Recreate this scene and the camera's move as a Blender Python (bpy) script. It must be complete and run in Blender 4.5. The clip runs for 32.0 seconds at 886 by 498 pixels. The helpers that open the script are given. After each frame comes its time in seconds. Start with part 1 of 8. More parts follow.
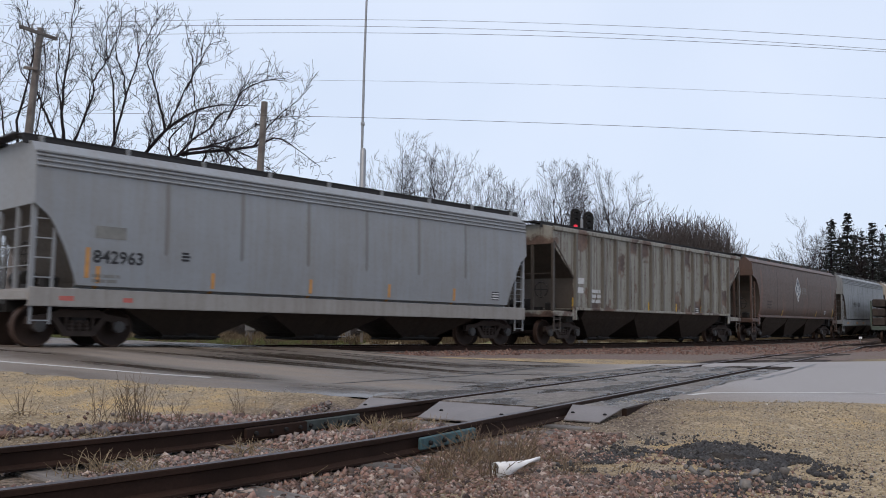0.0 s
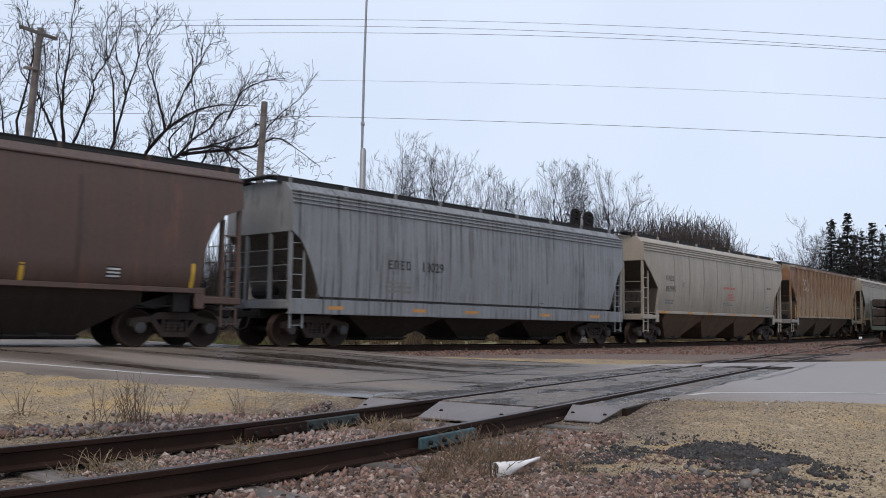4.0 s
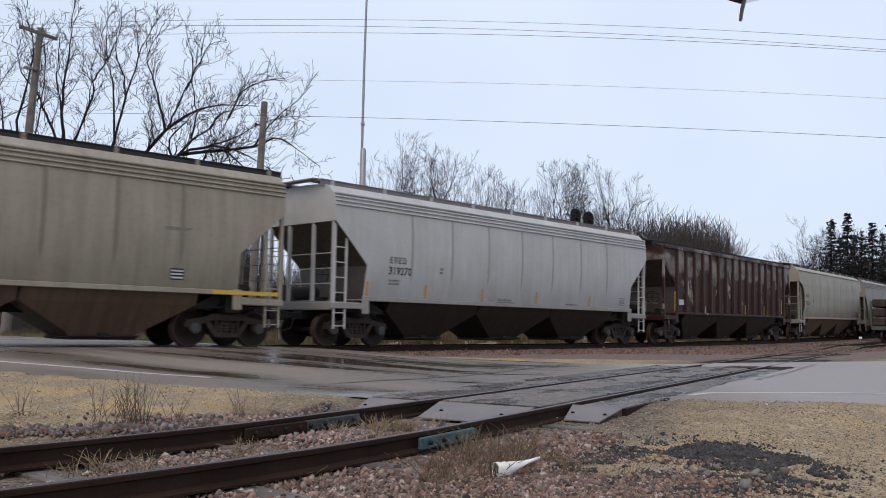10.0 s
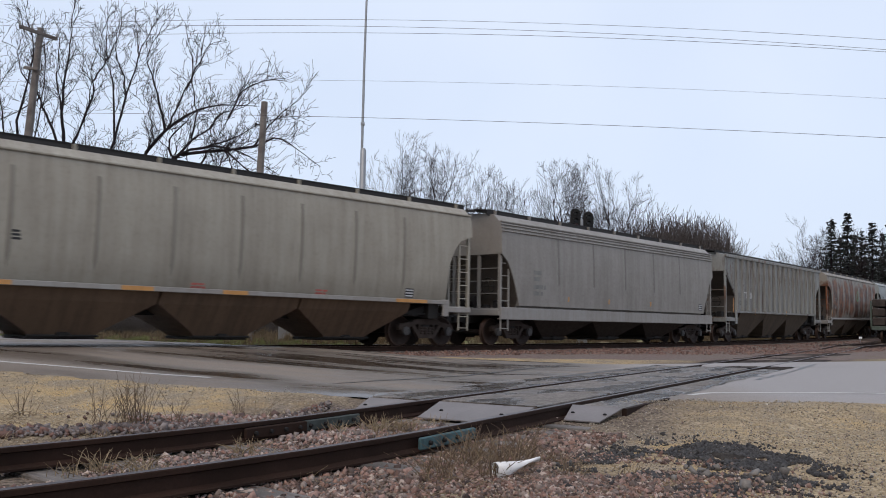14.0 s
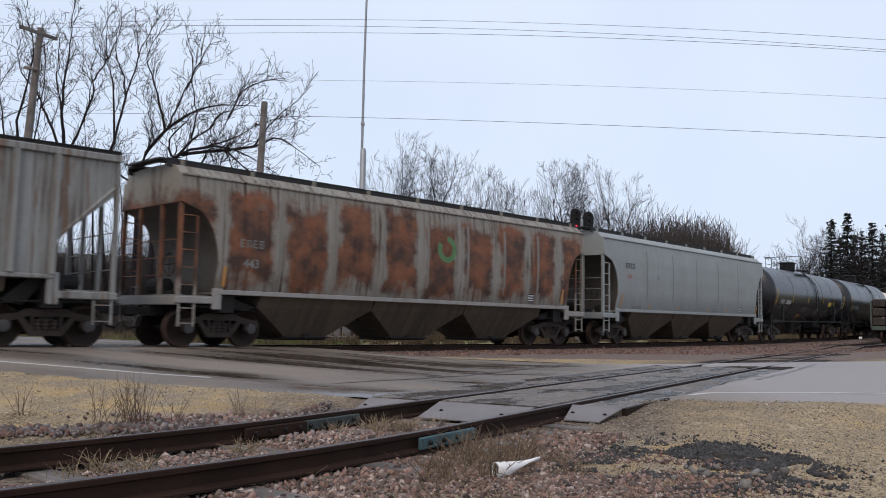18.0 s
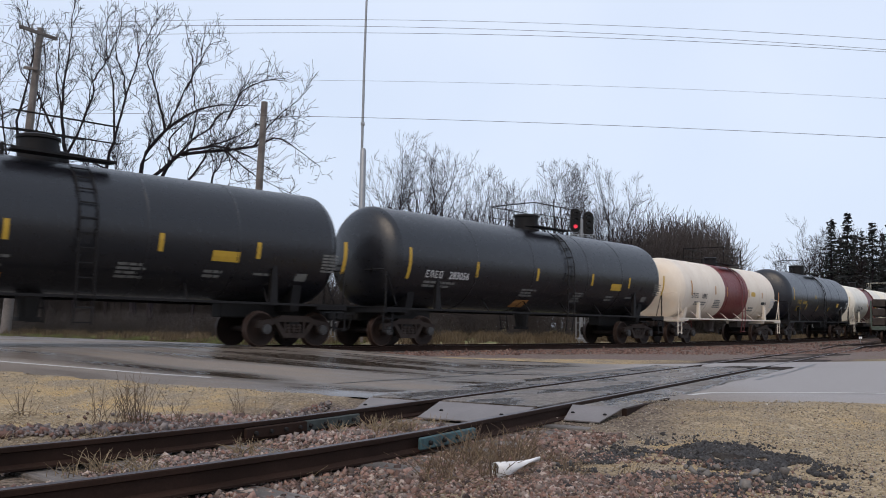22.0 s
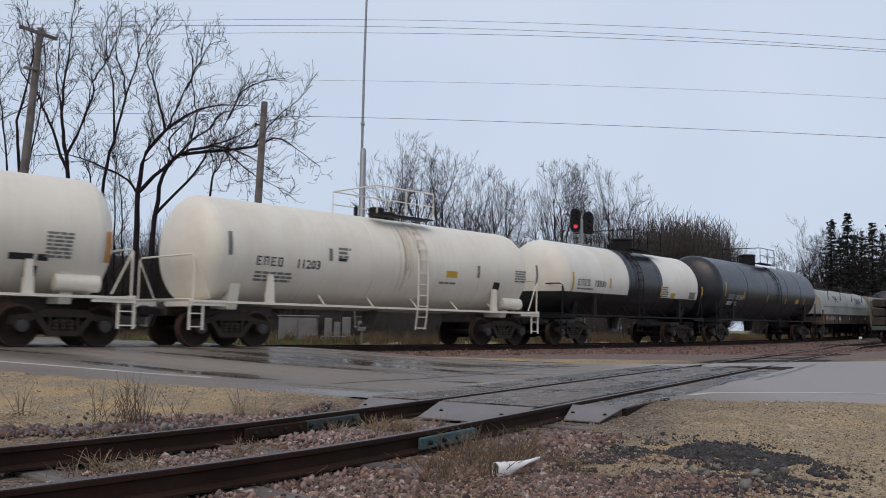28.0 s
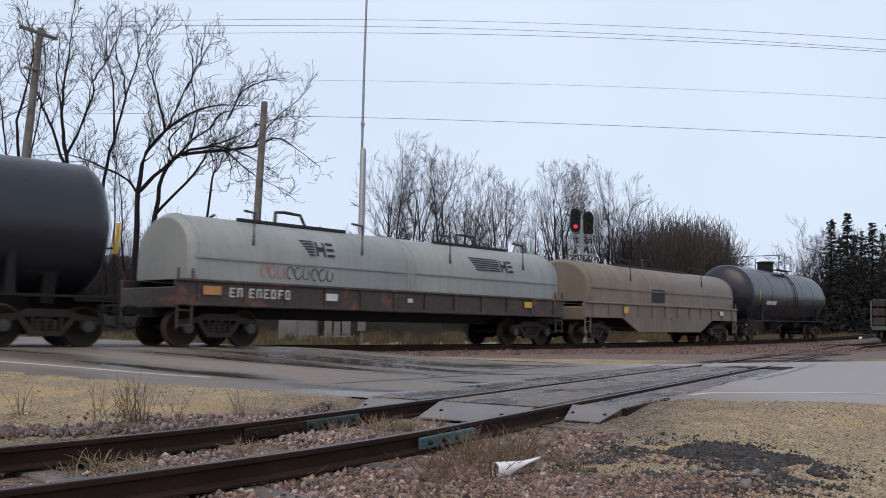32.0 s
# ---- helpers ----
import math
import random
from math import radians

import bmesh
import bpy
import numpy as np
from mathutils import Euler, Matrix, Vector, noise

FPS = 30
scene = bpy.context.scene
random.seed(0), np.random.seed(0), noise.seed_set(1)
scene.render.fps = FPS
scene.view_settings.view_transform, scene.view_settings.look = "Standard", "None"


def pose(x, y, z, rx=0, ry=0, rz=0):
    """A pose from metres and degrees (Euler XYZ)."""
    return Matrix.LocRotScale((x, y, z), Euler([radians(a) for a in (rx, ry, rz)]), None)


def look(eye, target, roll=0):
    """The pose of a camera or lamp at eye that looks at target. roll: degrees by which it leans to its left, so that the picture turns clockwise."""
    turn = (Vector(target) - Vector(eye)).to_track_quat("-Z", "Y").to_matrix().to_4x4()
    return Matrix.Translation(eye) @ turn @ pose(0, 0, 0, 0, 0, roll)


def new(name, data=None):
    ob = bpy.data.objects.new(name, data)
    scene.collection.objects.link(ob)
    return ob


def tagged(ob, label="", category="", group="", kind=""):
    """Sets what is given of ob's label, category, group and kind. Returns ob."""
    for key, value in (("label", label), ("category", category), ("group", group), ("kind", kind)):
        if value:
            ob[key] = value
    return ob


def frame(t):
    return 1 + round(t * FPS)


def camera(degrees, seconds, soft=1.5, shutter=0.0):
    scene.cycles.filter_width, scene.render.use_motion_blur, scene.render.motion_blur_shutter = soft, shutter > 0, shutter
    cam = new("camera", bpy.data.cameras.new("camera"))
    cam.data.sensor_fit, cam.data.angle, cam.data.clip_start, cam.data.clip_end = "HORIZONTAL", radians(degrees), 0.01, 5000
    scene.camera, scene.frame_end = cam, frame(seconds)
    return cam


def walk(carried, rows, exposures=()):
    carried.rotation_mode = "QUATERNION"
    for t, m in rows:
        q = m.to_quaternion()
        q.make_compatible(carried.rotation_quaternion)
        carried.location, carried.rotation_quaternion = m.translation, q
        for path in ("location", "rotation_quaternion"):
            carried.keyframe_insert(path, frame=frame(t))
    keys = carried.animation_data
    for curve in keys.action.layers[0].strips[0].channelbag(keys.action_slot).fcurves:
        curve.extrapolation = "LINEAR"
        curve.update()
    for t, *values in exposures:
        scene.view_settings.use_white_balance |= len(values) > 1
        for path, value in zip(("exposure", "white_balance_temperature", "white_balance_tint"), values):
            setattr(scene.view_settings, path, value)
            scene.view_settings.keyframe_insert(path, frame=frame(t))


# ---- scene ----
cam = camera(53.83, 32.0, soft=0.95, shutter=0.2)
EYE_Z = 1.05
EYE = pose(0, 0, EYE_Z) @ pose(0, 0, 0, 95.004, 0, 0) @ pose(0, 0, 0, 0, 0, 1.0)
walk(cam, [(0, EYE), (32, EYE)], [(0, 0.14), (21.5, 0.16), (24, 0.05), (26.5, -0.08), (29, -0.16), (30.2, -0.18), (30.9, 0.12), (32, 0.14)])

# ---- light: an overcast winter day ----
world = bpy.data.worlds.new("overcast_sky")
scene.world = world
world.use_nodes = True
wn = world.node_tree.nodes
wl = world.node_tree.links
sky = wn.new("ShaderNodeTexSky")
sky.sky_type = "NISHITA"
sky.sun_disc = False
sky.sun_elevation, sky.sun_rotation = radians(38), radians(200)
sky.dust_density, sky.air_density = 3.0, 1.0
veil = wn.new("ShaderNodeMix")
veil.data_type = "RGBA"
veil.inputs[0].default_value = 0.86
wl.new(sky.outputs[0], veil.inputs[6])
cloud_co = wn.new("ShaderNodeTexCoord")
cloud = wn.new("ShaderNodeTexNoise")
cloud.inputs["Scale"].default_value, cloud.inputs["Detail"].default_value = 1.6, 4
wl.new(cloud_co.outputs["Generated"], cloud.inputs["Vector"])
cloud_ramp = wn.new("ShaderNodeValToRGB")
cloud_ramp.color_ramp.elements[0].position, cloud_ramp.color_ramp.elements[1].position = 0.3, 0.7
cloud_ramp.color_ramp.elements[0].color = (6.2, 7.25, 9.1, 1)
cloud_ramp.color_ramp.elements[1].color = (7.6, 8.4, 10.0, 1)
wl.new(cloud.outputs[0], cloud_ramp.inputs[0])
wl.new(cloud_ramp.outputs[0], veil.inputs[7])
wl.new(veil.outputs[2], wn["Background"].inputs[0])
wn["Background"].inputs[1].default_value = 0.1
sun = new("sun", bpy.data.lights.new("sun", "SUN"))
sun.data.energy, sun.data.angle, sun.data.color = 1.35, radians(40), (1.0, 0.82, 0.64)
sun.matrix_basis = look((0, 0, 60), (18, 45, 0))

# ---- materials ----


def nodes_of(name):
    m = bpy.data.materials.new(name)
    m.use_nodes = True
    return m, m.node_tree.nodes, m.node_tree.links


def rgba(c):
    return (c[0], c[1], c[2], 1)


def noise_node(n, l, vec, scale, detail=4, rough=0.55):
    t = n.new("ShaderNodeTexNoise")
    t.inputs["Scale"].default_value, t.inputs["Detail"].default_value = scale, detail
    t.inputs["Roughness"].default_value = rough
    l.new(vec, t.inputs["Vector"])
    return t.outputs[0]


def ramp_node(n, l, fac, a, b, ca=(0, 0, 0), cb=(1, 1, 1)):
    r = n.new("ShaderNodeValToRGB")
    r.color_ramp.elements[0].position, r.color_ramp.elements[1].position = a, b
    r.color_ramp.elements[0].color, r.color_ramp.elements[1].color = rgba(ca), rgba(cb)
    l.new(fac, r.inputs[0])
    return r.outputs[0]


def mix_node(n, l, fac, a, b):
    x = n.new("ShaderNodeMix")
    x.data_type = "RGBA"
    for value, slot in ((fac, 0), (a, 6), (b, 7)):
        if isinstance(value, (int, float)):
            x.inputs[slot].default_value = value
        elif isinstance(value, tuple):
            x.inputs[slot].default_value = rgba(value)
        else:
            l.new(value, x.inputs[slot])
    return x.outputs[2]


def scaled(n, l, vec, sx, sy, sz):
    m = n.new("ShaderNodeMapping")
    m.inputs["Scale"].default_value = (sx, sy, sz)
    l.new(vec, m.inputs[0])
    return m.outputs[0]


def bump_node(n, l, height, strength, distance=0.02):
    b = n.new("ShaderNodeBump")
    b.inputs["Strength"].default_value, b.inputs["Distance"].default_value = strength, distance
    l.new(height, b.inputs["Height"])
    return b.outputs[0]


def plain(name, color, rough=0.6, metal=0.0, vary=0.25, scale=6.0, grain=60.0, bump=0.15, gloss=0.4):
    """A surface with grain and blotches round one colour."""
    m, n, l = nodes_of(name)
    b = n["Principled BSDF"]
    co = n.new("ShaderNodeTexCoord").outputs["Object"]
    big = ramp_node(n, l, noise_node(n, l, co, scale), 0.3, 0.75)
    fine = noise_node(n, l, co, grain, 3)
    dark = tuple(c * (1 - vary) for c in color)
    light = tuple(min(1, c * (1 + vary * 0.6)) for c in color)
    c1 = mix_node(n, l, big, dark, light)
    c2 = mix_node(n, l, fine, tuple(c * (1 - vary * 0.7) for c in color), c1)
    l.new(c2, b.inputs["Base Color"])
    b.inputs["Roughness"].default_value, b.inputs["Metallic"].default_value = rough, metal
    b.inputs["Specular IOR Level"].default_value = gloss
    if bump:
        l.new(bump_node(n, l, fine, bump), b.inputs["Normal"])
    return m


PAINTS = {}


def car_paint(name, color, dirt=(0.16, 0.13, 0.1), dirty=0.5, rust=0.0, rust_color=(0.14, 0.05, 0.02), rough=0.5, streak=5.0, patch=None, drips=0.0, drip_color=(0.055, 0.03, 0.018), gloss=0.5, hard=0.045):
    """Weathered paint of a rail car: streaks down the side, dirt film, rust patches and thin running drips."""
    PAINTS[name] = color, dirt
    m, n, l = nodes_of(name)
    b = n["Principled BSDF"]
    co = n.new("ShaderNodeTexCoord").outputs["Object"]

    def times(a, k):
        f = n.new("ShaderNodeMath")
        f.operation = "MULTIPLY"
        l.new(a, f.inputs[0])
        if isinstance(k, float):
            f.inputs[1].default_value = k
        else:
            l.new(k, f.inputs[1])
        return f.outputs[0]
    st = noise_node(n, l, scaled(n, l, co, streak, 0.6, 0.25), 1.0, 6, 0.65)
    st = ramp_node(n, l, st, 0.42, 0.72)
    film = ramp_node(n, l, noise_node(n, l, co, 0.9, 5), 0.3, 0.8)
    grime = noise_node(n, l, co, 9.0, 6, 0.7)
    c = mix_node(n, l, film, color, tuple(a * 0.72 + d * 0.2 for a, d in zip(color, dirt)))
    c = mix_node(n, l, times(st, float(dirty)), c, dirt)
    c = mix_node(n, l, times(ramp_node(n, l, grime, 0.5, 0.75), dirty * 0.5), c, dirt)
    if rust > 0:
        sx, sz = patch or (0.55, 0.35)
        spots = noise_node(n, l, scaled(n, l, co, sx, 0.3, sz), 1.6, 7, 0.62)
        edge = ramp_node(n, l, spots, 0.60 - rust * 0.3, 0.60 - rust * 0.3 + hard)
        tone = mix_node(n, l, noise_node(n, l, co, 3.0, 5), rust_color, tuple(min(1, 2.6 * r) for r in rust_color))
        c = mix_node(n, l, times(edge, 0.92), c, tone)
    if drips > 0:
        run = ramp_node(n, l, noise_node(n, l, scaled(n, l, co, 7.0, 1.0, 0.18), 1.3, 5, 0.7), 0.50, 0.60)
        where = ramp_node(n, l, noise_node(n, l, scaled(n, l, co, 0.35, 0.3, 0.6), 1.0, 3), 0.46 - 0.25 * drips, 0.56)
        c = mix_node(n, l, times(run, where), c, drip_color)
    l.new(c, b.inputs["Base Color"])
    l.new(ramp_node(n, l, grime, 0.2, 0.8, (rough - 0.1,) * 3, (min(1, rough + 0.25),) * 3), b.inputs["Roughness"])
    b.inputs["Specular IOR Level"].default_value = gloss
    l.new(bump_node(n, l, noise_node(n, l, co, 2.2, 3), 0.35, 0.02), b.inputs["Normal"])
    return m


def rusted_panels(m, pitch, start, mid, sway, fill, tall, ragged, dark, light):
    """Lays over a car's paint one worn patch a panel, between the seams or posts, each at its own height."""
    n, l = m.node_tree.nodes, m.node_tree.links
    b = n["Principled BSDF"]
    paint = b.inputs["Base Color"].links[0].from_socket
    co = n.new("ShaderNodeTexCoord").outputs["Object"]
    sep = n.new("ShaderNodeSeparateXYZ")
    l.new(co, sep.inputs[0])

    def calc(op, a, k=None, clamp=False):
        f = n.new("ShaderNodeMath")
        f.operation, f.use_clamp = op, clamp
        for v, s in ((a, 0), (k, 1)):
            if v is None:
                continue
            if isinstance(v, (int, float)):
                f.inputs[s].default_value = v
            else:
                l.new(v, f.inputs[s])
        return f.outputs[0]
    u = calc("DIVIDE", calc("SUBTRACT", sep.outputs[0], start), pitch)
    own = n.new("ShaderNodeTexWhiteNoise")
    own.noise_dimensions = "1D"
    l.new(calc("FLOOR", u), own.inputs["W"])
    blur = noise_node(n, l, co, 1.5, 6, 0.65)
    across = calc("ABSOLUTE", calc("SUBTRACT", calc("FRACT", u), 0.5))
    height = calc("ABSOLUTE", calc("SUBTRACT", sep.outputs[2], calc("ADD", calc("MULTIPLY", own.outputs["Value"], sway), mid)))
    gap = calc("MAXIMUM", calc("MULTIPLY", across, fill), calc("MULTIPLY", height, tall))
    gap = calc("ADD", gap, calc("MULTIPLY", calc("SUBTRACT", blur, 0.5), ragged))
    edge = ramp_node(n, l, gap, 0.72, 1.0, (1, 1, 1), (0, 0, 0))
    tone = mix_node(n, l, ramp_node(n, l, noise_node(n, l, scaled(n, l, co, 1.0, 0.8, 1.1), 1.5, 5, 0.6), 0.40, 0.62), dark, light)
    l.new(mix_node(n, l, calc("MULTIPLY", edge, 0.93), paint, tone), b.inputs["Base Color"])
    return m


def per_piece(name, colors, rough=0.85, islands=True, grain=40.0):
    """Loose pieces: each takes its tone from a spread of colours."""
    m, n, l = nodes_of(name)
    b = n["Principled BSDF"]
    if islands:
        r = n.new("ShaderNodeNewGeometry").outputs["Random Per Island"]
    else:
        r = n.new("ShaderNodeObjectInfo").outputs["Random"]
    ramp = n.new("ShaderNodeValToRGB")
    ramp.color_ramp.elements[0].color = rgba(colors[0])
    ramp.color_ramp.elements[1].color = rgba(colors[-1])
    for i, c in enumerate(colors[1:-1]):
        ramp.color_ramp.elements.new((i + 1) / (len(colors) - 1)).color = rgba(c)
    l.new(r, ramp.inputs[0])
    co = n.new("ShaderNodeTexCoord").outputs["Object"]
    g = noise_node(n, l, co, grain, 4)
    c = mix_node(n, l, ramp_node(n, l, g, 0.3, 0.8, (0, 0, 0), (0.45, 0.45, 0.45)), ramp.outputs[0], (0.06, 0.05, 0.05))
    l.new(c, b.inputs["Base Color"])
    b.inputs["Roughness"].default_value = rough
    b.inputs["Specular IOR Level"].default_value = 0.2
    l.new(bump_node(n, l, g, 0.4), b.inputs["Normal"])
    return m


def ground_material():
    m, n, l = nodes_of("tan_crushed_stone_and_soil")
    b = n["Principled BSDF"]
    co = n.new("ShaderNodeTexCoord").outputs["Object"]
    big = ramp_node(n, l, noise_node(n, l, co, 0.45, 6, 0.65), 0.44, 0.58)
    mid = ramp_node(n, l, noise_node(n, l, co, 1.7, 6, 0.7), 0.42, 0.6)
    vor = n.new("ShaderNodeTexVoronoi")
    vor.inputs["Scale"].default_value = 34
    l.new(co, vor.inputs["Vector"])
    speck = ramp_node(n, l, noise_node(n, l, co, 26, 3, 0.7), 0.38, 0.66)
    tan = mix_node(n, l, mid, (0.42, 0.33, 0.215), (0.56, 0.465, 0.335))
    tan = mix_node(n, l, speck, (0.16, 0.12, 0.07), tan)
    grit = ramp_node(n, l, noise_node(n, l, co, 60, 4, 0.8), 0.40, 0.56)
    dark = mix_node(n, l, grit, (0.07, 0.058, 0.048), (0.36, 0.30, 0.225))
    brown = mix_node(n, l, mid, dark, mix_node(n, l, grit, (0.16, 0.11, 0.06), (0.50, 0.365, 0.19)))
    c = mix_node(n, l, big, brown, tan)
    # dry grass and soil far from the crossing
    sep = n.new("ShaderNodeSeparateXYZ")
    l.new(co, sep.inputs[0])
    far = n.new("ShaderNodeMapRange")
    far.inputs[1].default_value, far.inputs[2].default_value = 26, 34
    l.new(sep.outputs[1], far.inputs[0])
    grass = mix_node(n, l, ramp_node(n, l, noise_node(n, l, co, 0.5, 6, 0.7), 0.35, 0.65), (0.17, 0.135, 0.08), (0.30, 0.245, 0.15))
    green = ramp_node(n, l, noise_node(n, l, co, 0.16, 3), 0.45, 0.6)
    grass = mix_node(n, l, green, grass, (0.13, 0.15, 0.06))
    c = mix_node(n, l, far.outputs[0], c, grass)
    # dark soil in a band along the siding, darkened to carry shade between stones
    bed = n.new("ShaderNodeMapping")
    bed.inputs["Location"].default_value = (0.9, -8.03, 0)
    l.new(co, bed.inputs[0])
    turn = n.new("ShaderNodeVectorRotate")
    turn.rotation_type = "Z_AXIS"
    turn.inputs["Angle"].default_value = radians(31)
    l.new(bed.outputs[0], turn.inputs["Vector"])
    sep2 = n.new("ShaderNodeSeparateXYZ")
    l.new(turn.outputs[0], sep2.inputs[0])
    across = n.new("ShaderNodeMath")
    across.operation = "ABSOLUTE"
    l.new(sep2.outputs[0], across.inputs[0])
    ragged = n.new("ShaderNodeMath")
    ragged.operation = "MULTIPLY_ADD"
    ragged.inputs[1].default_value = 2.2
    l.new(noise_node(n, l, co, 1.6, 4), ragged.inputs[0])
    l.new(across.outputs[0], ragged.inputs[2])
    band = n.new("ShaderNodeMapRange")
    band.inputs[1].default_value, band.inputs[2].default_value = 2.6, 4.0
    band.inputs[3].default_value, band.inputs[4].default_value = 1.0, 0.0
    l.new(ragged.outputs[0], band.inputs[0])
    c = mix_node(n, l, band.outputs[0], c, mix_node(n, l, speck, (0.05, 0.039, 0.032), (0.25, 0.2, 0.16)))
    l.new(c, b.inputs["Base Color"])
    b.inputs["Roughness"].default_value = 0.95
    b.inputs["Specular IOR Level"].default_value = 0.1
    h = n.new("ShaderNodeMath")
    h.operation = "ADD"
    l.new(vor.outputs["Distance"], h.inputs[0])
    l.new(noise_node(n, l, co, 9, 4), h.inputs[1])
    l.new(bump_node(n, l, h.outputs[0], 0.6, 0.03), b.inputs["Normal"])
    return m


def road_material():
    """Old asphalt with long damp streaks along the traffic, drier and paler towards one side."""
    m, n, l = nodes_of("wet_worn_asphalt")
    b = n["Principled BSDF"]
    co = n.new("ShaderNodeTexCoord").outputs["Object"]
    lane = n.new("ShaderNodeUVMap")
    lane.uv_map = "lane"
    tracks = noise_node(n, l, scaled(n, l, lane.outputs[0], 0.35, 5.5, 1), 1.0, 4, 0.55)
    wet = ramp_node(n, l, tracks, 0.40, 0.60)
    sep = n.new("ShaderNodeSeparateXYZ")
    l.new(co, sep.inputs[0])
    drying = n.new("ShaderNodeMapRange")
    drying.inputs[1].default_value, drying.inputs[2].default_value = 2.8, 4.2
    drying.inputs[3].default_value, drying.inputs[4].default_value = 1.0, 0.0
    l.new(sep.outputs[0], drying.inputs[0])
    damp = n.new("ShaderNodeMath")
    damp.operation = "MULTIPLY"
    l.new(wet, damp.inputs[0])
    l.new(drying.outputs[0], damp.inputs[1])
    wet = damp.outputs[0]
    fine = noise_node(n, l, co, 55, 4, 0.7)
    patch = ramp_node(n, l, noise_node(n, l, co, 0.6, 4), 0.4, 0.65)
    dry = mix_node(n, l, patch, (0.235, 0.198, 0.168), (0.315, 0.275, 0.24))
    dry = mix_node(n, l, ramp_node(n, l, fine, 0.35, 0.7), (0.13, 0.112, 0.10), dry)
    streaks = ramp_node(n, l, noise_node(n, l, scaled(n, l, lane.outputs[0], 1.2, 22.0, 1), 1.0, 4, 0.6), 0.38, 0.62)
    dry = mix_node(n, l, streaks, (0.20, 0.165, 0.135), dry)
    pale = n.new("ShaderNodeMapRange")
    pale.inputs[1].default_value, pale.inputs[2].default_value = 3.0, 5.0
    l.new(sep.outputs[0], pale.inputs[0])
    dry = mix_node(n, l, pale.outputs[0], dry, mix_node(n, l, ramp_node(n, l, fine, 0.3, 0.7), (0.23, 0.214, 0.21), (0.31, 0.294, 0.29)))
    c = mix_node(n, l, wet, dry, (0.06, 0.046, 0.036))
    l.new(c, b.inputs["Base Color"])
    l.new(ramp_node(n, l, wet, 0.0, 1.0, (0.7,) * 3, (0.11,) * 3), b.inputs["Roughness"])
    soft = n.new("ShaderNodeMath")
    soft.operation = "MULTIPLY"
    l.new(fine, soft.inputs[0])
    l.new(ramp_node(n, l, wet, 0.0, 0.8, (1, 1, 1), (0.05, 0.05, 0.05)), soft.inputs[1])
    l.new(bump_node(n, l, soft.outputs[0], 0.45, 0.012), b.inputs["Normal"])
    l.new(ramp_node(n, l, wet, 0.0, 1.0, (0.2,) * 3, (0.5,) * 3), b.inputs["Specular IOR Level"])
    return m


def panel_material():
    """Worn concrete crossing panel: damp dark patches, scuffed pale patches and grit."""
    m, n, l = nodes_of("wet_worn_crossing_panel")
    b = n["Principled BSDF"]
    co = n.new("ShaderNodeTexCoord").outputs["Object"]
    tone = n.new("ShaderNodeObjectInfo").outputs["Random"]
    turn = n.new("ShaderNodeVectorRotate")
    turn.rotation_type = "Z_AXIS"
    turn.inputs["Angle"].default_value = radians(30)
    l.new(co, turn.inputs["Vector"])
    blotch = noise_node(n, l, scaled(n, l, turn.outputs[0], 1.5, 0.55, 1), 1.0, 6, 0.62)
    wet = ramp_node(n, l, blotch, 0.46, 0.56)
    grit = noise_node(n, l, co, 30, 4, 0.75)
    dry = mix_node(n, l, tone, (0.25, 0.22, 0.198), (0.36, 0.322, 0.295))
    dry = mix_node(n, l, ramp_node(n, l, noise_node(n, l, co, 5, 5, 0.7), 0.35, 0.65), tuple(0.6 * v for v in (0.19, 0.165, 0.145)), dry)
    dry = mix_node(n, l, ramp_node(n, l, grit, 0.35, 0.62), (0.07, 0.058, 0.05), dry)
    l.new(mix_node(n, l, wet, dry, (0.04, 0.03, 0.022)), b.inputs["Base Color"])
    l.new(ramp_node(n, l, wet, 0.0, 1.0, (0.75,) * 3, (0.16,) * 3), b.inputs["Roughness"])
    b.inputs["Specular IOR Level"].default_value = 0.35
    l.new(bump_node(n, l, grit, 0.35, 0.012), b.inputs["Normal"])
    return m


def wood_material(name, a, b_, rough=0.8):
    m, n, l = nodes_of(name)
    b = n["Principled BSDF"]
    co = n.new("ShaderNodeTexCoord").outputs["Object"]
    g = noise_node(n, l, scaled(n, l, co, 0.8, 14, 14), 3.0, 6, 0.65)
    c = mix_node(n, l, ramp_node(n, l, g, 0.3, 0.7), a, b_)
    c = mix_node(n, l, ramp_node(n, l, noise_node(n, l, co, 1.7, 4), 0.45, 0.75), c, tuple(x * 0.5 for x in a))
    l.new(c, b.inputs["Base Color"])
    b.inputs["Roughness"].default_value = rough
    l.new(bump_node(n, l, g, 0.5), b.inputs["Normal"])
    return m


M_GROUND, M_ROAD = ground_material(), road_material()
M_LINE = plain("worn_white_road_paint", (0.62, 0.61, 0.59), 0.7, vary=0.5, scale=3, grain=25)
M_RAIL = plain("brown_rusted_rail_steel", (0.04, 0.022, 0.016), 0.8, 0.0, 0.7, 1.3, 50, gloss=0.12)
M_RAILTOP = plain("dull_worn_rail_head", (0.085, 0.07, 0.075), 0.4, 0.5, 0.3, 2, 30, 0.05)
M_TIE = wood_material("weathered_grey_tie_wood", (0.08, 0.07, 0.063), (0.2, 0.178, 0.165))
M_POLE = wood_material("weathered_pole_wood", (0.10, 0.085, 0.08), (0.19, 0.17, 0.16))
M_BARK = plain("dark_wet_bark", (0.026, 0.021, 0.025), 0.9, vary=0.5, scale=3, grain=25, bump=0.4, gloss=0.1)
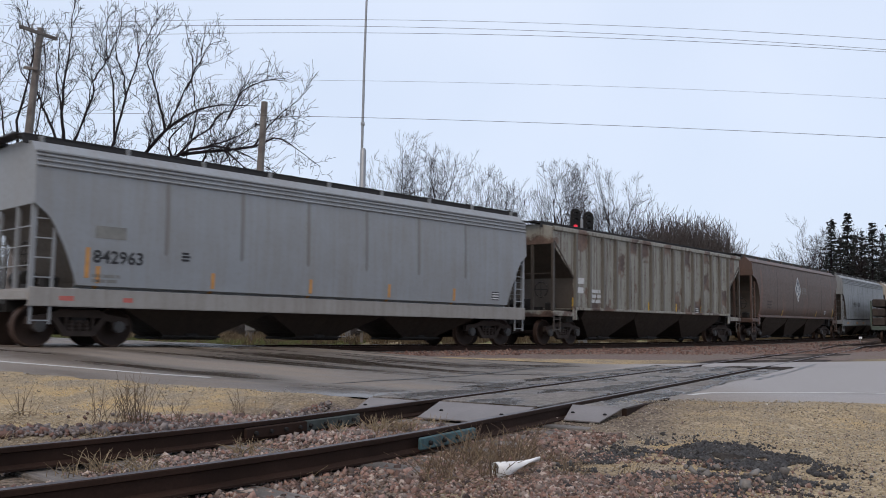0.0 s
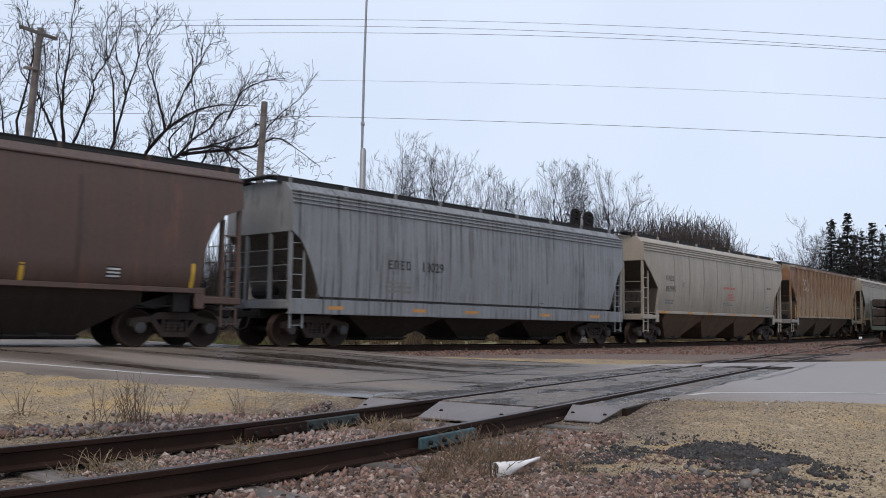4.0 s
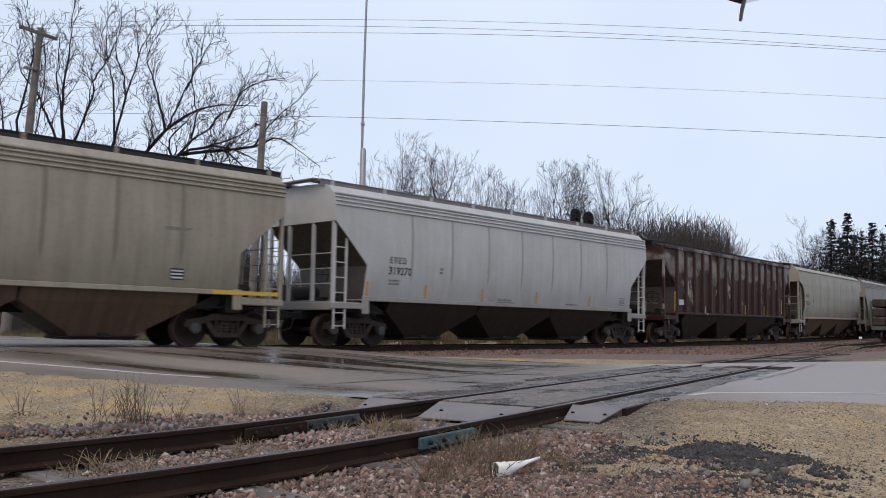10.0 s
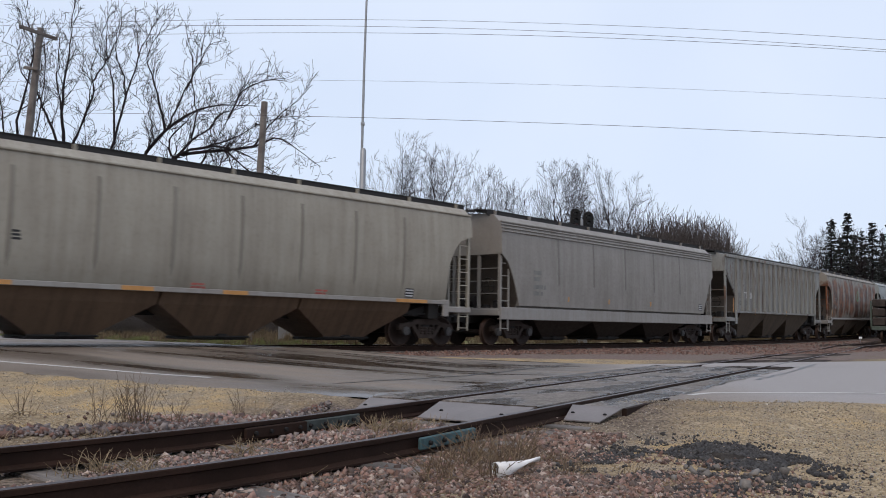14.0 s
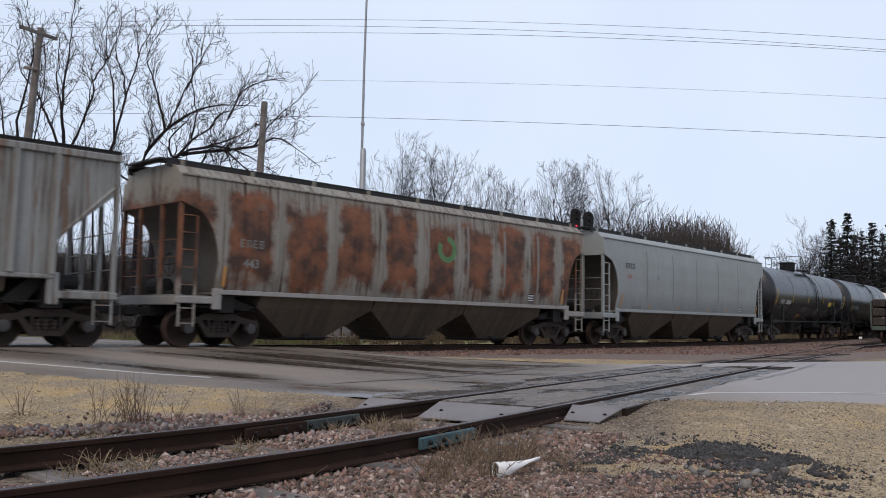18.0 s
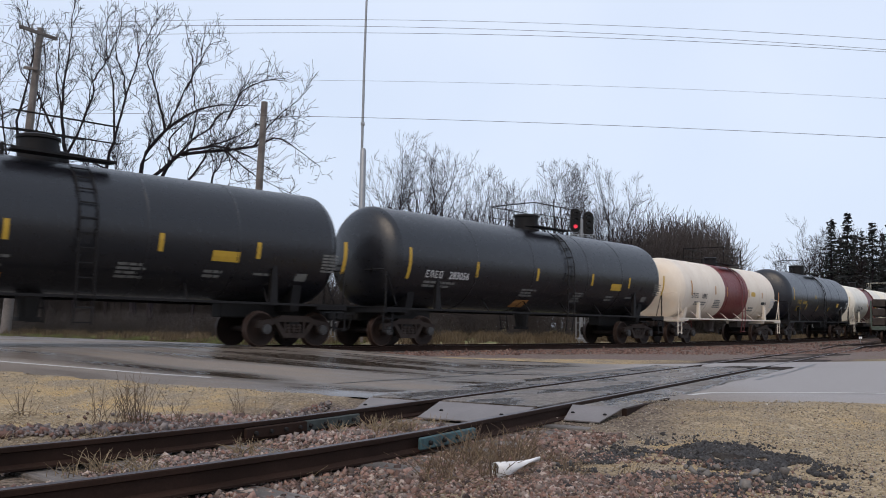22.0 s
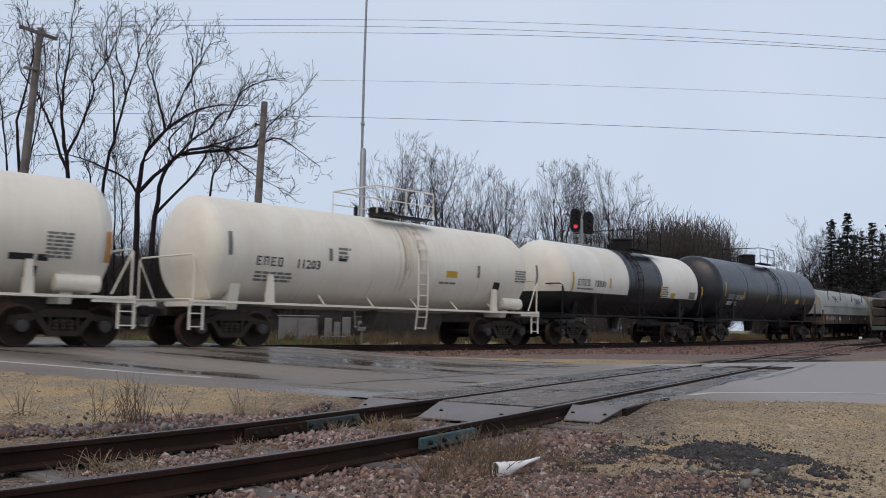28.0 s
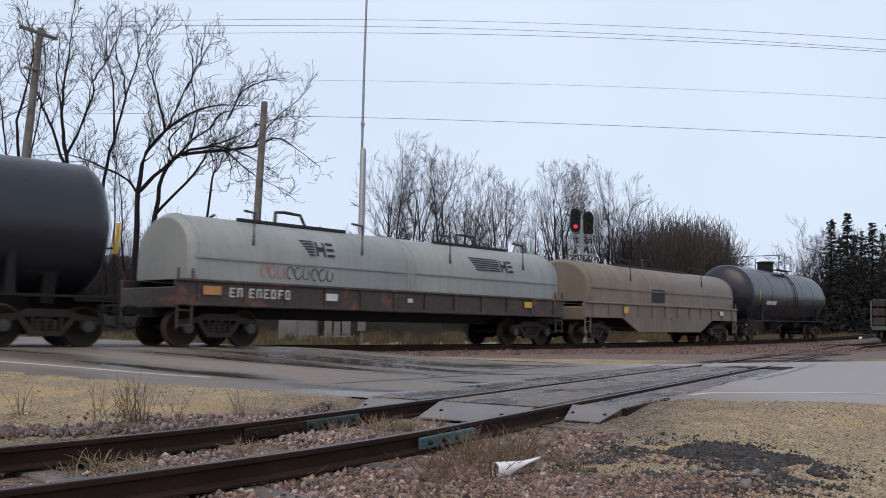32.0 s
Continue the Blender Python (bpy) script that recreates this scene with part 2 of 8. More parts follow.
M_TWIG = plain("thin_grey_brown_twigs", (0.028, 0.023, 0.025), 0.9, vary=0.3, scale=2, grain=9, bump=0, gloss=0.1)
# paler than the near twigs: distance haze put into the colour
M_FARTWIG = plain("haze_pale_grey_brown_twigs", (0.045, 0.038, 0.039), 0.9, vary=0.3, scale=2, grain=9, bump=0, gloss=0.1)
M_BRUSH = plain("brown_brush_twigs", (0.058, 0.048, 0.045), 0.9, vary=0.4, scale=0.8, grain=6, bump=0)
M_THICKET = plain("grey_brown_thicket_twigs", (0.088, 0.074, 0.072), 0.9, vary=0.4, scale=0.8, grain=6, bump=0)
M_NEEDLE = plain("dark_green_needles", (0.027, 0.031, 0.029), 0.9, vary=0.5, scale=1.2, grain=9, bump=0)
M_DRYGRASS = per_piece("dry_straw_grass", ((0.22, 0.165, 0.10), (0.34, 0.265, 0.17), (0.13, 0.095, 0.06)), 0.9)
M_FARGRASS = per_piece("dull_dry_grass", ((0.13, 0.095, 0.055), (0.2, 0.15, 0.09), (0.09, 0.065, 0.042)), 0.9)
M_WEED = per_piece("dead_brown_weed_stems", ((0.10, 0.07, 0.05), (0.17, 0.12, 0.08), (0.26, 0.2, 0.12)), 0.9)
M_GREEN = per_piece("short_green_grass", ((0.10, 0.13, 0.04), (0.17, 0.2, 0.07), (0.24, 0.22, 0.1)), 0.9)
M_STONE = per_piece("pink_and_grey_ballast", ((0.044, 0.033, 0.031), (0.254, 0.149, 0.124), (0.419, 0.281, 0.243), (0.152, 0.132, 0.124), (0.584, 0.478, 0.426), (0.070, 0.050, 0.045), (0.317, 0.185, 0.148), (0.228, 0.191, 0.178), (0.102, 0.084, 0.078), (0.381, 0.317, 0.290)), 0.8)
M_STONEOLD = per_piece("dark_soiled_ballast", ((0.036, 0.027, 0.024), (0.179, 0.105, 0.084), (0.358, 0.232, 0.195), (0.090, 0.073, 0.067), (0.493, 0.401, 0.348), (0.060, 0.042, 0.036), (0.284, 0.166, 0.125), (0.194, 0.155, 0.139), (0.090, 0.066, 0.056)), 0.85)
M_STONEGREY = per_piece("dark_grey_ballast", ((0.044, 0.037, 0.038), (0.150, 0.125, 0.121), (0.250, 0.219, 0.210), (0.075, 0.056, 0.051), (0.200, 0.106, 0.083)), 0.8)
M_STONEBED = per_piece("red_brown_main_ballast", ((0.08, 0.045, 0.036), (0.17, 0.095, 0.075), (0.24, 0.155, 0.125), (0.10, 0.08, 0.075)), 0.85)
M_CRUMB = per_piece("black_asphalt_crumbs", ((0.025, 0.025, 0.027), (0.05, 0.05, 0.052), (0.085, 0.085, 0.085)), 0.8)
M_TANSTONE = per_piece("tan_limestone_chips", ((0.34, 0.28, 0.19), (0.45, 0.385, 0.285), (0.22, 0.18, 0.13), (0.54, 0.49, 0.41), (0.12, 0.1, 0.085)), 0.85)
M_CABINET = plain("dull_grey_cabinet_paint", (0.19, 0.19, 0.195), 0.6, 0.1, 0.35, 2, 30, 0.05)
M_STEEL = plain("galvanised_grey_steel", (0.30, 0.31, 0.33), 0.5, 0.5, 0.25, 2, 30, 0.05)
M_PLATE = plain("grey_painted_steel_plate", (0.19, 0.174, 0.174), 0.62, 0.1, 0.3, 2, 30, 0.1)
M_TEAL = plain("flaking_teal_paint", (0.06, 0.125, 0.14), 0.7, 0.0, 0.7, 9, 40)
M_TEALGREY = plain("worn_grey_teal_paint", (0.05, 0.062, 0.058), 0.75, 0.0, 0.6, 9, 40)
M_PANEL = panel_material()
M_BLACK = plain("matt_black_metal", (0.014, 0.013, 0.014), 0.65, 0.0, 0.4, gloss=0.2)
M_WIRE = plain("overhead_wire", (0.06, 0.04, 0.04), 0.6, 0.2, 0.2, bump=0)
M_WHITEPL = plain("dirty_white_plastic", (0.75, 0.75, 0.76), 0.45, 0, 0.15, 8)

# ---- mesh helpers ----


class Mb:
    """Collects vertices and faces of one part."""

    def __init__(self):
        self.v, self.f = [], []

    def add(self, verts, faces):
        k = len(self.v)
        self.v.extend(verts)
        self.f.extend([tuple(i + k for i in f) for f in faces])
        return self

    def box(self, x, y, z, sx, sy, sz, m=None, bev=0.0):
        """A box centred on x, y, z; bev chamfers its upright and long edges."""
        hx, hy, hz = sx / 2, sy / 2, sz / 2
        if bev <= 0:
            pts = [(a, b, c) for c in (-hz, hz) for a, b in ((-hx, -hy), (hx, -hy), (hx, hy), (-hx, hy))]
            fs = [(3, 2, 1, 0), (4, 5, 6, 7), (0, 1, 5, 4), (1, 2, 6, 5), (2, 3, 7, 6), (3, 0, 4, 7)]
        else:
            e = min(bev, hx * 0.9, hy * 0.9, hz * 0.9)
            ring = lambda ax, ay, c: [(-ax, -ay + e, c), (-ax + e, -ay, c), (ax - e, -ay, c), (ax, -ay + e, c), (ax, ay - e, c), (ax - e, ay, c), (-ax + e, ay, c), (-ax, ay - e, c)]
            pts = ring(hx - e, hy - e, -hz) + ring(hx, hy, -hz + e) + ring(hx, hy, hz - e) + ring(hx - e, hy - e, hz)
            fs = [tuple(range(7, -1, -1)), tuple(range(24, 32))]
            for r in range(3):
                for i in range(8):
                    j = (i + 1) % 8
                    fs.append((r * 8 + i, r * 8 + j, r * 8 + 8 + j, r * 8 + 8 + i))
        if m is not None:
            pts = [tuple(m @ Vector(p)) for p in pts]
        return self.add([(p[0] + x, p[1] + y, p[2] + z) for p in pts], fs)

    def tube(self, pts, radii, n=8, caps=True):
        """A tube through points, with a radius at each."""
        pts = [Vector(p) for p in pts]
        if isinstance(radii, (int, float)):
            radii = [radii] * len(pts)
        rings, up = [], Vector((0, 0, 1))
        for i, p in enumerate(pts):
            d = (pts[min(i + 1, len(pts) - 1)] - pts[max(i - 1, 0)]).normalized()
            side = d.cross(up if abs(d.z) < 0.95 else Vector((0, 1, 0))).normalized()
            top = side.cross(d)
            rings.append([tuple(p + (side * math.cos(2 * math.pi * k / n) + top * math.sin(2 * math.pi * k / n)) * radii[i]) for k in range(n)])
        fs = []
        for i in range(len(pts) - 1):
            for k in range(n):
                j = (k + 1) % n
                fs.append((i * n + k, i * n + j, (i + 1) * n + j, (i + 1) * n + k))
        if caps:
            fs.append(tuple(range(n - 1, -1, -1)))
            fs.append(tuple((len(pts) - 1) * n + k for k in range(n)))
        return self.add([p for r in rings for p in r], fs)

    def lathe(self, prof, n=24, axis="y", at=(0, 0, 0), a0=0.0, a1=2 * math.pi):
        """Turns a profile of (along, radius) round an axis."""
        full = abs(a1 - a0 - 2 * math.pi) < 1e-6
        k = n if full else n + 1
        vs = []
        for a, r in prof:
            for i in range(k):
                t = a0 + (a1 - a0) * i / n
                c, s = r * math.cos(t), r * math.sin(t)
                p = {"x": (a, c, s), "y": (c, a, s), "z": (c, s, a)}[axis]
                vs.append((p[0] + at[0], p[1] + at[1], p[2] + at[2]))
        fs = []
        for j in range(len(prof) - 1):
            for i in range(n):
                i2 = (i + 1) % k
                fs.append((j * k + i, j * k + i2, (j + 1) * k + i2, (j + 1) * k + i))
        if full:
            if prof[0][1] > 1e-4:
                fs.append(tuple(range(k - 1, -1, -1)))
            if prof[-1][1] > 1e-4:
                fs.append(tuple((len(prof) - 1) * k + i for i in range(k)))
        return self.add(vs, fs)

    def prism(self, poly, a, b, axis="y"):
        """Extrudes a polygon of the other two axes from a to b."""
        n = len(poly)
        put = {"x": lambda t, p: (t, p[0], p[1]), "y": lambda t, p: (p[0], t, p[1]), "z": lambda t, p: (p[0], p[1], t)}[axis]
        vs = [put(a, p) for p in poly] + [put(b, p) for p in poly]
        fs = [tuple(range(n)), tuple(range(2 * n - 1, n - 1, -1))]
        fs += [(i, i + n, (i + 1) % n + n, (i + 1) % n) for i in range(n)]
        return self.add(vs, fs)

    def loft(self, rings, close=True):
        """Skins rings of equal count, capping both ends."""
        n = len(rings[0])
        fs = []
        for j in range(len(rings) - 1):
            for i in range(n):
                k = (i + 1) % n
                fs.append((j * n + i, j * n + k, (j + 1) * n + k, (j + 1) * n + i))
        if close:
            fs.append(tuple(range(n - 1, -1, -1)))
            fs.append(tuple((len(rings) - 1) * n + i for i in range(n)))
        return self.add([p for r in rings for p in r], fs)

    def mesh(self, name, material, smooth=False, angle=0.7):
        me = bpy.data.meshes.new(name)
        me.from_pydata(self.v, [], self.f)
        me.validate()
        bm = bmesh.new()
        bm.from_mesh(me)
        if len(self.f) < 60000:
            bmesh.ops.recalc_face_normals(bm, faces=bm.faces)
        bm.to_mesh(me)
        bm.free()
        me.materials.append(material)
        if smooth:
            me.shade_smooth()
            if len(self.f) < 60000:
                me.set_sharp_from_angle(angle=angle)
        return me


def part(name, mb, material, parent=None, label="", smooth=False, at=None):
    """One mesh object, under a thing or part when parent is given."""
    me = mb if isinstance(mb, bpy.types.Mesh) else mb.mesh(name, material, smooth)
    ob = new(name, me)
    if parent is not None:
        ob.parent = parent
    if at is not None:
        ob.matrix_basis = at
    if label:
        ob["label"] = label
    return ob


def empty(name, m=None):
    ob = new(name)
    if m is not None:
        ob.matrix_basis = m
    return ob


LETTERS = {}


def letter_mesh(text, size, material):
    """A flat mesh of text in the built-in font, standing in the xz plane, facing -y."""
    key = (text, size, material.name)
    if key not in LETTERS:
        cu = bpy.data.curves.new("lettering", "FONT")
        cu.body, cu.size, cu.align_x = text, size, "LEFT"
        cu.resolution_u, cu.offset = 2, 0.022 * size
        tmp = bpy.data.objects.new("lettering", cu)
        scene.collection.objects.link(tmp)
        bpy.context.view_layer.update()
        me = bpy.data.meshes.new_from_object(tmp.evaluated_get(bpy.context.evaluated_depsgraph_get()))
        bpy.data.objects.remove(tmp)
        me.transform(pose(0, 0, 0, 90, 0, 0))
        me.materials.clear()
        me.materials.append(material)
        LETTERS[key] = me
    return LETTERS[key]


# ---- plan: two tracks, the road and the lie of the land ----
TH = radians(48.595)
GAUGE = 1.5


def smooth(a, b, x):
    t = min(1.0, max(0.0, (x - a) / (b - a)))
    return t * t * (3 - 2 * t)


def main_xy(s, lat=0.0):
    """The main track's centre at station s, or a point lat metres to the camera's side of it; its bend is fitted to the
    camera's view.
    """
    def offset(u):
        u2 = min(max(u, 2.0), 88.0)
        o = 0.5 * 49.62e-4 * u2 * u2 - 45.62e-6 * u2 ** 3 / 6
        return o + (u - u2) * (49.62e-4 * u2 - 0.5 * 45.62e-6 * u2 * u2)
    d = 21.0 - lat + offset(s)
    return s * math.sin(TH) - d * math.cos(TH), s * math.cos(TH) + d * math.sin(TH)


def main_z(s):
    """Height of the main track's rail head, its dip and rise fitted to the camera's view."""
    u = min(max(s, 2.0), 88.0)
    return EYE_Z - 0.5927 - 0.00534 * u + 1.347e-4 * u * u


def main_heading(s):
    a, b = Vector(main_xy(s - 0.5)), Vector(main_xy(s + 0.5))
    return math.atan2(b.y - a.y, b.x - a.x)


def main_pose(s, lat=0.0, z=0.0):
    x, y = main_xy(s, lat)
    return Matrix.Translation((x, y, main_z(s) + z)) @ Matrix.Rotation(main_heading(s), 4, "Z")


def side_x(y):
    """The siding's centre at distance y."""
    u = max(y, 3.0)
    x = 9.55 + 0.5658 * (u - 25.97) - 0.055 * max(0.0, 8 - u) ** 2 + (y - u) * 1.116
    if y > 48:
        s = (y - 14.0) / 0.79
        for _ in range(4):
            s += (y - main_xy(s)[1]) / 0.80
        x = max(x, main_xy(s)[0] + 4.9)
    return x


def side_z(y):
    return 0.18 + 0.21 * smooth(40, 62, y)


def side_point(y, off=0.0):
    """A point off metres to the camera's side of the siding."""
    a = math.atan2(side_x(y + 0.2) - side_x(y - 0.2), 0.4)
    return side_x(y) + off * math.cos(a), y - off * math.sin(a), a


def main_coords(x, y):
    s = x * math.sin(TH) + y * math.cos(TH)
    for _ in range(3):
        cx, cy = main_xy(s)
        h = main_heading(s)
        s += (x - cx) * math.cos(h) + (y - cy) * math.sin(h)
    cx, cy = main_xy(s)
    h = main_heading(s)
    return s, (x - cx) * math.sin(h) - (y - cy) * math.cos(h)


NEAR_EDGE = [(-44, 38), (-18, 18.4), (-6.47, 12.92), (-3.68, 11.96), (-1.15, 11.2), (0.9, 10.5), (3.0, 11.35), (6.0, 11.8), (12, 12.3), (60, 17)]
FAR_EDGE = [(-60, 66), (-24, 38), (-10.5, 30.5), (-6.0, 25.0), (-2.6, 22.7), (0.05, 21.0), (4.2, 21.5), (8.1, 24.2), (14.2, 28.1), (70, 52)]


def along(line, t):
    t = min(max(t, 0.0), len(line) - 1.0001)
    i = int(t)
    a, b, u = line[i], line[i + 1], t - int(t)
    return a[0] + (b[0] - a[0]) * u, a[1] + (b[1] - a[1]) * u


def edge_gap(x, y, a, b):
    dx, dy = b[0] - a[0], b[1] - a[1]
    u = min(1.0, max(0.0, ((x - a[0]) * dx + (y - a[1]) * dy) / (dx * dx + dy * dy)))
    return math.hypot(x - a[0] - u * dx, y - a[1] - u * dy)


def land(x, y):
    """Height of the ground without stones: low by the siding, higher at the main track."""
    if y > 110 or abs(x) > 120 or y < -20:
        return 0.3
    s, lat = main_coords(x, y)
    off = (x - side_x(y)) * 0.87
    top = main_z(s)
    if off > 0:
        z = -0.015 + 0.055 * smooth(0.9, 2.8, off)
        z += 0.155 * smooth(8.9, 10.9, y) * smooth(0.3, 2.2, x)
    else:
        gap = max(0.1, lat - off)
        f = min(1.0, max(0.0, -off / gap))
        z = -0.015 + (top - 0.285) * smooth(0.0, 0.8, f)
        z += 0.13 * smooth(9.5, 12, y) * (1 - smooth(0.6, 1, f))
    if lat < 3.6:
        z = z + (top - 0.19 - z) * (1 - smooth(1.7, 3.6, abs(lat)))
    if lat < -1.8:
        z = top - 0.19 + (0.32 - top + 0.19) * smooth(1.8, 6, -lat)
    # gravel shoulder brought up to the edge of the paving
    if 9 < y < 40 and -30 < x < 30 and (x < -1.3 or x > 3.4):
        near = min(edge_gap(x, y, NEAR_EDGE[i], NEAR_EDGE[i + 1]) for i in range(len(NEAR_EDGE) - 1))
        if near < 1.6:
            z += (road_z(x, y) - 0.03 - z) * (1 - smooth(0.1, 1.6, near))
    return z + 0.012 * noise.noise(Vector((x * 0.9, y * 0.9, 0))) + 0.015 * noise.noise(Vector((x * 0.3, y * 0.3, 4)))


def road_z(x, y):
    """Height of the paving: level with both tracks' rail heads where it crosses them."""
    s, lat = main_coords(x, y)
    off = (x - side_x(y)) * 0.87
    top = main_z(s)
    if off > 0:
        return side_z(y) - 0.006 - 0.03 * smooth(2, 6, off)
    if lat < 0:
        return top - 0.004 - 0.05 * smooth(2, 8, -lat)
    f = min(1.0, max(0.0, (-off - 1.3) / max(0.1, lat - off - 2.6)))
    return side_z(y) - 0.006 + (top - side_z(y)) * f * f * (3 - 2 * f)

# ---- ground, road and tracks ----


def spaced(a, b, step, grow, reach_lo, reach_hi):
    mid = list(np.arange(a, b, step))
    lo, hi, d = [a - step], [b], step
    while lo[-1] > reach_lo:
        d *= grow
        lo.append(lo[-1] - d)
    d = step
    while hi[-1] < reach_hi:
        d *= grow
        hi.append(hi[-1] + d)
    return lo[::-1] + mid + hi


def make_ground():
    xs = spaced(-14, 16, 0.3, 1.16, -2200, 2200)
    ys = spaced(2, 34, 0.3, 1.16, -2200, 2600)
    inside = road_test()
    mb = Mb()
    for y in ys:
        for x in xs:
            z = land(x, y)
            if inside(x, y):
                z = road_z(x, y) - 0.06
            mb.v.append((x, y, z))
    n = len(xs)
    mb.f = [(j * n + i, j * n + i + 1, (j + 1) * n + i + 1, (j + 1) * n + i) for j in range(len(ys) - 1) for i in range(n - 1)]
    ob = part("ground", mb, M_GROUND, smooth=True)
    return tagged(ob, "tan crushed stone and dry grass around a level crossing", "ground", kind="structure")


def road_test():
    poly = NEAR_EDGE + FAR_EDGE[::-1]

    def inside(x, y):
        hit = False
        for i in range(len(poly)):
            (x1, y1), (x2, y2) = poly[i], poly[i - 1]
            if (y1 > y) != (y2 > y) and x < (x2 - x1) * (y - y1) / (y2 - y1) + x1:
                hit = not hit
        return hit
    return inside


def make_road():
    mb = Mb()
    nt, nu = 180, 44
    for i in range(nt + 1):
        t = (len(NEAR_EDGE) - 1) * i / nt
        a, b = along(NEAR_EDGE, t), along(FAR_EDGE, t)
        for k in range(nu + 1):
            u = k / nu
            x, y = a[0] + (b[0] - a[0]) * u, a[1] + (b[1] - a[1]) * u
            if k == 0 or k == nu:
                x += 0.12 * noise.noise(Vector((t * 9, k, 0)))
                y += 0.12 * noise.noise(Vector((t * 9, k, 5)))
            off = abs(x - side_x(y)) * 0.87
            z = road_z(x, y)
            reach = 1.38 if x > side_x(y) else 1.55
            if off < reach and 9.9 < y < 22:
                z -= 0.10 * (1 - smooth(reach - 0.1, reach, off))
            mb.v.append((x, y, z - (0.05 if k in (0, nu) else 0)))
    for i in range(nt):
        for k in range(nu):
            mb.f.append((i * (nu + 1) + k, (i + 1) * (nu + 1) + k, (i + 1) * (nu + 1) + k + 1, i * (nu + 1) + k + 1))
    ob = part("road", mb, M_ROAD, smooth=True)
    lane = ob.data.uv_layers.new(name="lane")
    for loop in ob.data.loops:
        i, k = divmod(loop.vertex_index, nu + 1)
        lane.data[loop.index].uv = ((len(NEAR_EDGE) - 1) * i / nt, k / nu)
    return tagged(ob, "wet worn grey asphalt road with standing water", "road", kind="structure")


def make_line(name, pts, width):
    mb = Mb()
    n = 60
    for i in range(n + 1):
        t = (len(pts) - 1) * i / n
        a, b = along(pts, max(0, t - 0.02)), along(pts, t + 0.02)
        x, y = along(pts, t)
        d = Vector((b[0] - a[0], b[1] - a[1])).normalized()
        for k in (-1, 1):
            px, py = x - d.y * k * width / 2, y + d.x * k * width / 2
            mb.v.append((px, py, road_z(px, py) + 0.004))
    mb.f = [(2 * i, 2 * i + 2, 2 * i + 3, 2 * i + 1) for i in range(n)]
    return tagged(part(name, mb, M_LINE), "worn white edge line painted on the asphalt", "road marking", kind="structure")


RAIL_SHAPE = [(-0.075, -0.16), (0.075, -0.16), (0.075, -0.145), (0.012, -0.125), (0.012, -0.045), (0.036, -0.035), (0.036, -0.006), (0.03, 0.0), (-0.03, 0.0), (-0.036, -0.006), (-0.036, -0.035), (-0.012, -0.045), (-0.012, -0.125), (-0.075, -0.145)]


def sweep(points, mats):
    """A rail along poses given as (x, y, z, angle of its side direction)."""
    mb = Mb()
    rings = [[(x + p[0] * math.cos(a), y + p[0] * math.sin(a), z + p[1]) for p in RAIL_SHAPE] for x, y, z, a in points]
    mb.loft(rings)
    me = mb.mesh("rail", mats[0])
    me.materials.append(mats[1])
    n = len(RAIL_SHAPE)
    for poly in me.polygons:
        if all((v % n) in (7, 8) for v in poly.vertices):
            poly.material_index = 1
    return me


def make_tracks():
    siding = tagged(empty("siding_track"), "old rusty siding track with grey wooden ties in stones", "railway track", kind="structure")
    ys = list(np.arange(-14.4, 30, 0.6)) + list(np.arange(30, 150, 3.0))
    for off in (GAUGE / 2, -GAUGE / 2):
        pts = []
        for y in ys:
            x, py, a = side_point(y, off)
            pts.append((x, py, side_z(y), -a))
        part("rail", sweep(pts, (M_RAIL, M_RAILTOP)), None, siding)
    rnd = random.Random(5)
    tie = Mb().box(0, 0, -0.055, 2.6, 0.23, 0.16, bev=0.012).mesh("tie", M_TIE)
    y = -13.64
    while y < 62:
        if not 10.2 < y < 22.5:
            x, py, a = side_point(y, rnd.uniform(-0.06, 0.06))
            part("tie", tie, None, siding, at=Matrix.Translation((x, py, side_z(y) - 0.185 + rnd.uniform(-0.03, 0.0))) @ Matrix.Rotation(-a + rnd.uniform(-0.05, 0.05), 4, "Z"))
        y += 0.46
    main = tagged(empty("main_track"), "curved main line track on red-brown ballast", "railway track", kind="structure")
    ss = list(np.arange(-60, 100, 2.0)) + list(np.arange(100, 480, 12.0))
    ss = list(np.arange(-420, -60, 15.0)) + ss
    for lat in (GAUGE / 2, -GAUGE / 2):
        pts = [(*main_xy(s, lat), main_z(s), main_heading(s) - math.pi / 2) for s in ss]
        part("rail", sweep(pts, (M_RAIL, M_RAILTOP)), None, main)
    tie2 = Mb().box(0, 0, -0.07, 0.23, 2.6, 0.16).mesh("tie", M_TIE)
    s = 9.5
    while s < 84:
        part("tie", tie2, None, main, at=main_pose(s, 0, -0.163))
        s += 0.54


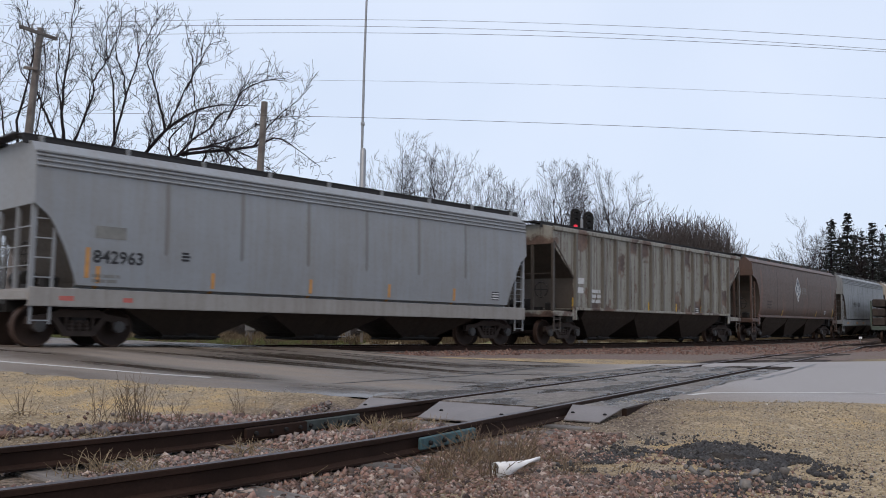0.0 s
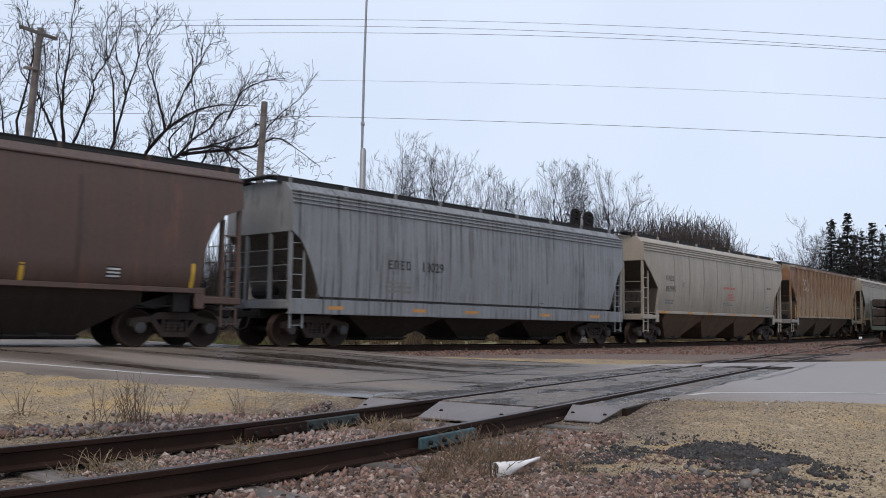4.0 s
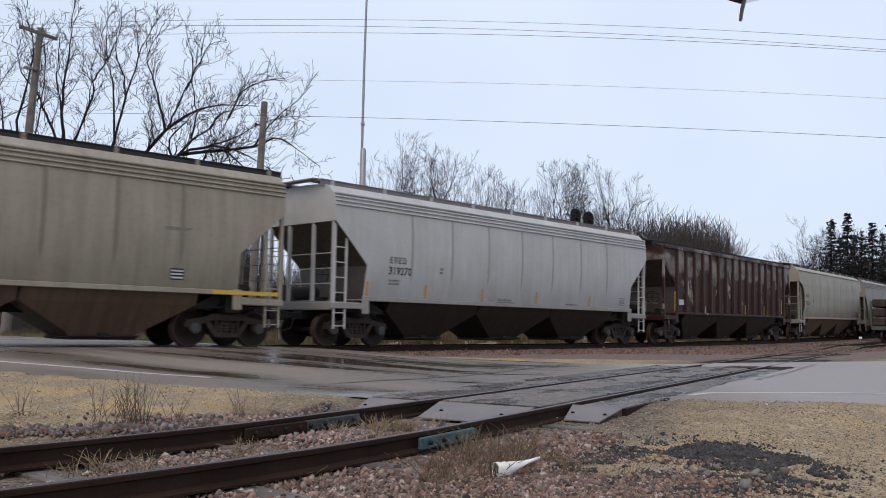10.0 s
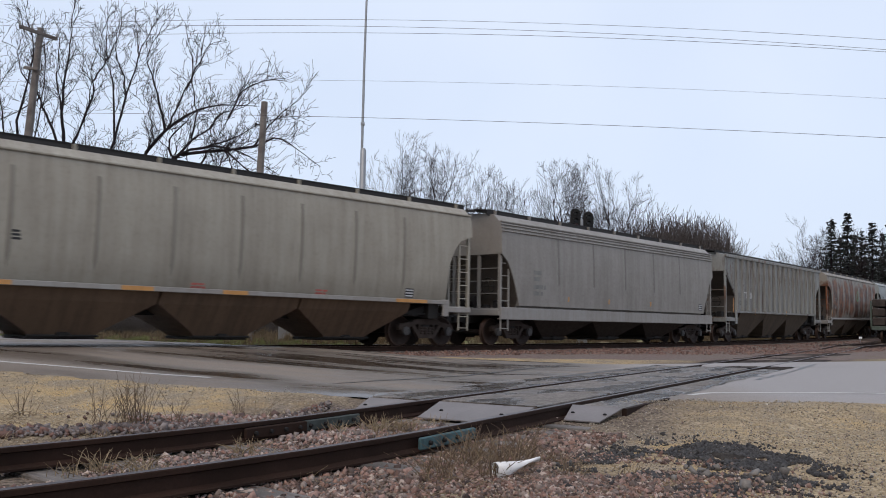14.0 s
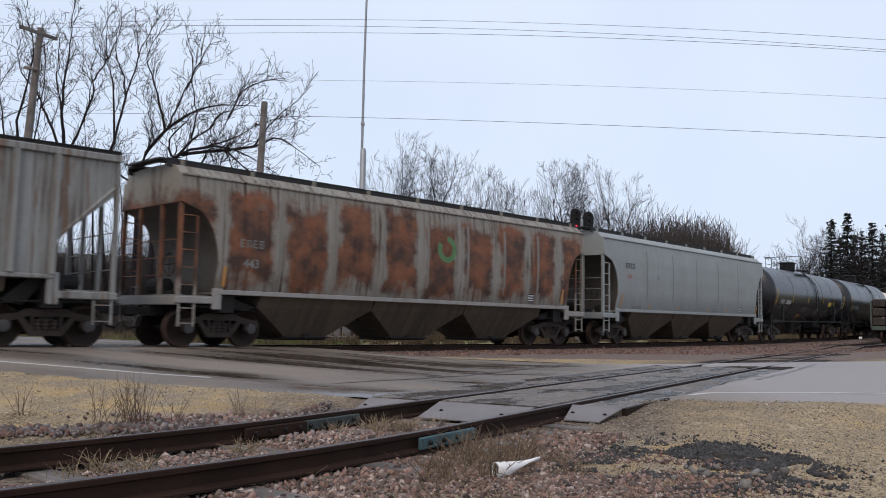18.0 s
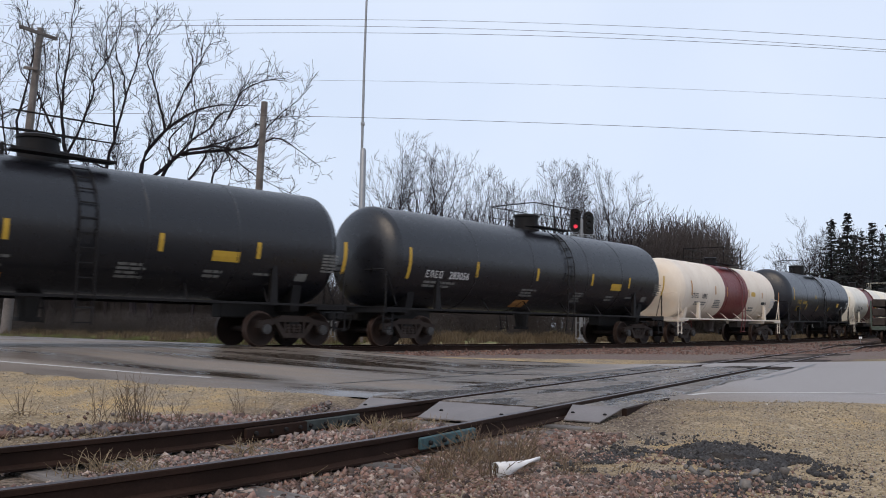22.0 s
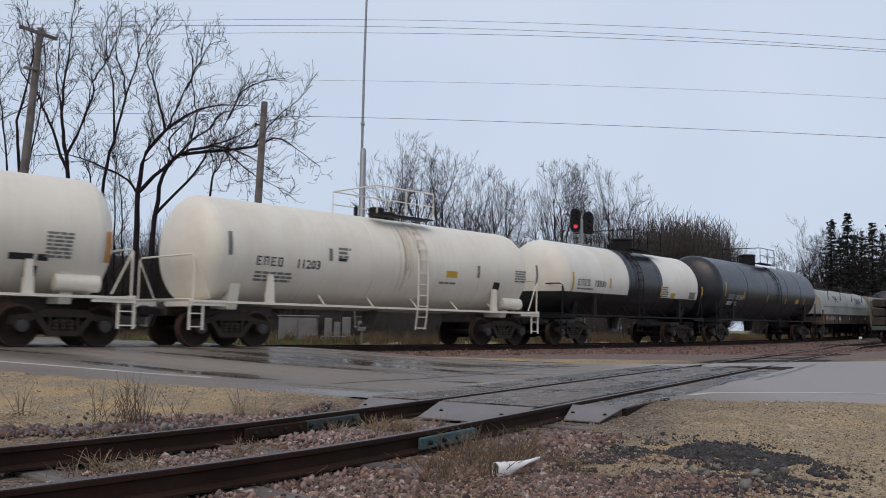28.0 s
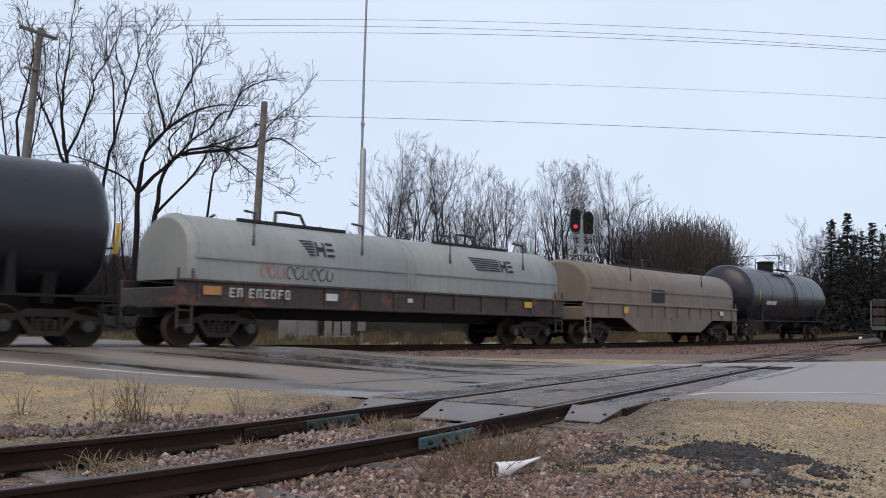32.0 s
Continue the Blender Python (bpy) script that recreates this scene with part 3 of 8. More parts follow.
def make_crossing():
    """Panels of the siding crossing, level with the rails, and the sloped end plates."""
    cross = tagged(empty("crossing_surface"), "wet dark crossing panels between and beside the siding rails", "level crossing", kind="structure")
    for off, width in ((0.0, 1.22), (1.09, 0.56), (-1.195, 0.68)):
        y = {0.0: 10.02, 1.09: 10.60, -1.195: 9.95}[off]
        for k in range(5):
            mb = Mb()
            n = 6
            for half in (-1, 1):
                for i in range(n + 1):
                    yy = y + 0.035 + (2.15 - 0.07) * i / n
                    px, py, a = side_point(yy, off + half * width / 2)
                    for z in (-0.15, -0.012, -0.002):
                        inset = 0.01 if z == -0.002 else 0
                        mb.v.append((px - half * inset * math.cos(a), py + half * inset * math.sin(a), side_z(yy) + z - (0.03 if off > 0.5 else 0.0)))
            m = n + 1
            for i in range(n):
                for c in range(2):
                    for h in (0, 1):
                        q = h * m * 3 + i * 3 + c
                        mb.f.append((q, q + 1, q + 4, q + 3) if h else (q, q + 3, q + 4, q + 1))
                mb.f.append((i * 3 + 2, i * 3 + 5, m * 3 + i * 3 + 5, m * 3 + i * 3 + 2))
            for i in (0, n):
                for c in range(2):
                    mb.f.append((i * 3 + c, i * 3 + c + 1, m * 3 + i * 3 + c + 1, m * 3 + i * 3 + c))
            part("panel", mb, M_PANEL, cross)
            y += 2.15
    for off in (-1.57, 1.40):
        rings = []
        for i in range(23):
            yy = (10.58 if off > 0 else 9.95) + i * 0.47
            px, py, a = side_point(yy, off)
            z = side_z(yy)
            rings.append([(px + q * math.cos(a), py - q * math.sin(a), z + h) for q, h in ((-0.028, -0.2), (0.028, -0.2), (0.028, -0.024), (-0.028, -0.024))])
        part("edge_beam", Mb().loft(rings), M_RAIL, cross)
    for off, width, y0, run in ((0.0, 1.2, 10.0, 0.66), (1.09, 0.60, 10.57, 0.52), (-1.2, 0.66, 9.93, 0.5)):
        x, py, a = side_point(y0, off)
        at = Matrix.Translation((x, py, side_z(y0) - 0.012)) @ Matrix.Rotation(-a, 4, "Z")
        plate = tagged(empty("end_ramp", at), "grey steel sloped end plate of the crossing", "steel plate", group="crossing end plates")
        mb = Mb()
        w = width / 2
        t = 0.012
        drop = 0.12
        mb.add([(-w, 0, 0), (w, 0, 0), (w - 0.1, -run, -drop), (-w + 0.1, -run, -drop), (-w, 0, -t), (w, 0, -t), (w - 0.1, -run, -drop - t), (-w + 0.1, -run, -drop - t)],
               [(3, 2, 1, 0), (4, 5, 6, 7), (0, 1, 5, 4), (1, 2, 6, 5), (2, 3, 7, 6), (3, 0, 4, 7)])
        part("plate", mb, M_PLATE, plate)
        for bx in (-w * 0.62, w * 0.62):
            part("bolt", Mb().lathe([(0.0, 0.022), (0.010, 0.022), (0.016, 0.012)], 10, "z", (bx, -run * 0.55, -drop * 0.55)), M_BLACK, plate)



def make_crack(pts, width, seed):
    """A tar-dark joint or crack in the paving."""
    mb, rnd = Mb(), random.Random(seed)
    n = 26
    for i in range(n + 1):
        t = (len(pts) - 1) * i / n
        a, b = along(pts, max(0, t - 0.05)), along(pts, t + 0.05)
        x, y = along(pts, t)
        d = Vector((b[0] - a[0], b[1] - a[1])).normalized()
        w = width * rnd.uniform(0.35, 1.0) * (0.3 if i in (0, n) else 1)
        s = rnd.uniform(-0.05, 0.05)
        for k in (-1, 1):
            px, py = x - d.y * (k * w / 2 + s), y + d.x * (k * w / 2 + s)
            mb.v.append((px, py, road_z(px, py) + 0.005))
    mb.f = [(2 * i, 2 * i + 2, 2 * i + 3, 2 * i + 1) for i in range(n)]
    tagged(part("road_crack", mb, M_TAR), "dark crack in the asphalt by the crossing", "road crack", kind="structure")


make_ground()
make_road()
M_TAR = plain("dark_wet_tar", (0.014, 0.012, 0.011), 0.35, 0, 0.4, 5, 40)
for k, (pts, width) in enumerate((([(1.68, 14.8), (3.8, 18.6), (5.3, 21.1)], 0.16), ([(5.6, 15.7), (7.3, 18.6), (10.3, 24.1)], 0.09), ([(5.7, 17.3), (5.9, 16.9), (6.2, 16.8)], 0.12), ([(3.3, 12.0), (4.1, 13.5), (5.1, 15.6)], 0.07), ([(-1.6, 12.6), (0.4, 15.2), (1.7, 17.9), (3.0, 20.5)], 0.10), ([(-4.5, 17.2), (-1.5, 16.0), (1.2, 15.6)], 0.06), ([(4.4, 19.6), (7.4, 21.2), (10.5, 22.4)], 0.12), ([(2.6, 18.8), (0.4, 20.0), (-2.0, 21.5)], 0.09))):
    make_crack(pts, width, k)
make_line("edge_line", [(-40, 37.2), (-18, 19.9), (-7.0, 14.1), (-5.57, 13.6), (-4.46, 13.15), (-3.35, 12.86)], 0.13)
make_line("edge_line", [(3.35, 11.85), (3.75, 12.3), (5.06, 12.73), (6.57, 13.0), (12, 13.7), (40, 17.6)], 0.1)
make_tracks()
make_crossing()


def make_siding_bed():
    """Dark dirty bed of the siding beyond the crossing."""
    mb = Mb()
    ys = list(np.arange(21.5, 64, 0.7))
    n = 9
    for y in ys:
        for k in range(n):
            off = -1.75 + 3.5 * k / (n - 1)
            x, py, a = side_point(y, off + 0.2 * noise.noise(Vector((y, k, 2))))
            z = side_z(y) - 0.15 + 0.02 * noise.noise(Vector((x * 3, py * 3, 0)))
            mb.v.append((x, py, max(z, land(x, py) + 0.015) if 0 < k < n - 1 else land(x, py) - 0.02))
    mb.f = [(i * n + k, i * n + k + 1, (i + 1) * n + k + 1, (i + 1) * n + k) for i in range(len(ys) - 1) for k in range(n - 1)]
    m = plain("dark_cinder_bed", (0.06, 0.046, 0.04), 0.95, 0, 0.7, 3, 22, 0.9, gloss=0.1)
    tagged(part("siding_bed", mb, m, smooth=True), "dark cinder bed of the siding beyond the road", "ballast", kind="structure")


make_siding_bed()

# ---- rail cars: local x runs back along the train, -y is the camera's side, z = 0 on the rail head ----
M_WHEEL = plain("rusty_wheel_steel", (0.03, 0.019, 0.015), 0.7, 0.1, 0.5, 3, 20, gloss=0.2)
M_TREAD = plain("rusty_wheel_rim", (0.065, 0.037, 0.026), 0.55, 0.2, 0.4, 3, 20)
M_TRUCK = plain("oily_brown_truck_casting", (0.046, 0.034, 0.029), 0.75, 0.0, 0.5, 4, 25, gloss=0.2)
M_UNDER = plain("grimy_underframe", (0.014, 0.012, 0.011), 0.8, 0.0, 0.4, 2, 20)
M_BOARD = plain("dark_roof_walk_grating", (0.024, 0.023, 0.024), 0.7, 0.1, 0.3, 4, 30)
M_YELLOW = plain("yellow_reflector_stripe", (0.55, 0.34, 0.04), 0.5, 0, 0.2, 5)
M_ORANGE = plain("faded_orange_stripe", (0.50, 0.25, 0.08), 0.6, 0, 0.3, 5)
M_INK = plain("faded_black_stencil", (0.02, 0.02, 0.023), 0.7, 0, 0.3, 5, bump=0)
M_GHOST = plain("worn_grey_stencil", (0.2, 0.2, 0.19), 0.7, 0, 0.4, 5, bump=0)
M_WHITEINK = plain("dirty_white_stencil", (0.58, 0.58, 0.58), 0.6, 0, 0.3, 6, bump=0)
M_YELINK = plain("yellow_stencil", (0.45, 0.30, 0.06), 0.6, 0, 0.3, 6, bump=0)
M_REDINK = plain("faded_red_stencil", (0.45, 0.12, 0.10), 0.6, 0, 0.3, 6, bump=0)
M_FADEDRED = plain("bleached_red_stencil", (0.30, 0.15, 0.12), 0.6, 0, 0.3, 6, bump=0)
M_STAIN = plain("thin_rust_run_off", (0.54, 0.44, 0.32), 0.6, 0, 0.5, 3, 30, 0)
M_BROWNINK = plain("faint_dark_brown_stencil", (0.05, 0.035, 0.028), 0.7, 0, 0.3, 5, bump=0)
M_BLUEINK = plain("faded_blue_patch", (0.12, 0.16, 0.24), 0.6, 0, 0.3, 6, bump=0)
M_SLATEINK = plain("faded_slate_blue_paint", (0.06, 0.075, 0.095), 0.6, 0, 0.3, 6, bump=0)
M_GREENINK = plain("faded_green_emblem", (0.09, 0.20, 0.08), 0.6, 0, 0.3, 6, bump=0)
# car-end grime, darkened further to carry the shade under the slopes
M_ENDGRIMESHADE = car_paint("grimy_shaded_end_sheet", (0.065, 0.052, 0.042), (0.035, 0.03, 0.026), 0.7)
M_BRASS = plain("grey_bearing_cap", (0.06, 0.058, 0.058), 0.6, 0.1, 0.3, 8, 30)


def wheelset_mesh():
    mb = Mb()
    for k in (-1, 1):
        mb.lathe([(k * (0.75 + d), r) for d, r in ((-0.085, 0.0), (-0.085, 0.487), (-0.055, 0.487), (-0.045, 0.462), (0.055, 0.455), (0.065, 0.43), (0.05, 0.38), (0.01, 0.33), (0.0, 0.2), (0.03, 0.15), (0.05, 0.12), (0.05, 0.0))], 28, "y")
    mb.lathe([(-1.08, 0.08), (1.08, 0.08)], 12, "y")
    for k in (-1, 1):
        mb.lathe([(k * 1.06, 0.135), (k * 1.15, 0.13), (k * 1.16, 0.09)], 12, "y")
        for i in range(3):
            a = i * 2.094
            mb.box(0.07 * math.cos(a), k * 1.165, 0.07 * math.sin(a), 0.03, 0.02, 0.03)
    me = mb.mesh("wheelset", M_WHEEL, True)
    me.materials.append(M_TREAD)
    me.materials.append(M_BRASS)
    for p in me.polygons:
        r = math.hypot(p.center.x, p.center.z)
        if r > 0.43:
            p.material_index = 1
        if abs(p.center.y) > 1.05:
            p.material_index = 2
    return me


def side_frame_mesh():
    mb = Mb()
    top = [(-1.15, 0.50), (-1.12, 0.66), (-0.62, 0.74), (-0.42, 0.83), (0.42, 0.83), (0.62, 0.74), (1.12, 0.66), (1.15, 0.50), (0.98, 0.47), (0.62, 0.60), (0.44, 0.66), (-0.44, 0.66), (-0.62, 0.60), (-0.98, 0.47)]
    low = [(-0.62, 0.62), (-0.34, 0.24), (0.34, 0.24), (0.62, 0.62), (0.5, 0.66), (0.26, 0.36), (-0.26, 0.36), (-0.5, 0.66)]
    for poly in (top, low):
        n = len(poly)
        mb.add([(x, -0.07, z) for x, z in poly] + [(x, 0.07, z) for x, z in poly], [(i, (i + 1) % n, (i + 1) % n + n, i + n) for i in range(n)])
        half = n // 2
        for s in (0, n):
            for i in range(half - 1):
                mb.f.append(tuple(len(mb.v) - 2 * n + s + q for q in (i, i + 1, n - 2 - i, n - 1 - i)))
    for x in (-0.3, 0.3):
        mb.box(x, 0, 0.55, 0.06, 0.13, 0.42)
    for x in (-0.17, 0, 0.17):
        mb.lathe([(0.36, 0.07), (0.40, 0.085), (0.44, 0.07), (0.48, 0.085), (0.52, 0.07), (0.56, 0.085), (0.6, 0.07)], 8, "z", (x, 0, 0))
    for x in (-0.89, 0.89):
        mb.lathe([(-0.075, 0.17), (0.075, 0.17)], 10, "y", (x, 0, 0.5))
    return mb.mesh("side_frame", M_TRUCK)


WHEELSET, SIDE_FRAME = wheelset_mesh(), side_frame_mesh()
TRUCK = Mb().box(0, 0, 0.62, 0.36, 2.05, 0.24, bev=0.03).box(0, 0, 0.5, 0.2, 1.5, 0.12).lathe([(0.7, 0.25), (0.84, 0.25)], 14, "z")
for axle in (-0.62, 0.62):
    TRUCK.box(axle * 0.55, 0, 0.36, 0.06, 1.6, 0.1)
    for hand in (-0.75, 0.75):
        TRUCK.box(axle * 0.66, hand, 0.46, 0.07, 0.1, 0.3)
TRUCK = TRUCK.mesh("truck", M_UNDER)
WHEELSETS = []


def add_truck(car, x):
    tr = part("truck", TRUCK, None, car, at=Matrix.Translation((x, 0, 0)))
    for y in (-1.0, 1.0):
        part("side_frame", SIDE_FRAME, None, tr, at=Matrix.Translation((0, y, 0)))
    for dx in (-0.89, 0.89):
        w = part("wheelset", WHEELSET, None, tr, at=Matrix.Translation((dx, 0, 0.457)))
        WHEELSETS.append((w, car, x + dx, dx))


COUPLER = Mb().box(0.0, 0, 0.86, 0.7, 0.13, 0.16, bev=0.02).box(-0.42, 0.03, 0.86, 0.26, 0.3, 0.28, bev=0.05).box(-0.56, -0.1, 0.86, 0.14, 0.12, 0.24, bev=0.03)
COUPLER.tube([(-0.25, -0.3, 0.8), (-0.35, -0.32, 0.5), (-0.55, -0.2, 0.42), (-0.62, -0.05, 0.55)], 0.025, 6)
COUPLER = COUPLER.mesh("coupler", M_UNDER)


def add_couplers(car, half):
    part("coupler", COUPLER, None, car, at=Matrix.Translation((-half + 0.62, 0, 0)))
    part("coupler", COUPLER, None, car, at=Matrix.Translation((half - 0.62, 0, 0)) @ Matrix.Rotation(math.pi, 4, "Z"))


def ladder(mb, x, y, z0, z1, w=0.42, r=0.019, step=0.36):
    """Two stiles and rungs in the xz plane."""
    for k in (-w / 2, w / 2):
        mb.box(x + k, y, (z0 + z1) / 2, 0.05, 0.035, z1 - z0)
    z = z0 + 0.08
    while z < z1:
        mb.box(x, y, z, w, 0.028, 0.028)
        z += step
    return mb


def stamp(mb, side, x0, x1, z0, z1, curved):
    """A flat paint mark on a car's near side, 5 mm proud."""
    n = max(1, int((z1 - z0) / 0.12)) if curved else max(1, int((z1 - z0) / 0.4))
    vs = []
    for i in range(n + 1):
        z = z0 + (z1 - z0) * i / n
        vs += [(x0, -side(z) - 0.006, z), (x1, -side(z) - 0.006, z)]
    mb.add(vs, [(2 * i, 2 * i + 1, 2 * i + 3, 2 * i + 2) for i in range(n)])


def lines_of(car, name, side, x, z, w, rows, h, gap, mat, curved, seed=0, ragged=0.35):
    """Rows of unreadable stencil as plain bars."""
    rnd = random.Random(seed)
    mb = Mb()
    for r in range(rows):
        zz = z - r * (h + gap)
        end = w * (1 - ragged * rnd.random())
        u = 0.0
        while u < end:
            k = min(end - u, rnd.uniform(2.0, 5.0) * h)
            stamp(mb, side, x + u, x + u + k, zz - h, zz, curved)
            u += k + 0.5 * h
    part(name, mb, mat, car)


def glyphs(car, side, x, z, h, count, mat, curved):
    """A mark of several characters drawn as plain blocks."""
    mb = Mb()
    for i in range(count):
        u, w = x + i * h * 0.92, h * 0.17
        stamp(mb, side, u, u + w, z, z + h, curved)
        stamp(mb, side, u + w * 1.2, u + h * 0.62, z + h * 0.83, z + h, curved)
        if i % 3 != 1:
            stamp(mb, side, u + w * 1.2, u + h * 0.62, z, z + h * 0.17, curved)
        if i % 2:
            stamp(mb, side, u + h * 0.62 - w, u + h * 0.62, z + h * 0.05, z + h * 0.78, curved)
        else:
            stamp(mb, side, u + w * 1.2, u + h * 0.5, z + h * 0.42, z + h * 0.58, curved)
    part("owner_mark", mb, mat, car)


def number(car, side, text, x, z, h, mat, curved):
    me = letter_mesh(text, h * 1.38, mat).copy()
    for v in me.vertices:
        v.co = (v.co.x + x, -side(v.co.z + z) - 0.006, v.co.z + z)
    part("number", me, None, car)


def grille(car, side, x, z, s, curved, ink=None):
    """The small framed consolidated stencil box near the end of a car."""
    mb = Mb()
    stamp(mb, side, x, x + s, z, z + s * 0.8, curved)
    part("stencil_box", mb, M_INK, car)
    mb = Mb()
    for k in range(3):
        stamp(mb, lambda q: side(q) + 0.004, x + 0.06 * s, x + s * 0.94, z + s * (0.1 + 0.24 * k), z + s * (0.22 + 0.24 * k), curved)
    part("stencil_text", mb, ink or M_WHITEINK, car)


def seam_paint(paint):
    """Dirt-filled weld seams, a little darker than the sheets."""
    name = paint.name.replace("paint", "seam")
    if name not in SEAMS:
        color, dirt = PAINTS[paint.name]
        SEAMS[name] = car_paint(name, tuple(0.62 * a + 0.12 * d for a, d in zip(color, dirt)), dirt, 0.6)
    return SEAMS[name]


SEAMS = {}


def hopper(o):
    """A covered hopper car with sloped ends, bays, roof walk, ladders and trucks."""
    half = o["pitch"] / 2
    e = half - o.get("inset", 0.75)
    car = tagged(empty("hopper_car"), o["label"], "freight car", "cars of the passing train")
    top, cut, ribbed = o.get("top", 4.5), o.get("cut", 1.35), o.get("ribbed", False)
    eave = top - (0.16 if ribbed else 0.38)
    low, deep = o.get("low", 1.30), o.get("deepsill", False)
    knee, brow = o.get("knee", 2.35), o.get("brow", 3.47)
    lev = []
    if ribbed:
        for z, w in ((low, 1.44), (knee, 1.46), (knee + 0.4, 1.46), (brow, 1.46), (eave, 1.46), (top - 0.03, 1.0), (top, 0.4)):
            lev.append((z, w))
    else:
        for z, w in ((low, 1.38), (low + 0.15, 1.47), (knee, 1.56), ((knee + brow) / 2, 1.585), (brow, 1.57), (eave - 0.25, 1.53), (eave, 1.49), (eave + 0.05, 1.42), (eave + 0.27, 1.2), (top - 0.05, 0.95), (top - 0.02, 0.3)):
            lev.append((z, w))

    def reach(z):
        if z >= brow:
            return e
        if z <= knee:
            return e - cut
        t = (z - knee) / (brow - knee)
        if o.get("arch"):
            t = 1 - math.sqrt(max(0.0, 1 - t * t))
        return e - cut * (1 - t) ** o.get("bulge", 1.0)

    if o.get("arch") or "bulge" in o:
        more = []
        for a, b in zip(lev, lev[1:]):
            more.append(a)
            if a[0] >= knee - 1e-6 and b[0] <= brow + 1e-6:
                for k in (0.25, 0.5, 0.75):
                    more.append((a[0] + (b[0] - a[0]) * k, a[1] + (b[1] - a[1]) * k))
        lev = more + [lev[-1]]

    def side(z):
        for (za, wa), (zb, wb) in zip(lev, lev[1:]):
            if z <= zb:
                return wa + (wb - wa) * (z - za) / (zb - za)
        return lev[-1][1]

    body = Mb().loft([[(-reach(z), -w, z), (reach(z), -w, z), (reach(z), w, z), (-reach(z), w, z)] for z, w in lev])
    part("body", body, o["paint"], car, smooth=True)
    # sheets over the sloped ends: grime, with shade put into the colour
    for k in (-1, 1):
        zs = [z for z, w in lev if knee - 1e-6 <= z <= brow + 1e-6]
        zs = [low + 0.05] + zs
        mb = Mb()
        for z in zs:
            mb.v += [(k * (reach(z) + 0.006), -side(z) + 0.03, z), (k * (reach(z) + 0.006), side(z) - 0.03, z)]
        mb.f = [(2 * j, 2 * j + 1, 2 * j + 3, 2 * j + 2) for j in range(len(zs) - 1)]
        part("slope_sheet", mb, M_ENDGRIMESHADE, car, smooth=True)
    # rolled ridges along the eave, or upright posts
    if ribbed:
        for y in (-1, 1):
            part("top_chord", Mb().box(0, y * 1.49, eave - 0.03, 2 * e, 0.10, 0.16, bev=0.02), o["paint"], car)
            part("bottom_chord", Mb().box(0, y * 1.50, low + 0.04, 2 * (e - cut), 0.08, 0.10, bev=0.02), o["paint"], car)
        count = o.get("posts", 15)
        inner = e - cut - 0.05
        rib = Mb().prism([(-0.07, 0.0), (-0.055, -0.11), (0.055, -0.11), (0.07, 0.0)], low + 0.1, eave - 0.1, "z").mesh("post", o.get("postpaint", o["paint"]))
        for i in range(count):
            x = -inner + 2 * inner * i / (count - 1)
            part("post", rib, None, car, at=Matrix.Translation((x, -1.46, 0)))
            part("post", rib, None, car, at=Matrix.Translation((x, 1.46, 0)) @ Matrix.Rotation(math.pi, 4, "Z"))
    else:
        for y in (-1, 1):
            for k in range(o.get("bands", 0)):
                z = eave - 0.06 - k * 0.11
                part("rolled_band", Mb().box(0, y * (side(z) + 0.005), z, 2 * e, 0.07, 0.05, bev=0.018), o["paint"], car)
            part("eave_ridge", Mb().box(0, y * 1.47, eave + 0.035, 2 * e, 0.12, 0.06, bev=0.015), o["paint"], car)
        for i in range(1, o.get("seams", 7)):
            x = -e + cut + (2 * (e - cut)) * i / o.get("seams", 7)
            zs = [low + 0.1, knee, (knee + brow) / 2, brow, eave - 0.3]
            for y in (-1, 1):
                mb = Mb()
                vs = []
                for z in zs:
                    vs += [(x - 0.055, y * (side(z) + 0.003), z), (x, y * (side(z) + 0.013), z), (x + 0.055, y * (side(z) + 0.003), z)]
                fs = []
                for j in range(len(zs) - 1):
                    fs += [(3 * j, 3 * j + 1, 3 * j + 4, 3 * j + 3), (3 * j + 1, 3 * j + 2, 3 * j + 5, 3 * j + 4)]
                mb.add(vs, fs)
                part("weld_seam", mb, seam_paint(o["paint"]), car, smooth=True)
    # side sill: a pale strip under the sheets, deep on some cars, with a stepped end over the truck
    sill = o.get("sillpaint", o["paint"])
    foot = low - 0.38 if deep else low
    for y in (-1, 1):
        if deep:
            part("side_sill", Mb().box(0, y * 1.5, low - 0.17, 2 * e, 0.07, 0.40, bev=0.015).box(0, y * 1.46, low - 0.36, 2 * e, 0.14, 0.03), sill, car)
        else:
            if not ribbed:
                part("side_sill", Mb().box(0, y * 1.5, low + 0.055, 2 * (e - cut), 0.06, 0.12, bev=0.012), sill, car)
            for x in (-1, 1):
                mb = Mb().box(x * (e - cut / 2), y * 1.47, 1.14, cut + 0.1, 0.09, 0.17, bev=0.02)
                mb.box(x * (e - cut - 0.02), y * 1.49, (low + 1.06) / 2, 0.26, 0.06, low - 0.78, bev=0.02)
                part("step_sill", mb, sill, car)
    # pockets under the floor, meeting in a peak between their mouths
    bays, zb = o.get("bays", 3), o.get("bayz", 0.24)
    run = 2 * (half - 3.0)
    for i in range(bays):
        c = -run / 2 + run * (i + 0.5) / bays
        w = run / bays / 2
        ring = lambda a, b, z: [(c - a, -b, z), (c + a, -b, z), (c + a, b, z), (c - a, b, z)]
        tip = max(w * 0.98, 0.1)
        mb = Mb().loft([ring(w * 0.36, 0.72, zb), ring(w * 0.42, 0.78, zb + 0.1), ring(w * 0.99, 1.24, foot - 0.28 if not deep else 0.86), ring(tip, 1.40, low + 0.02)])
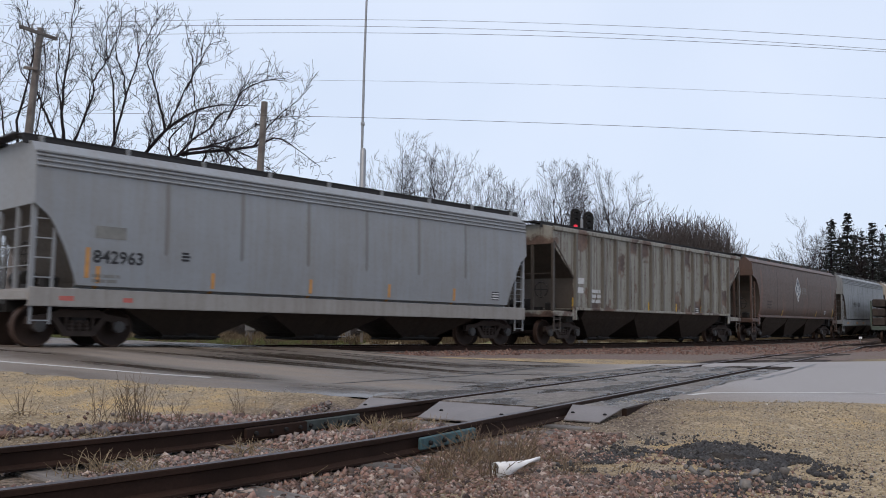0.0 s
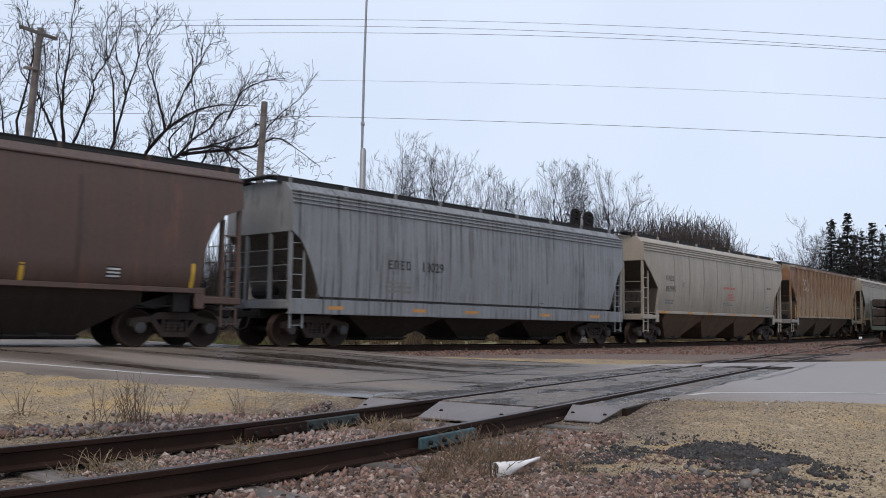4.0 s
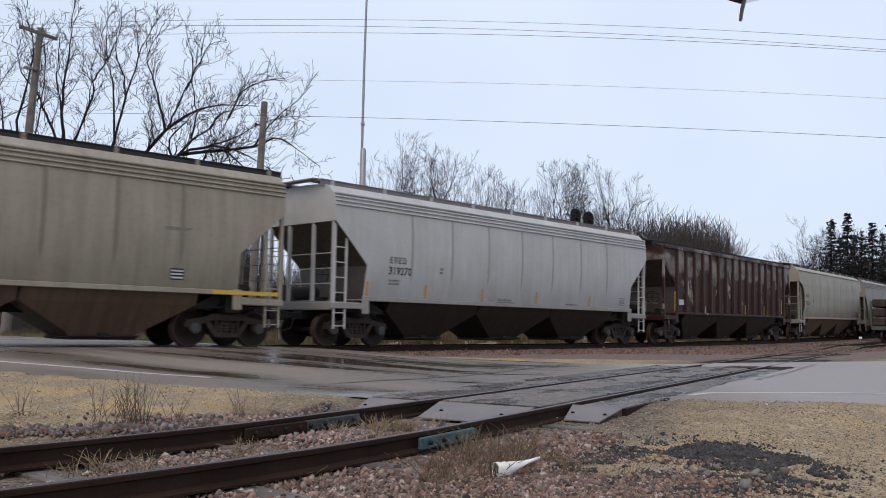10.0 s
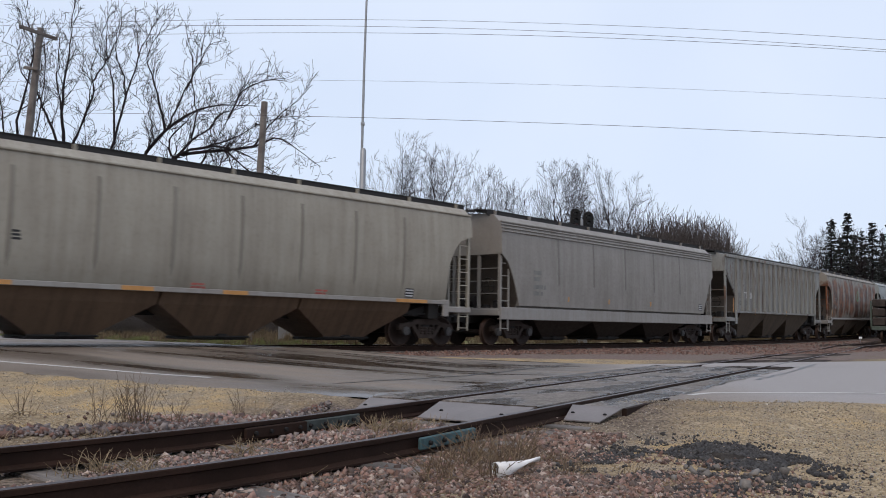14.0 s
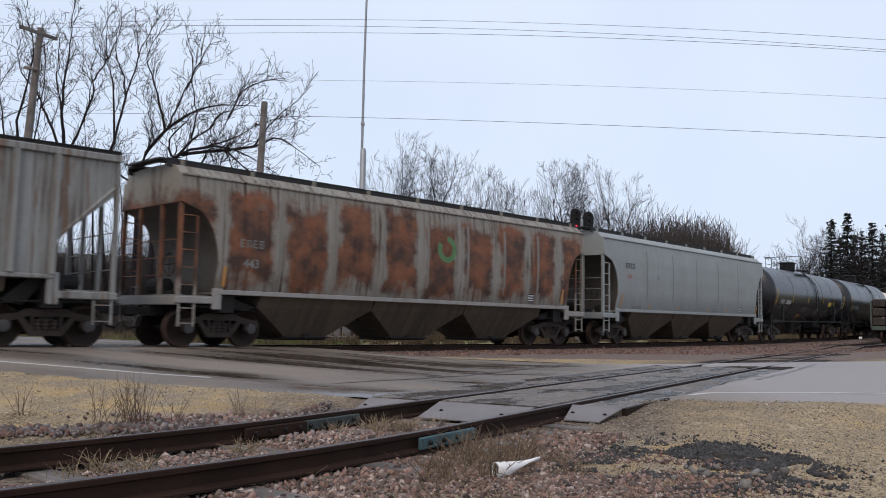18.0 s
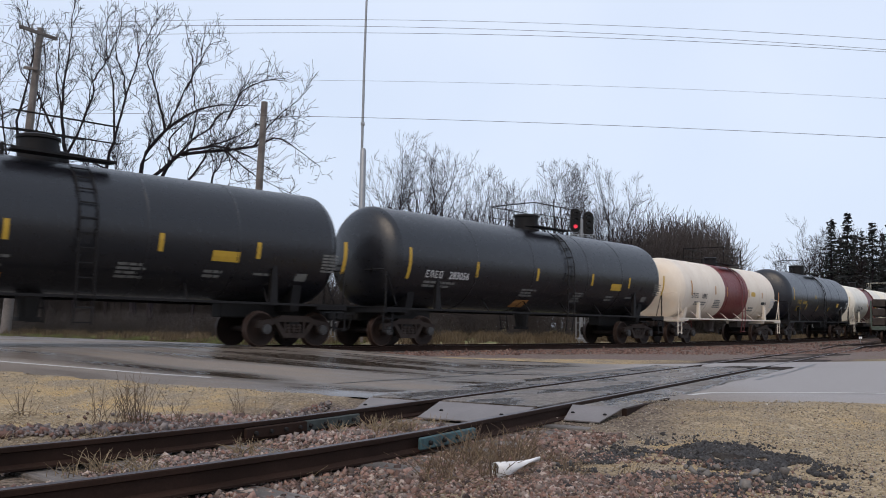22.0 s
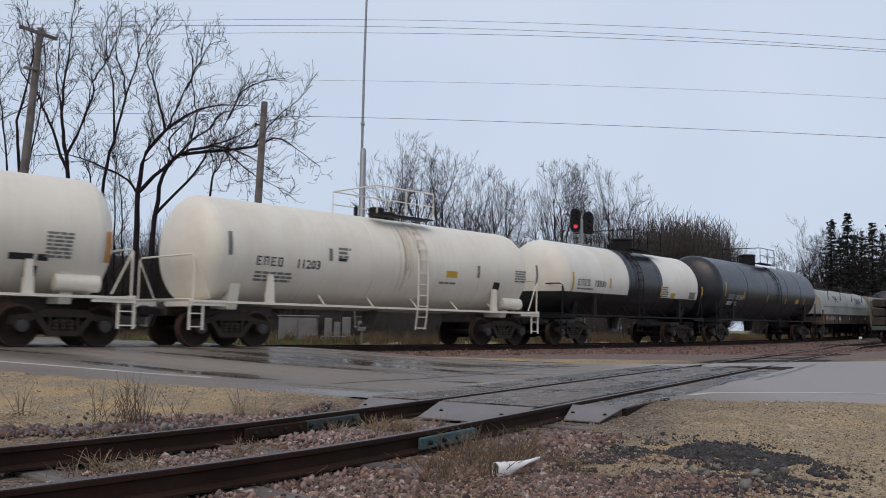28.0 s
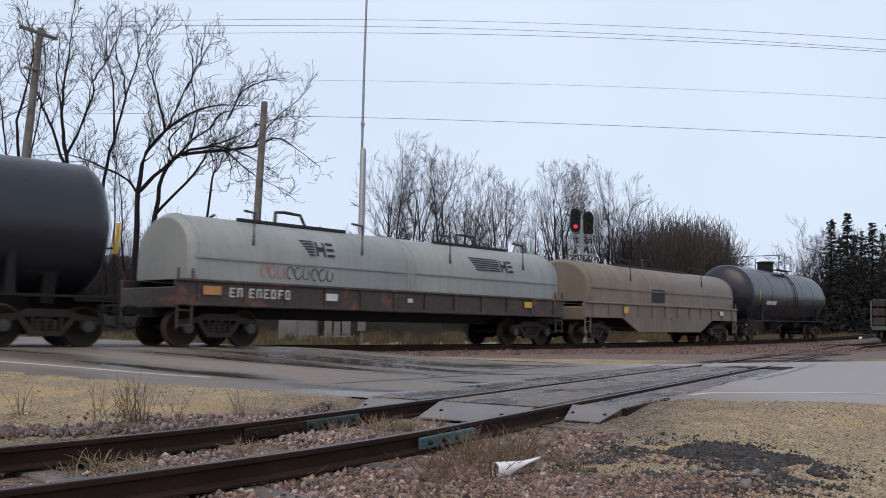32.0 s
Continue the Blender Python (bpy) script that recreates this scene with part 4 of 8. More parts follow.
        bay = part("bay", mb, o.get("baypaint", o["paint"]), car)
        mb = Mb().box(c, 0, zb - 0.04, w * 0.8, 1.4, 0.08, bev=0.02).box(c, -0.78, zb + 0.02, 0.3, 0.16, 0.12, bev=0.03)
        mb.tube([(c - w * 0.4, -0.8, zb), (c + w * 0.4, -0.8, zb)], 0.03, 6)
        part("gate", mb, M_UNDER, bay)
    part("center_sill", Mb().box(0, 0, 0.9, 2 * e, 0.36, 0.3), M_UNDER, car)
    for x in (-1, 1):
        mb = Mb().box(x * (half - 2.05), 0, (0.86 + low) / 2, 0.42, 2.7, low - 0.84)
        mb.prism([(x * (e - cut), low + 0.02), (x * (e - cut - 0.4), low + 0.02), (x * (half - 3.05), 1.0), (x * (half - 2.6), 0.9)], -1.15, 1.15, "y")
        part("body_bolster", mb, M_UNDER, car)
        for y in (-1.2, 1.2):
            part("brake_pipe", Mb().tube([(x * (e - 0.4), y, 1.0), (x * (e - cut - 0.6), y, 0.98), (x * (half - 3.2), y * 0.85, 0.92)], 0.03, 6), M_UNDER, car)
    # ends: platform, corner posts, ladders, rails
    for x in (-1, 1):
        part("end_sill", Mb().box(x * (e - 0.06), 0, 1.12, 0.14, 2.9, 0.22, bev=0.02).box(x * (e - cut / 2), 0, 1.24, cut, 2.7, 0.04), sill, car)
        mb = Mb()
        for y in (-1.44, 1.44):
            mb.box(x * (e - 0.05), y, (1.2 + brow) / 2, 0.10, 0.09, brow - 1.1)
            ladder(mb, x * (e - 0.27), y * 1.02, 0.5, 1.2, 0.40, 0.016, 0.36)
            if not ribbed:
                mb.box(x * (e - 0.48), y * 1.02, (1.2 + brow - 0.3) / 2, 0.06, 0.05, brow - 1.5)
                z = 1.5
                while z < brow - 0.3:
                    mb.box(x * (e - 0.27), y * 1.02, z, 0.42, 0.028, 0.028)
                    z += 0.42
        for y in (-0.55, 0.55):
            mb.box(x * (e - 0.05), y, (1.2 + brow) / 2, 0.08, 0.1, brow - 1.1)
        for z in (1.75, 2.17, 2.59):
            mb.box(x * (e - 0.04), 0, z, 0.022, 2.86, 0.022)
        if ribbed:
            for y in (-1.44, 1.44):
                mb.tube([(x * (e - 0.1), y, brow + 0.1), (x * (e - cut), y, knee)], 0.05, 6)
        part("end_ladder", mb, o.get("ladderpaint", o["paint"]), car)
    part("brake_wheel", Mb().tube([(-e + 0.1, -0.9 + 0.28 * math.cos(a * 0.524), 2.0 + 0.28 * math.sin(a * 0.524)) for a in range(13)], 0.02, 6).tube([(-e + 0.1, -1.18, 2.0), (-e + 0.1, -0.62, 2.0)], 0.015, 5).tube([(-e + 0.1, -0.9, 1.72), (-e + 0.1, -0.9, 2.28)], 0.015, 5), M_UNDER, car)
    part("brake_cylinder", Mb().lathe([(0, 0.16), (0.5, 0.16), (0.55, 0.05)], 12, "x", (e - 1.1, -0.75, 1.45)), M_UNDER, car)
    part("air_reservoir", Mb().lathe([(-0.42, 0.04), (-0.38, 0.2), (0.38, 0.2), (0.42, 0.04)], 12, "y", (-e + 0.5, 0.3, 1.5)).box(-e + 0.62, -0.95, 1.4, 0.34, 0.3, 0.3, bev=0.04).box(-e + 0.4, -0.4, 1.32, 0.2, 0.6, 0.12), M_UNDER, car)
    # roof: hatch trough and walkways on brackets
    part("roof_hatch", Mb().box(0, 0, top - 0.02, 2 * e - 1.2, 0.62, 0.14, bev=0.04), o["paint"], car)
    for y in (-0.78, 0.78):
        mb = Mb().box(0, y, top + 0.04, 2 * e + 0.3, 0.5, 0.05).box(0, y + math.copysign(0.24, y), top - 0.03, 2 * e + 0.3, 0.02, 0.22)
        mb.box(-e - 0.12, y * 0.5, top + 0.08, 0.3, 0.9, 0.04).box(e + 0.12, y * 0.5, top + 0.08, 0.3, 0.9, 0.04)
        part("roof_walk", mb, o.get("walkpaint", M_BOARD), car)
    if not ribbed:
        bracket = Mb().box(0, 0, -0.08, 0.09, 0.06, 0.22).box(0, 0.15, 0.0, 0.07, 0.4, 0.04).mesh("roof_bracket", o["paint"])
        n = o.get("brackets", 9)
        for i in range(n):
            x = -e + 0.25 + (2 * e - 0.5) * i / (n - 1)
            part("roof_bracket", bracket, None, car, at=Matrix.Translation((x, -1.06, top + 0.02)))
            part("roof_bracket", bracket, None, car, at=Matrix.Translation((x, 1.06, top + 0.02)) @ Matrix.Rotation(math.pi, 4, "Z"))
    for x in (-half + 2.05, half - 2.05):
        add_truck(car, x)
    add_couplers(car, half)
    # markings: fractions run from the front corner to the rear corner
    X = lambda f: (half - 0.62) * (2 * f - 1)
    curved = not ribbed
    for f, z0, z1, mat in o.get("stripes", ()):
        mb = Mb()
        w = 0.1
        stamp(mb, side, X(f) - w / 2, X(f) + w / 2, z0, z1, curved)
        part("reflector", mb, mat, car)
    for f0, f1, mat in o.get("sillmarks", ()):
        part("sill_reflector", Mb().box(X((f0 + f1) / 2), -1.535, foot + 0.055 + (0.13 if deep else 0), X(f1) - X(f0), 0.006, 0.10), mat, car)
    for f, z, w, rows, h, mat in o.get("texts", ()):
        lines_of(car, "stencil_text", side, X(f), z, w, rows, h, h * 0.6, mat, curved, seed=int(f * 100) + rows)
    for f, z, h, count, mat in o.get("marks", ()):
        glyphs(car, side, X(f), z, h * 1.2, count, mat, curved)
    for f, z, h, text, mat in o.get("numbers", ()):
        number(car, side, text, X(f), z, h * 1.2, mat, curved)
    if o.get("grille"):
        f, z = o["grille"]
        grille(car, side, X(f), z, 0.34, curved)
    o["extra"](car, side, X) if "extra" in o else None
    return car


def emblem_diamond(car, side, X):
    """A white diamond with four lobes, and faint letters beside it."""
    cx, cz = X(0.464), 2.95

    def lozenge(name, r, dz, lift, mat, n=6):
        mb, vs = Mb(), []
        for i in range(n + 1):
            q = -1 + 2 * i / n
            w, z = r * 0.77 * (1 - abs(q)) + 0.002, cz + dz + r * q
            vs += [(cx - w, -side(z) - lift, z), (cx + w, -side(z) - lift, z)]
        mb.add(vs, [(2 * i, 2 * i + 1, 2 * i + 3, 2 * i + 2) for i in range(n)])
        part(name, mb, mat, car)
    lozenge("emblem_border", 0.74, 0.0, 0.006, M_WHITEINK)
    lozenge("emblem_field", 0.63, 0.0, 0.010, M_SLATEINK)
    lozenge("emblem", 0.44, -0.08, 0.014, M_WHITEINK)
    mb = Mb()
    for dx, dz in ((0, 0.17), (0, -0.17), (0.14, 0), (-0.14, 0)):
        vs = [(cx + dx + 0.085 * math.cos(a * 0.785), -side(cz - 0.08 + dz) - 0.02, cz - 0.08 + dz + 0.085 * math.sin(a * 0.785)) for a in range(8)]
        mb.add(vs, [tuple(range(8))])
    part("emblem_lobes", mb, M_SLATEINK, car)
    glyphs(car, side, cx + 0.85, 2.74, 0.36, 3, M_GHOST, True)


def emblem_ring(car, side, X):
    mb = Mb()
    cx, cz = X(0.55), 3.0
    for i in range(18):
        a, b = i * 0.29 + 2.6, (i + 1) * 0.29 + 2.6
        vs = [(cx + r * math.cos(t), -side(cz + r * math.sin(t)) - 0.006, cz + r * math.sin(t)) for r, t in ((0.24, a), (0.42, a), (0.42, b), (0.24, b))]
        mb.add(vs, [(0, 1, 2, 3)])
    part("emblem", mb, M_GREENINK, car)


def loops(car, side, X, x, z, s, mat):
    """Sprayed loops of paint, not letters."""
    mb = Mb()
    for k in range(3):
        cx = x + k * s * 0.8
        pts = [(cx + s * 0.34 * math.cos(a * 0.45 + k), z + s * 0.5 * math.sin(a * 0.45 + k)) for a in range(12)]
        for (ax, az), (bx, bz) in zip(pts, pts[1:]):
            d = Vector((bx - ax, bz - az)).normalized() * s * 0.045
            vs = [(ax - d.y, -side(az) - 0.1, az + d.x), (ax + d.y, -side(az) - 0.1, az - d.x), (bx + d.y, -side(bz) - 0.1, bz - d.x), (bx - d.y, -side(bz) - 0.1, bz + d.x)]
            mb.add(vs, [(0, 1, 2, 3)])
    part("spray_paint", mb, mat, car)


def tank(o):
    """A tank car: shell with dished heads, dome with platform, running boards and trucks."""
    half = o["pitch"] / 2
    e = half - 0.62
    R, c = o["R"], o["c"]
    head = 0.62
    car = tagged(empty("tank_car"), o["label"], "tank car", "cars of the passing train")
    L = e - o.get("inset", 0.25) - head

    def side(z):
        return math.sqrt(max(0.02, R * R - (z - c) ** 2))

    # shell in rings, each with its own paint
    for x0, x1, mat in o["shell"]:
        prof = [(x0, R), (x1, R)]
        n = 40
        mb = Mb()
        for a, r in prof:
            mb.v += [(a, r * math.sin(2 * math.pi * i / n), c + r * math.cos(2 * math.pi * i / n)) for i in range(n)]
        mb.f = [(i, (i + 1) % n, n + (i + 1) % n, n + i) for i in range(n)]
        part("shell", mb, mat, car, smooth=True)
    for k, mat in ((-1, o["shell"][0][2]), (1, o["shell"][-1][2])):
        prof = [(k * (L + head * math.sin(a * math.pi / 16)), R * math.cos(a * math.pi / 16) if a < 8 else 0.0) for a in range(9)]
        part("head", Mb().lathe(prof, 40, "x", (0, 0, c)), mat, car, smooth=True)
    for x in o.get("welds", (-0.55, -0.15, 0.3, 0.62)):
        skin = next(m for x0, x1, m in o["shell"] if x * L <= x1)
        part("weld_band", Mb().lathe([(x * L - 0.03, R), (x * L, R + 0.012), (x * L + 0.03, R)], 40, "x", (0, 0, c)), skin, car, smooth=True)
    frame_mat, board_mat = o.get("frame", M_UNDER), o.get("board", M_BLACK)
    # stub sills, saddles, running boards
    for k in (-1, 1):
        part("stub_sill", Mb().box(k * (e - 1.6), 0, 0.95, 3.2, 0.5, 0.4, bev=0.03), frame_mat, car)
        mb = Mb().prism([(-1.16, c - 0.82), (-1.0, 0.95), (1.0, 0.95), (1.16, c - 0.82), (0.9, c - R * 0.82), (0, c - R * 1.0), (-0.9, c - R * 0.82)], k * (half - 2.05) - 0.14, k * (half - 2.05) + 0.14, "x")
        part("saddle", mb, board_mat, car)
        for y in (-1, 1):
            gx = k * (half - 2.95)
            part("side_bracket", Mb().prism([(gx - 0.12, 1.12), (gx + 0.12, 1.12), (gx + 0.06, c - 0.6), (gx - 0.06, c - 0.6)], y * 1.30, y * 1.42, "y"), board_mat, car)
        part("end_platform", Mb().box(k * (e - 0.5), 0, 1.13, 1.0, 2.8, 0.05).box(k * (e - 0.03), 0, 1.08, 0.06, 2.9, 0.2, bev=0.01).box(k * (e - 0.5), -1.42, 1.08, 1.0, 0.05, 0.14), board_mat, car)
        mb = Mb()
        for y in (-1.4, 1.4):
            ladder(mb, k * (e - 0.2), y, 0.42, 1.15, 0.36, 0.016, 0.32)
            mb.tube([(k * (e - 0.1), y, 1.15), (k * (e - 0.1), y, 2.2), (k * (e - 0.1), y * 0.9, 2.26), (k * (e - 0.1), 0, 2.26)], 0.025, 6)
            mb.tube([(k * (e - 0.1), y, 2.2), (k * (e - 0.55), y * 1.0, 1.2)], 0.02, 6)
        part("end_rail", mb, o.get("rail", board_mat), car)
    for y in (-1.42, 1.42):
        part("running_board", Mb().box(0, y, 1.12, 2 * e - 0.2, 0.1, 0.06).box(0, y * 0.97, 1.10, 2 * e - 1.5, 0.16, 0.03), board_mat, car)
    for y in (-1, 1):
        brace = Mb().tube([(0, y * 1.4, 1.12), (0.1, y * 0.95, c - R * 0.72)], 0.025, 5).mesh("board_bracket", board_mat)
        for i in range(6):
            part("board_bracket", brace, None, car, at=Matrix.Translation((-L * 0.75 + L * 1.5 * i / 5, 0, 0)))
    part("outlet", Mb().lathe([(0.62, 0.2), (0.9, 0.24), (c - R + 0.03, 0.3)], 12, "z", (0.15, 0, 0)).box(0.15, 0, 0.6, 0.5, 0.3, 0.1), frame_mat, car)
    # dome, platform with rails, ladder
    d, dr = o.get("dome", 0.0), o.get("domesize", 0.45)
    dome = o.get("domepaint", M_BLACK)
    top = c + R
    part("dome", Mb().lathe([(top - 0.1, dr), (top + dr, dr), (top + dr + 0.02, dr * 1.1), (top + dr + 0.08, dr * 1.1), (top + dr + 0.12, dr * 0.85), (top + dr + 0.14, 0.0)], 20, "z", (d, 0, 0)).box(d + 0.5, 0, top + 0.12, 0.35, 0.3, 0.3, bev=0.04).lathe([(top - 0.05, 0.07), (top + 0.3, 0.07), (top + 0.34, 0.02)], 8, "z", (d - 0.75, 0.1, 0)), dome, car, smooth=True)
    mb = Mb()
    px0, px1 = d - 0.9, d + 1.45
    if o.get("platform", True):
        for y in (-1, 1):
            mb.box((px0 + px1) / 2, y * 0.85, top + 0.02, px1 - px0, 0.45, 0.04)
        part("dome_platform", mb, dome, car)
        zz = top + 0.85
        for y in (-1.05, 1.05):
            mb = Mb()
            mb.tube([(px0, y, top + 0.02), (px0, y, zz), (px1, y, zz), (px1, y, top + 0.02)], 0.022, 6)
            mb.tube([((px0 + px1) / 2, y, top + 0.02), ((px0 + px1) / 2, y, zz)], 0.02, 6)
            mb.tube([(px0, y, top + 0.45), (px1, y, top + 0.45)], 0.018, 6)
            part("dome_rail", mb, o.get("domerail", dome), car)
        part("cross_rail", Mb().tube([(px0, -1.05, zz), (px0, 1.05, zz)], 0.022, 6), o.get("domerail", dome), car)
    for y in (-1, 1):
        mb = Mb()
        lx = d + o.get("ladderat", 0.65)
        for k in (-0.2, 0.2):
            pts = [(lx + k, y * (R + 0.06) * math.sin(a), c + (R + 0.06) * math.cos(a)) for a in (0.5, 0.8, 1.1, 1.4, 1.6)] + [(lx + k, y * (R + 0.05), 1.15), (lx + k, y * (R - 0.05), 0.5)]
            mb.tube(pts, 0.022, 6)
        for a in (0.6, 0.82, 1.04, 1.26, 1.48):
            mb.box(lx, y * (R + 0.06) * math.sin(a), c + (R + 0.06) * math.cos(a), 0.4, 0.03, 0.03)
        z = 0.55
        while z < c:
            mb.box(lx, y * (R + 0.02), z, 0.4, 0.03, 0.03)
            z += 0.33
        part("side_ladder", mb, o.get("ladderpaint", board_mat), car)
    for x in (-half + 2.05, half - 2.05):
        add_truck(car, x)
    add_couplers(car, half)
    if o.get("reservoir"):
        part("air_reservoir", Mb().lathe([(e - 1.75, 0.05), (e - 1.72, 0.2), (e - 0.75, 0.2), (e - 0.72, 0.05)], 14, "x", (0, -1.1, 1.42)), board_mat, car, smooth=True)
    X = lambda f: -e + 2 * e * f
    for f, z0, z1, mat in o.get("stripes", ()):
        mb = Mb()
        stamp(mb, side, X(f) - 0.06, X(f) + 0.06, z0, z1, True)
        part("reflector", mb, mat, car)
    for f, z0, z1, w, mat in o.get("blocks", ()):
        if z1 - z0 > 0.4:
            lines_of(car, "stencil_table", side, X(f), z1, w, int((z1 - z0) / 0.085), 0.052, 0.033, mat, True, seed=int(f * 90), ragged=0.12)
            continue
        mb = Mb()
        stamp(mb, side, X(f), X(f) + w, z0, z1, True)
        part("placard", mb, mat, car)
    for f, z, w, rows, h, mat in o.get("texts", ()):
        lines_of(car, "stencil_text", side, X(f), z, w, rows, h, h * 0.6, mat, True, seed=int(f * 100) + rows)
    for f, z, h, count, mat in o.get("marks", ()):
        glyphs(car, side, X(f), z, h * (1.25 if R < 1.5 else 1.0), count, mat, True)
    for f, z, h, text, mat in o.get("numbers", ()):
        number(car, side, text, X(f) + (0.26 if R < 1.5 else 0), z, h * (1.25 if R < 1.5 else 1.05), mat, True)
    # long stains run down from the dome
    rnd = random.Random(9)
    for x, z0, z1 in o.get("stains", ()):
        mb = Mb()
        for k in range(7):
            a = x + rnd.uniform(-0.28, 0.28)
            w = rnd.uniform(0.012, 0.05)
            stamp(mb, lambda q: side(q) - 0.003, a, a + w, z0 + rnd.uniform(0, 0.5) * (z1 - z0), z1, True)
        part("stain", mb, M_STAIN, car, "rusty run-off stain")
    return car


def coil(o):
    """A coil car: deep sill frame with two rounded hoods on top."""
    half = o["pitch"] / 2
    e = half - 0.62
    car = tagged(empty("coil_car"), o["label"], "freight car", "cars of the passing train")
    top = o["top"]
    frame = o["frame"]
    deep = o.get("deep", False)
    poly = [(-e, 1.0), (e, 1.0), (e, 1.62), (-e, 1.62)]
    if deep:
        poly = [(-e, 1.05), (-e + 2.9, 1.05), (-e + 4.2, 0.5), (e - 4.2, 0.5), (e - 2.9, 1.05), (e, 1.05), (e, 1.62), (-e, 1.62)]
    for y in (-1, 1):
        mb = Mb().prism(poly, y * 1.42, y * 1.32, "y").box(0, y * 1.43, 1.62, 2 * e, 0.12, 0.07, bev=0.015).box(0, y * 1.43, 1.06, 2 * e - (0 if not deep else 2 * e - 0.2), 0.1, 0.07)
        n = 12
        for i in range(n):
            mb.box(-e + 0.6 + (2 * e - 1.2) * i / (n - 1), y * 1.44, 1.34, 0.07, 0.06, 0.5)
        part("side_sill", mb, frame, car)
    part("deck", Mb().box(0, 0, 1.2, 2 * e, 2.6, 0.3), M_UNDER, car)
    part("center_sill", Mb().box(0, 0, 0.88, 2 * e, 0.5, 0.34), M_UNDER, car)
    n = 14
    hl = (2 * e - 0.7) / (1 if o.get("single") else 2)
    for k in range(1 if o.get("single") else 2):
        x0 = -e + 0.35 + k * hl
        x1 = x0 + hl
        prof = [(-1.36, 1.66), (-1.36, 2.2)]
        zc, rr = 2.2, 1.36
        for i in range(1, n):
            a = math.pi * i / n
            prof.append((-rr * math.cos(a), zc + (top - zc) * math.sin(a) ** 0.8))
        prof += [(1.36, 2.2), (1.36, 1.66)]
        mb = Mb()
        ring = lambda x, s: [(x, y * s, 1.66 + (z - 1.66) * s) for y, z in prof]
        mb.loft([ring(x0, 0.93), ring(x0 + 0.14, 1.0), ring(x1 - 0.04, 1.0), ring(x1 - 0.01, 0.99)])
        hood = part("hood", mb, o["hood"], car, smooth=True)
        mb = Mb()
        for x in (x0 + 0.2, x1 - 0.06):
            mb.loft([[(x, y * 1.012, 1.66 + (z - 1.66) * 1.012) for y, z in prof], [(x + 0.08, y * 1.012, 1.66 + (z - 1.66) * 1.012) for y, z in prof]])
        mb.box((x0 + x1) / 2, -1.375, 2.2, hl - 0.3, 0.04, 0.05)
        part("hood_rib", mb, o["hood"], hood)
        mb = Mb()
        for x in (x0 + hl * 0.25, x0 + hl * 0.75):
            for y in (-1, 1):
                mb.tube([(x, y * 1.3, top - 0.75), (x + 0.06, y * 1.22, top + 0.1), (x + 0.06, y * 0.75, top + 0.2)], 0.04, 6)
        for a in (-1, 1):
            mb.tube([((x0 + x1) / 2 + a * 0.55, -0.35, top - 0.08), ((x0 + x1) / 2 + a * 0.42, -0.2, top + 0.34), ((x0 + x1) / 2, 0, top + 0.4)], 0.05, 6)
        mb.box((x0 + x1) / 2, -0.5, top - 0.02, hl * 0.5, 0.12, 0.08)
        part("lifting_bracket", mb, o.get("bracket", M_BOARD), hood)
    for k in (-1, 1):
        part("end_sill", Mb().box(k * (e - 0.05), 0, 1.2, 0.12, 2.8, 0.5, bev=0.02), frame, car)
        for y in (-1.4, 1.4):
            part("end_ladder", ladder(Mb(), k * (e - 0.25), y, 0.45, 1.9, 0.38), frame, car)
    for x in (-half + 2.05, half - 2.05):
        add_truck(car, x)
    add_couplers(car, half)
    X = lambda f: -e + 2 * e * f
    for f, z0, z1, w, mat in o.get("blocks", ()):
        mb = Mb()
        stamp(mb, (lambda z: 1.475) if z1 < 1.66 else (lambda z: 1.37), X(f), X(f) + w, z0, z1, False)
        part("placard", mb, mat, car)
    for f, z, h, count, mat in o.get("marks", ()):
        glyphs(car, lambda q: 1.475, X(f), z, h, count, mat, False)

    def hoodside(z):
        lo, hi = 0.0, math.pi / 2
        for _ in range(30):
            m = (lo + hi) / 2
            if 2.2 + (top - 2.2) * math.sin(m) ** 0.8 < z:
                lo = m
            else:
                hi = m
        return 1.36 * math.cos(lo) + 0.01 if z > 2.2 else 1.37
    for f, run in o.get("logos", ()):
        mb, x = Mb(), X(f)
        for i in range(6):
            stamp(mb, hoodside, x + 0.05 * i, x + run, 2.84 - i * 0.075, 2.88 - i * 0.075, True)
        for u in (0.06, 0.3):
            stamp(mb, hoodside, x + run + u, x + run + u + 0.07, 2.46, 2.86, True)
        stamp(mb, hoodside, x + run + 0.14, x + run + 0.3, 2.6, 2.72, True)
        for z in (2.46, 2.63, 2.79):
            stamp(mb, hoodside, x + run + 0.42, x + run + 0.68, z, z + 0.07, True)
        part("emblem", mb, M_INK, car)
    if o.get("spray"):
        loops(car, lambda z: 1.29, X, X(0.162), 1.96, 0.32, M_REDINK)
        loops(car, lambda z: 1.29, X, X(0.215), 1.95, 0.32, M_INK)
        loops(car, lambda z: 1.29, X, X(0.268), 1.94, 0.32, M_INK)
    return car


# ---- the train, car by car: joint stations at mid clip ----
W, K, G, O, Y, Rd = M_WHITEINK, M_INK, M_GHOST, M_ORANGE, M_YELLOW, M_REDINK
P1 = car_paint("pale_blue_grey_paint", (0.22, 0.24, 0.265), dirty=0.35)
P2 = car_paint("grey_paint_with_rust_spots", (0.262, 0.258, 0.225), (0.13, 0.105, 0.082), dirty=0.4, rust=0.02, rust_color=(0.06, 0.03, 0.02), patch=(1.8, 1.4), drips=0.5, hard=0.1)
for k in (0, 31):
    P2 = rusted_panels(P2, 0.989, -6.925 - 0.989 * k, 0.2, 7.0, 2.6, 2.2, 2.8, (0.045, 0.022, 0.016), (0.14, 0.085, 0.06))
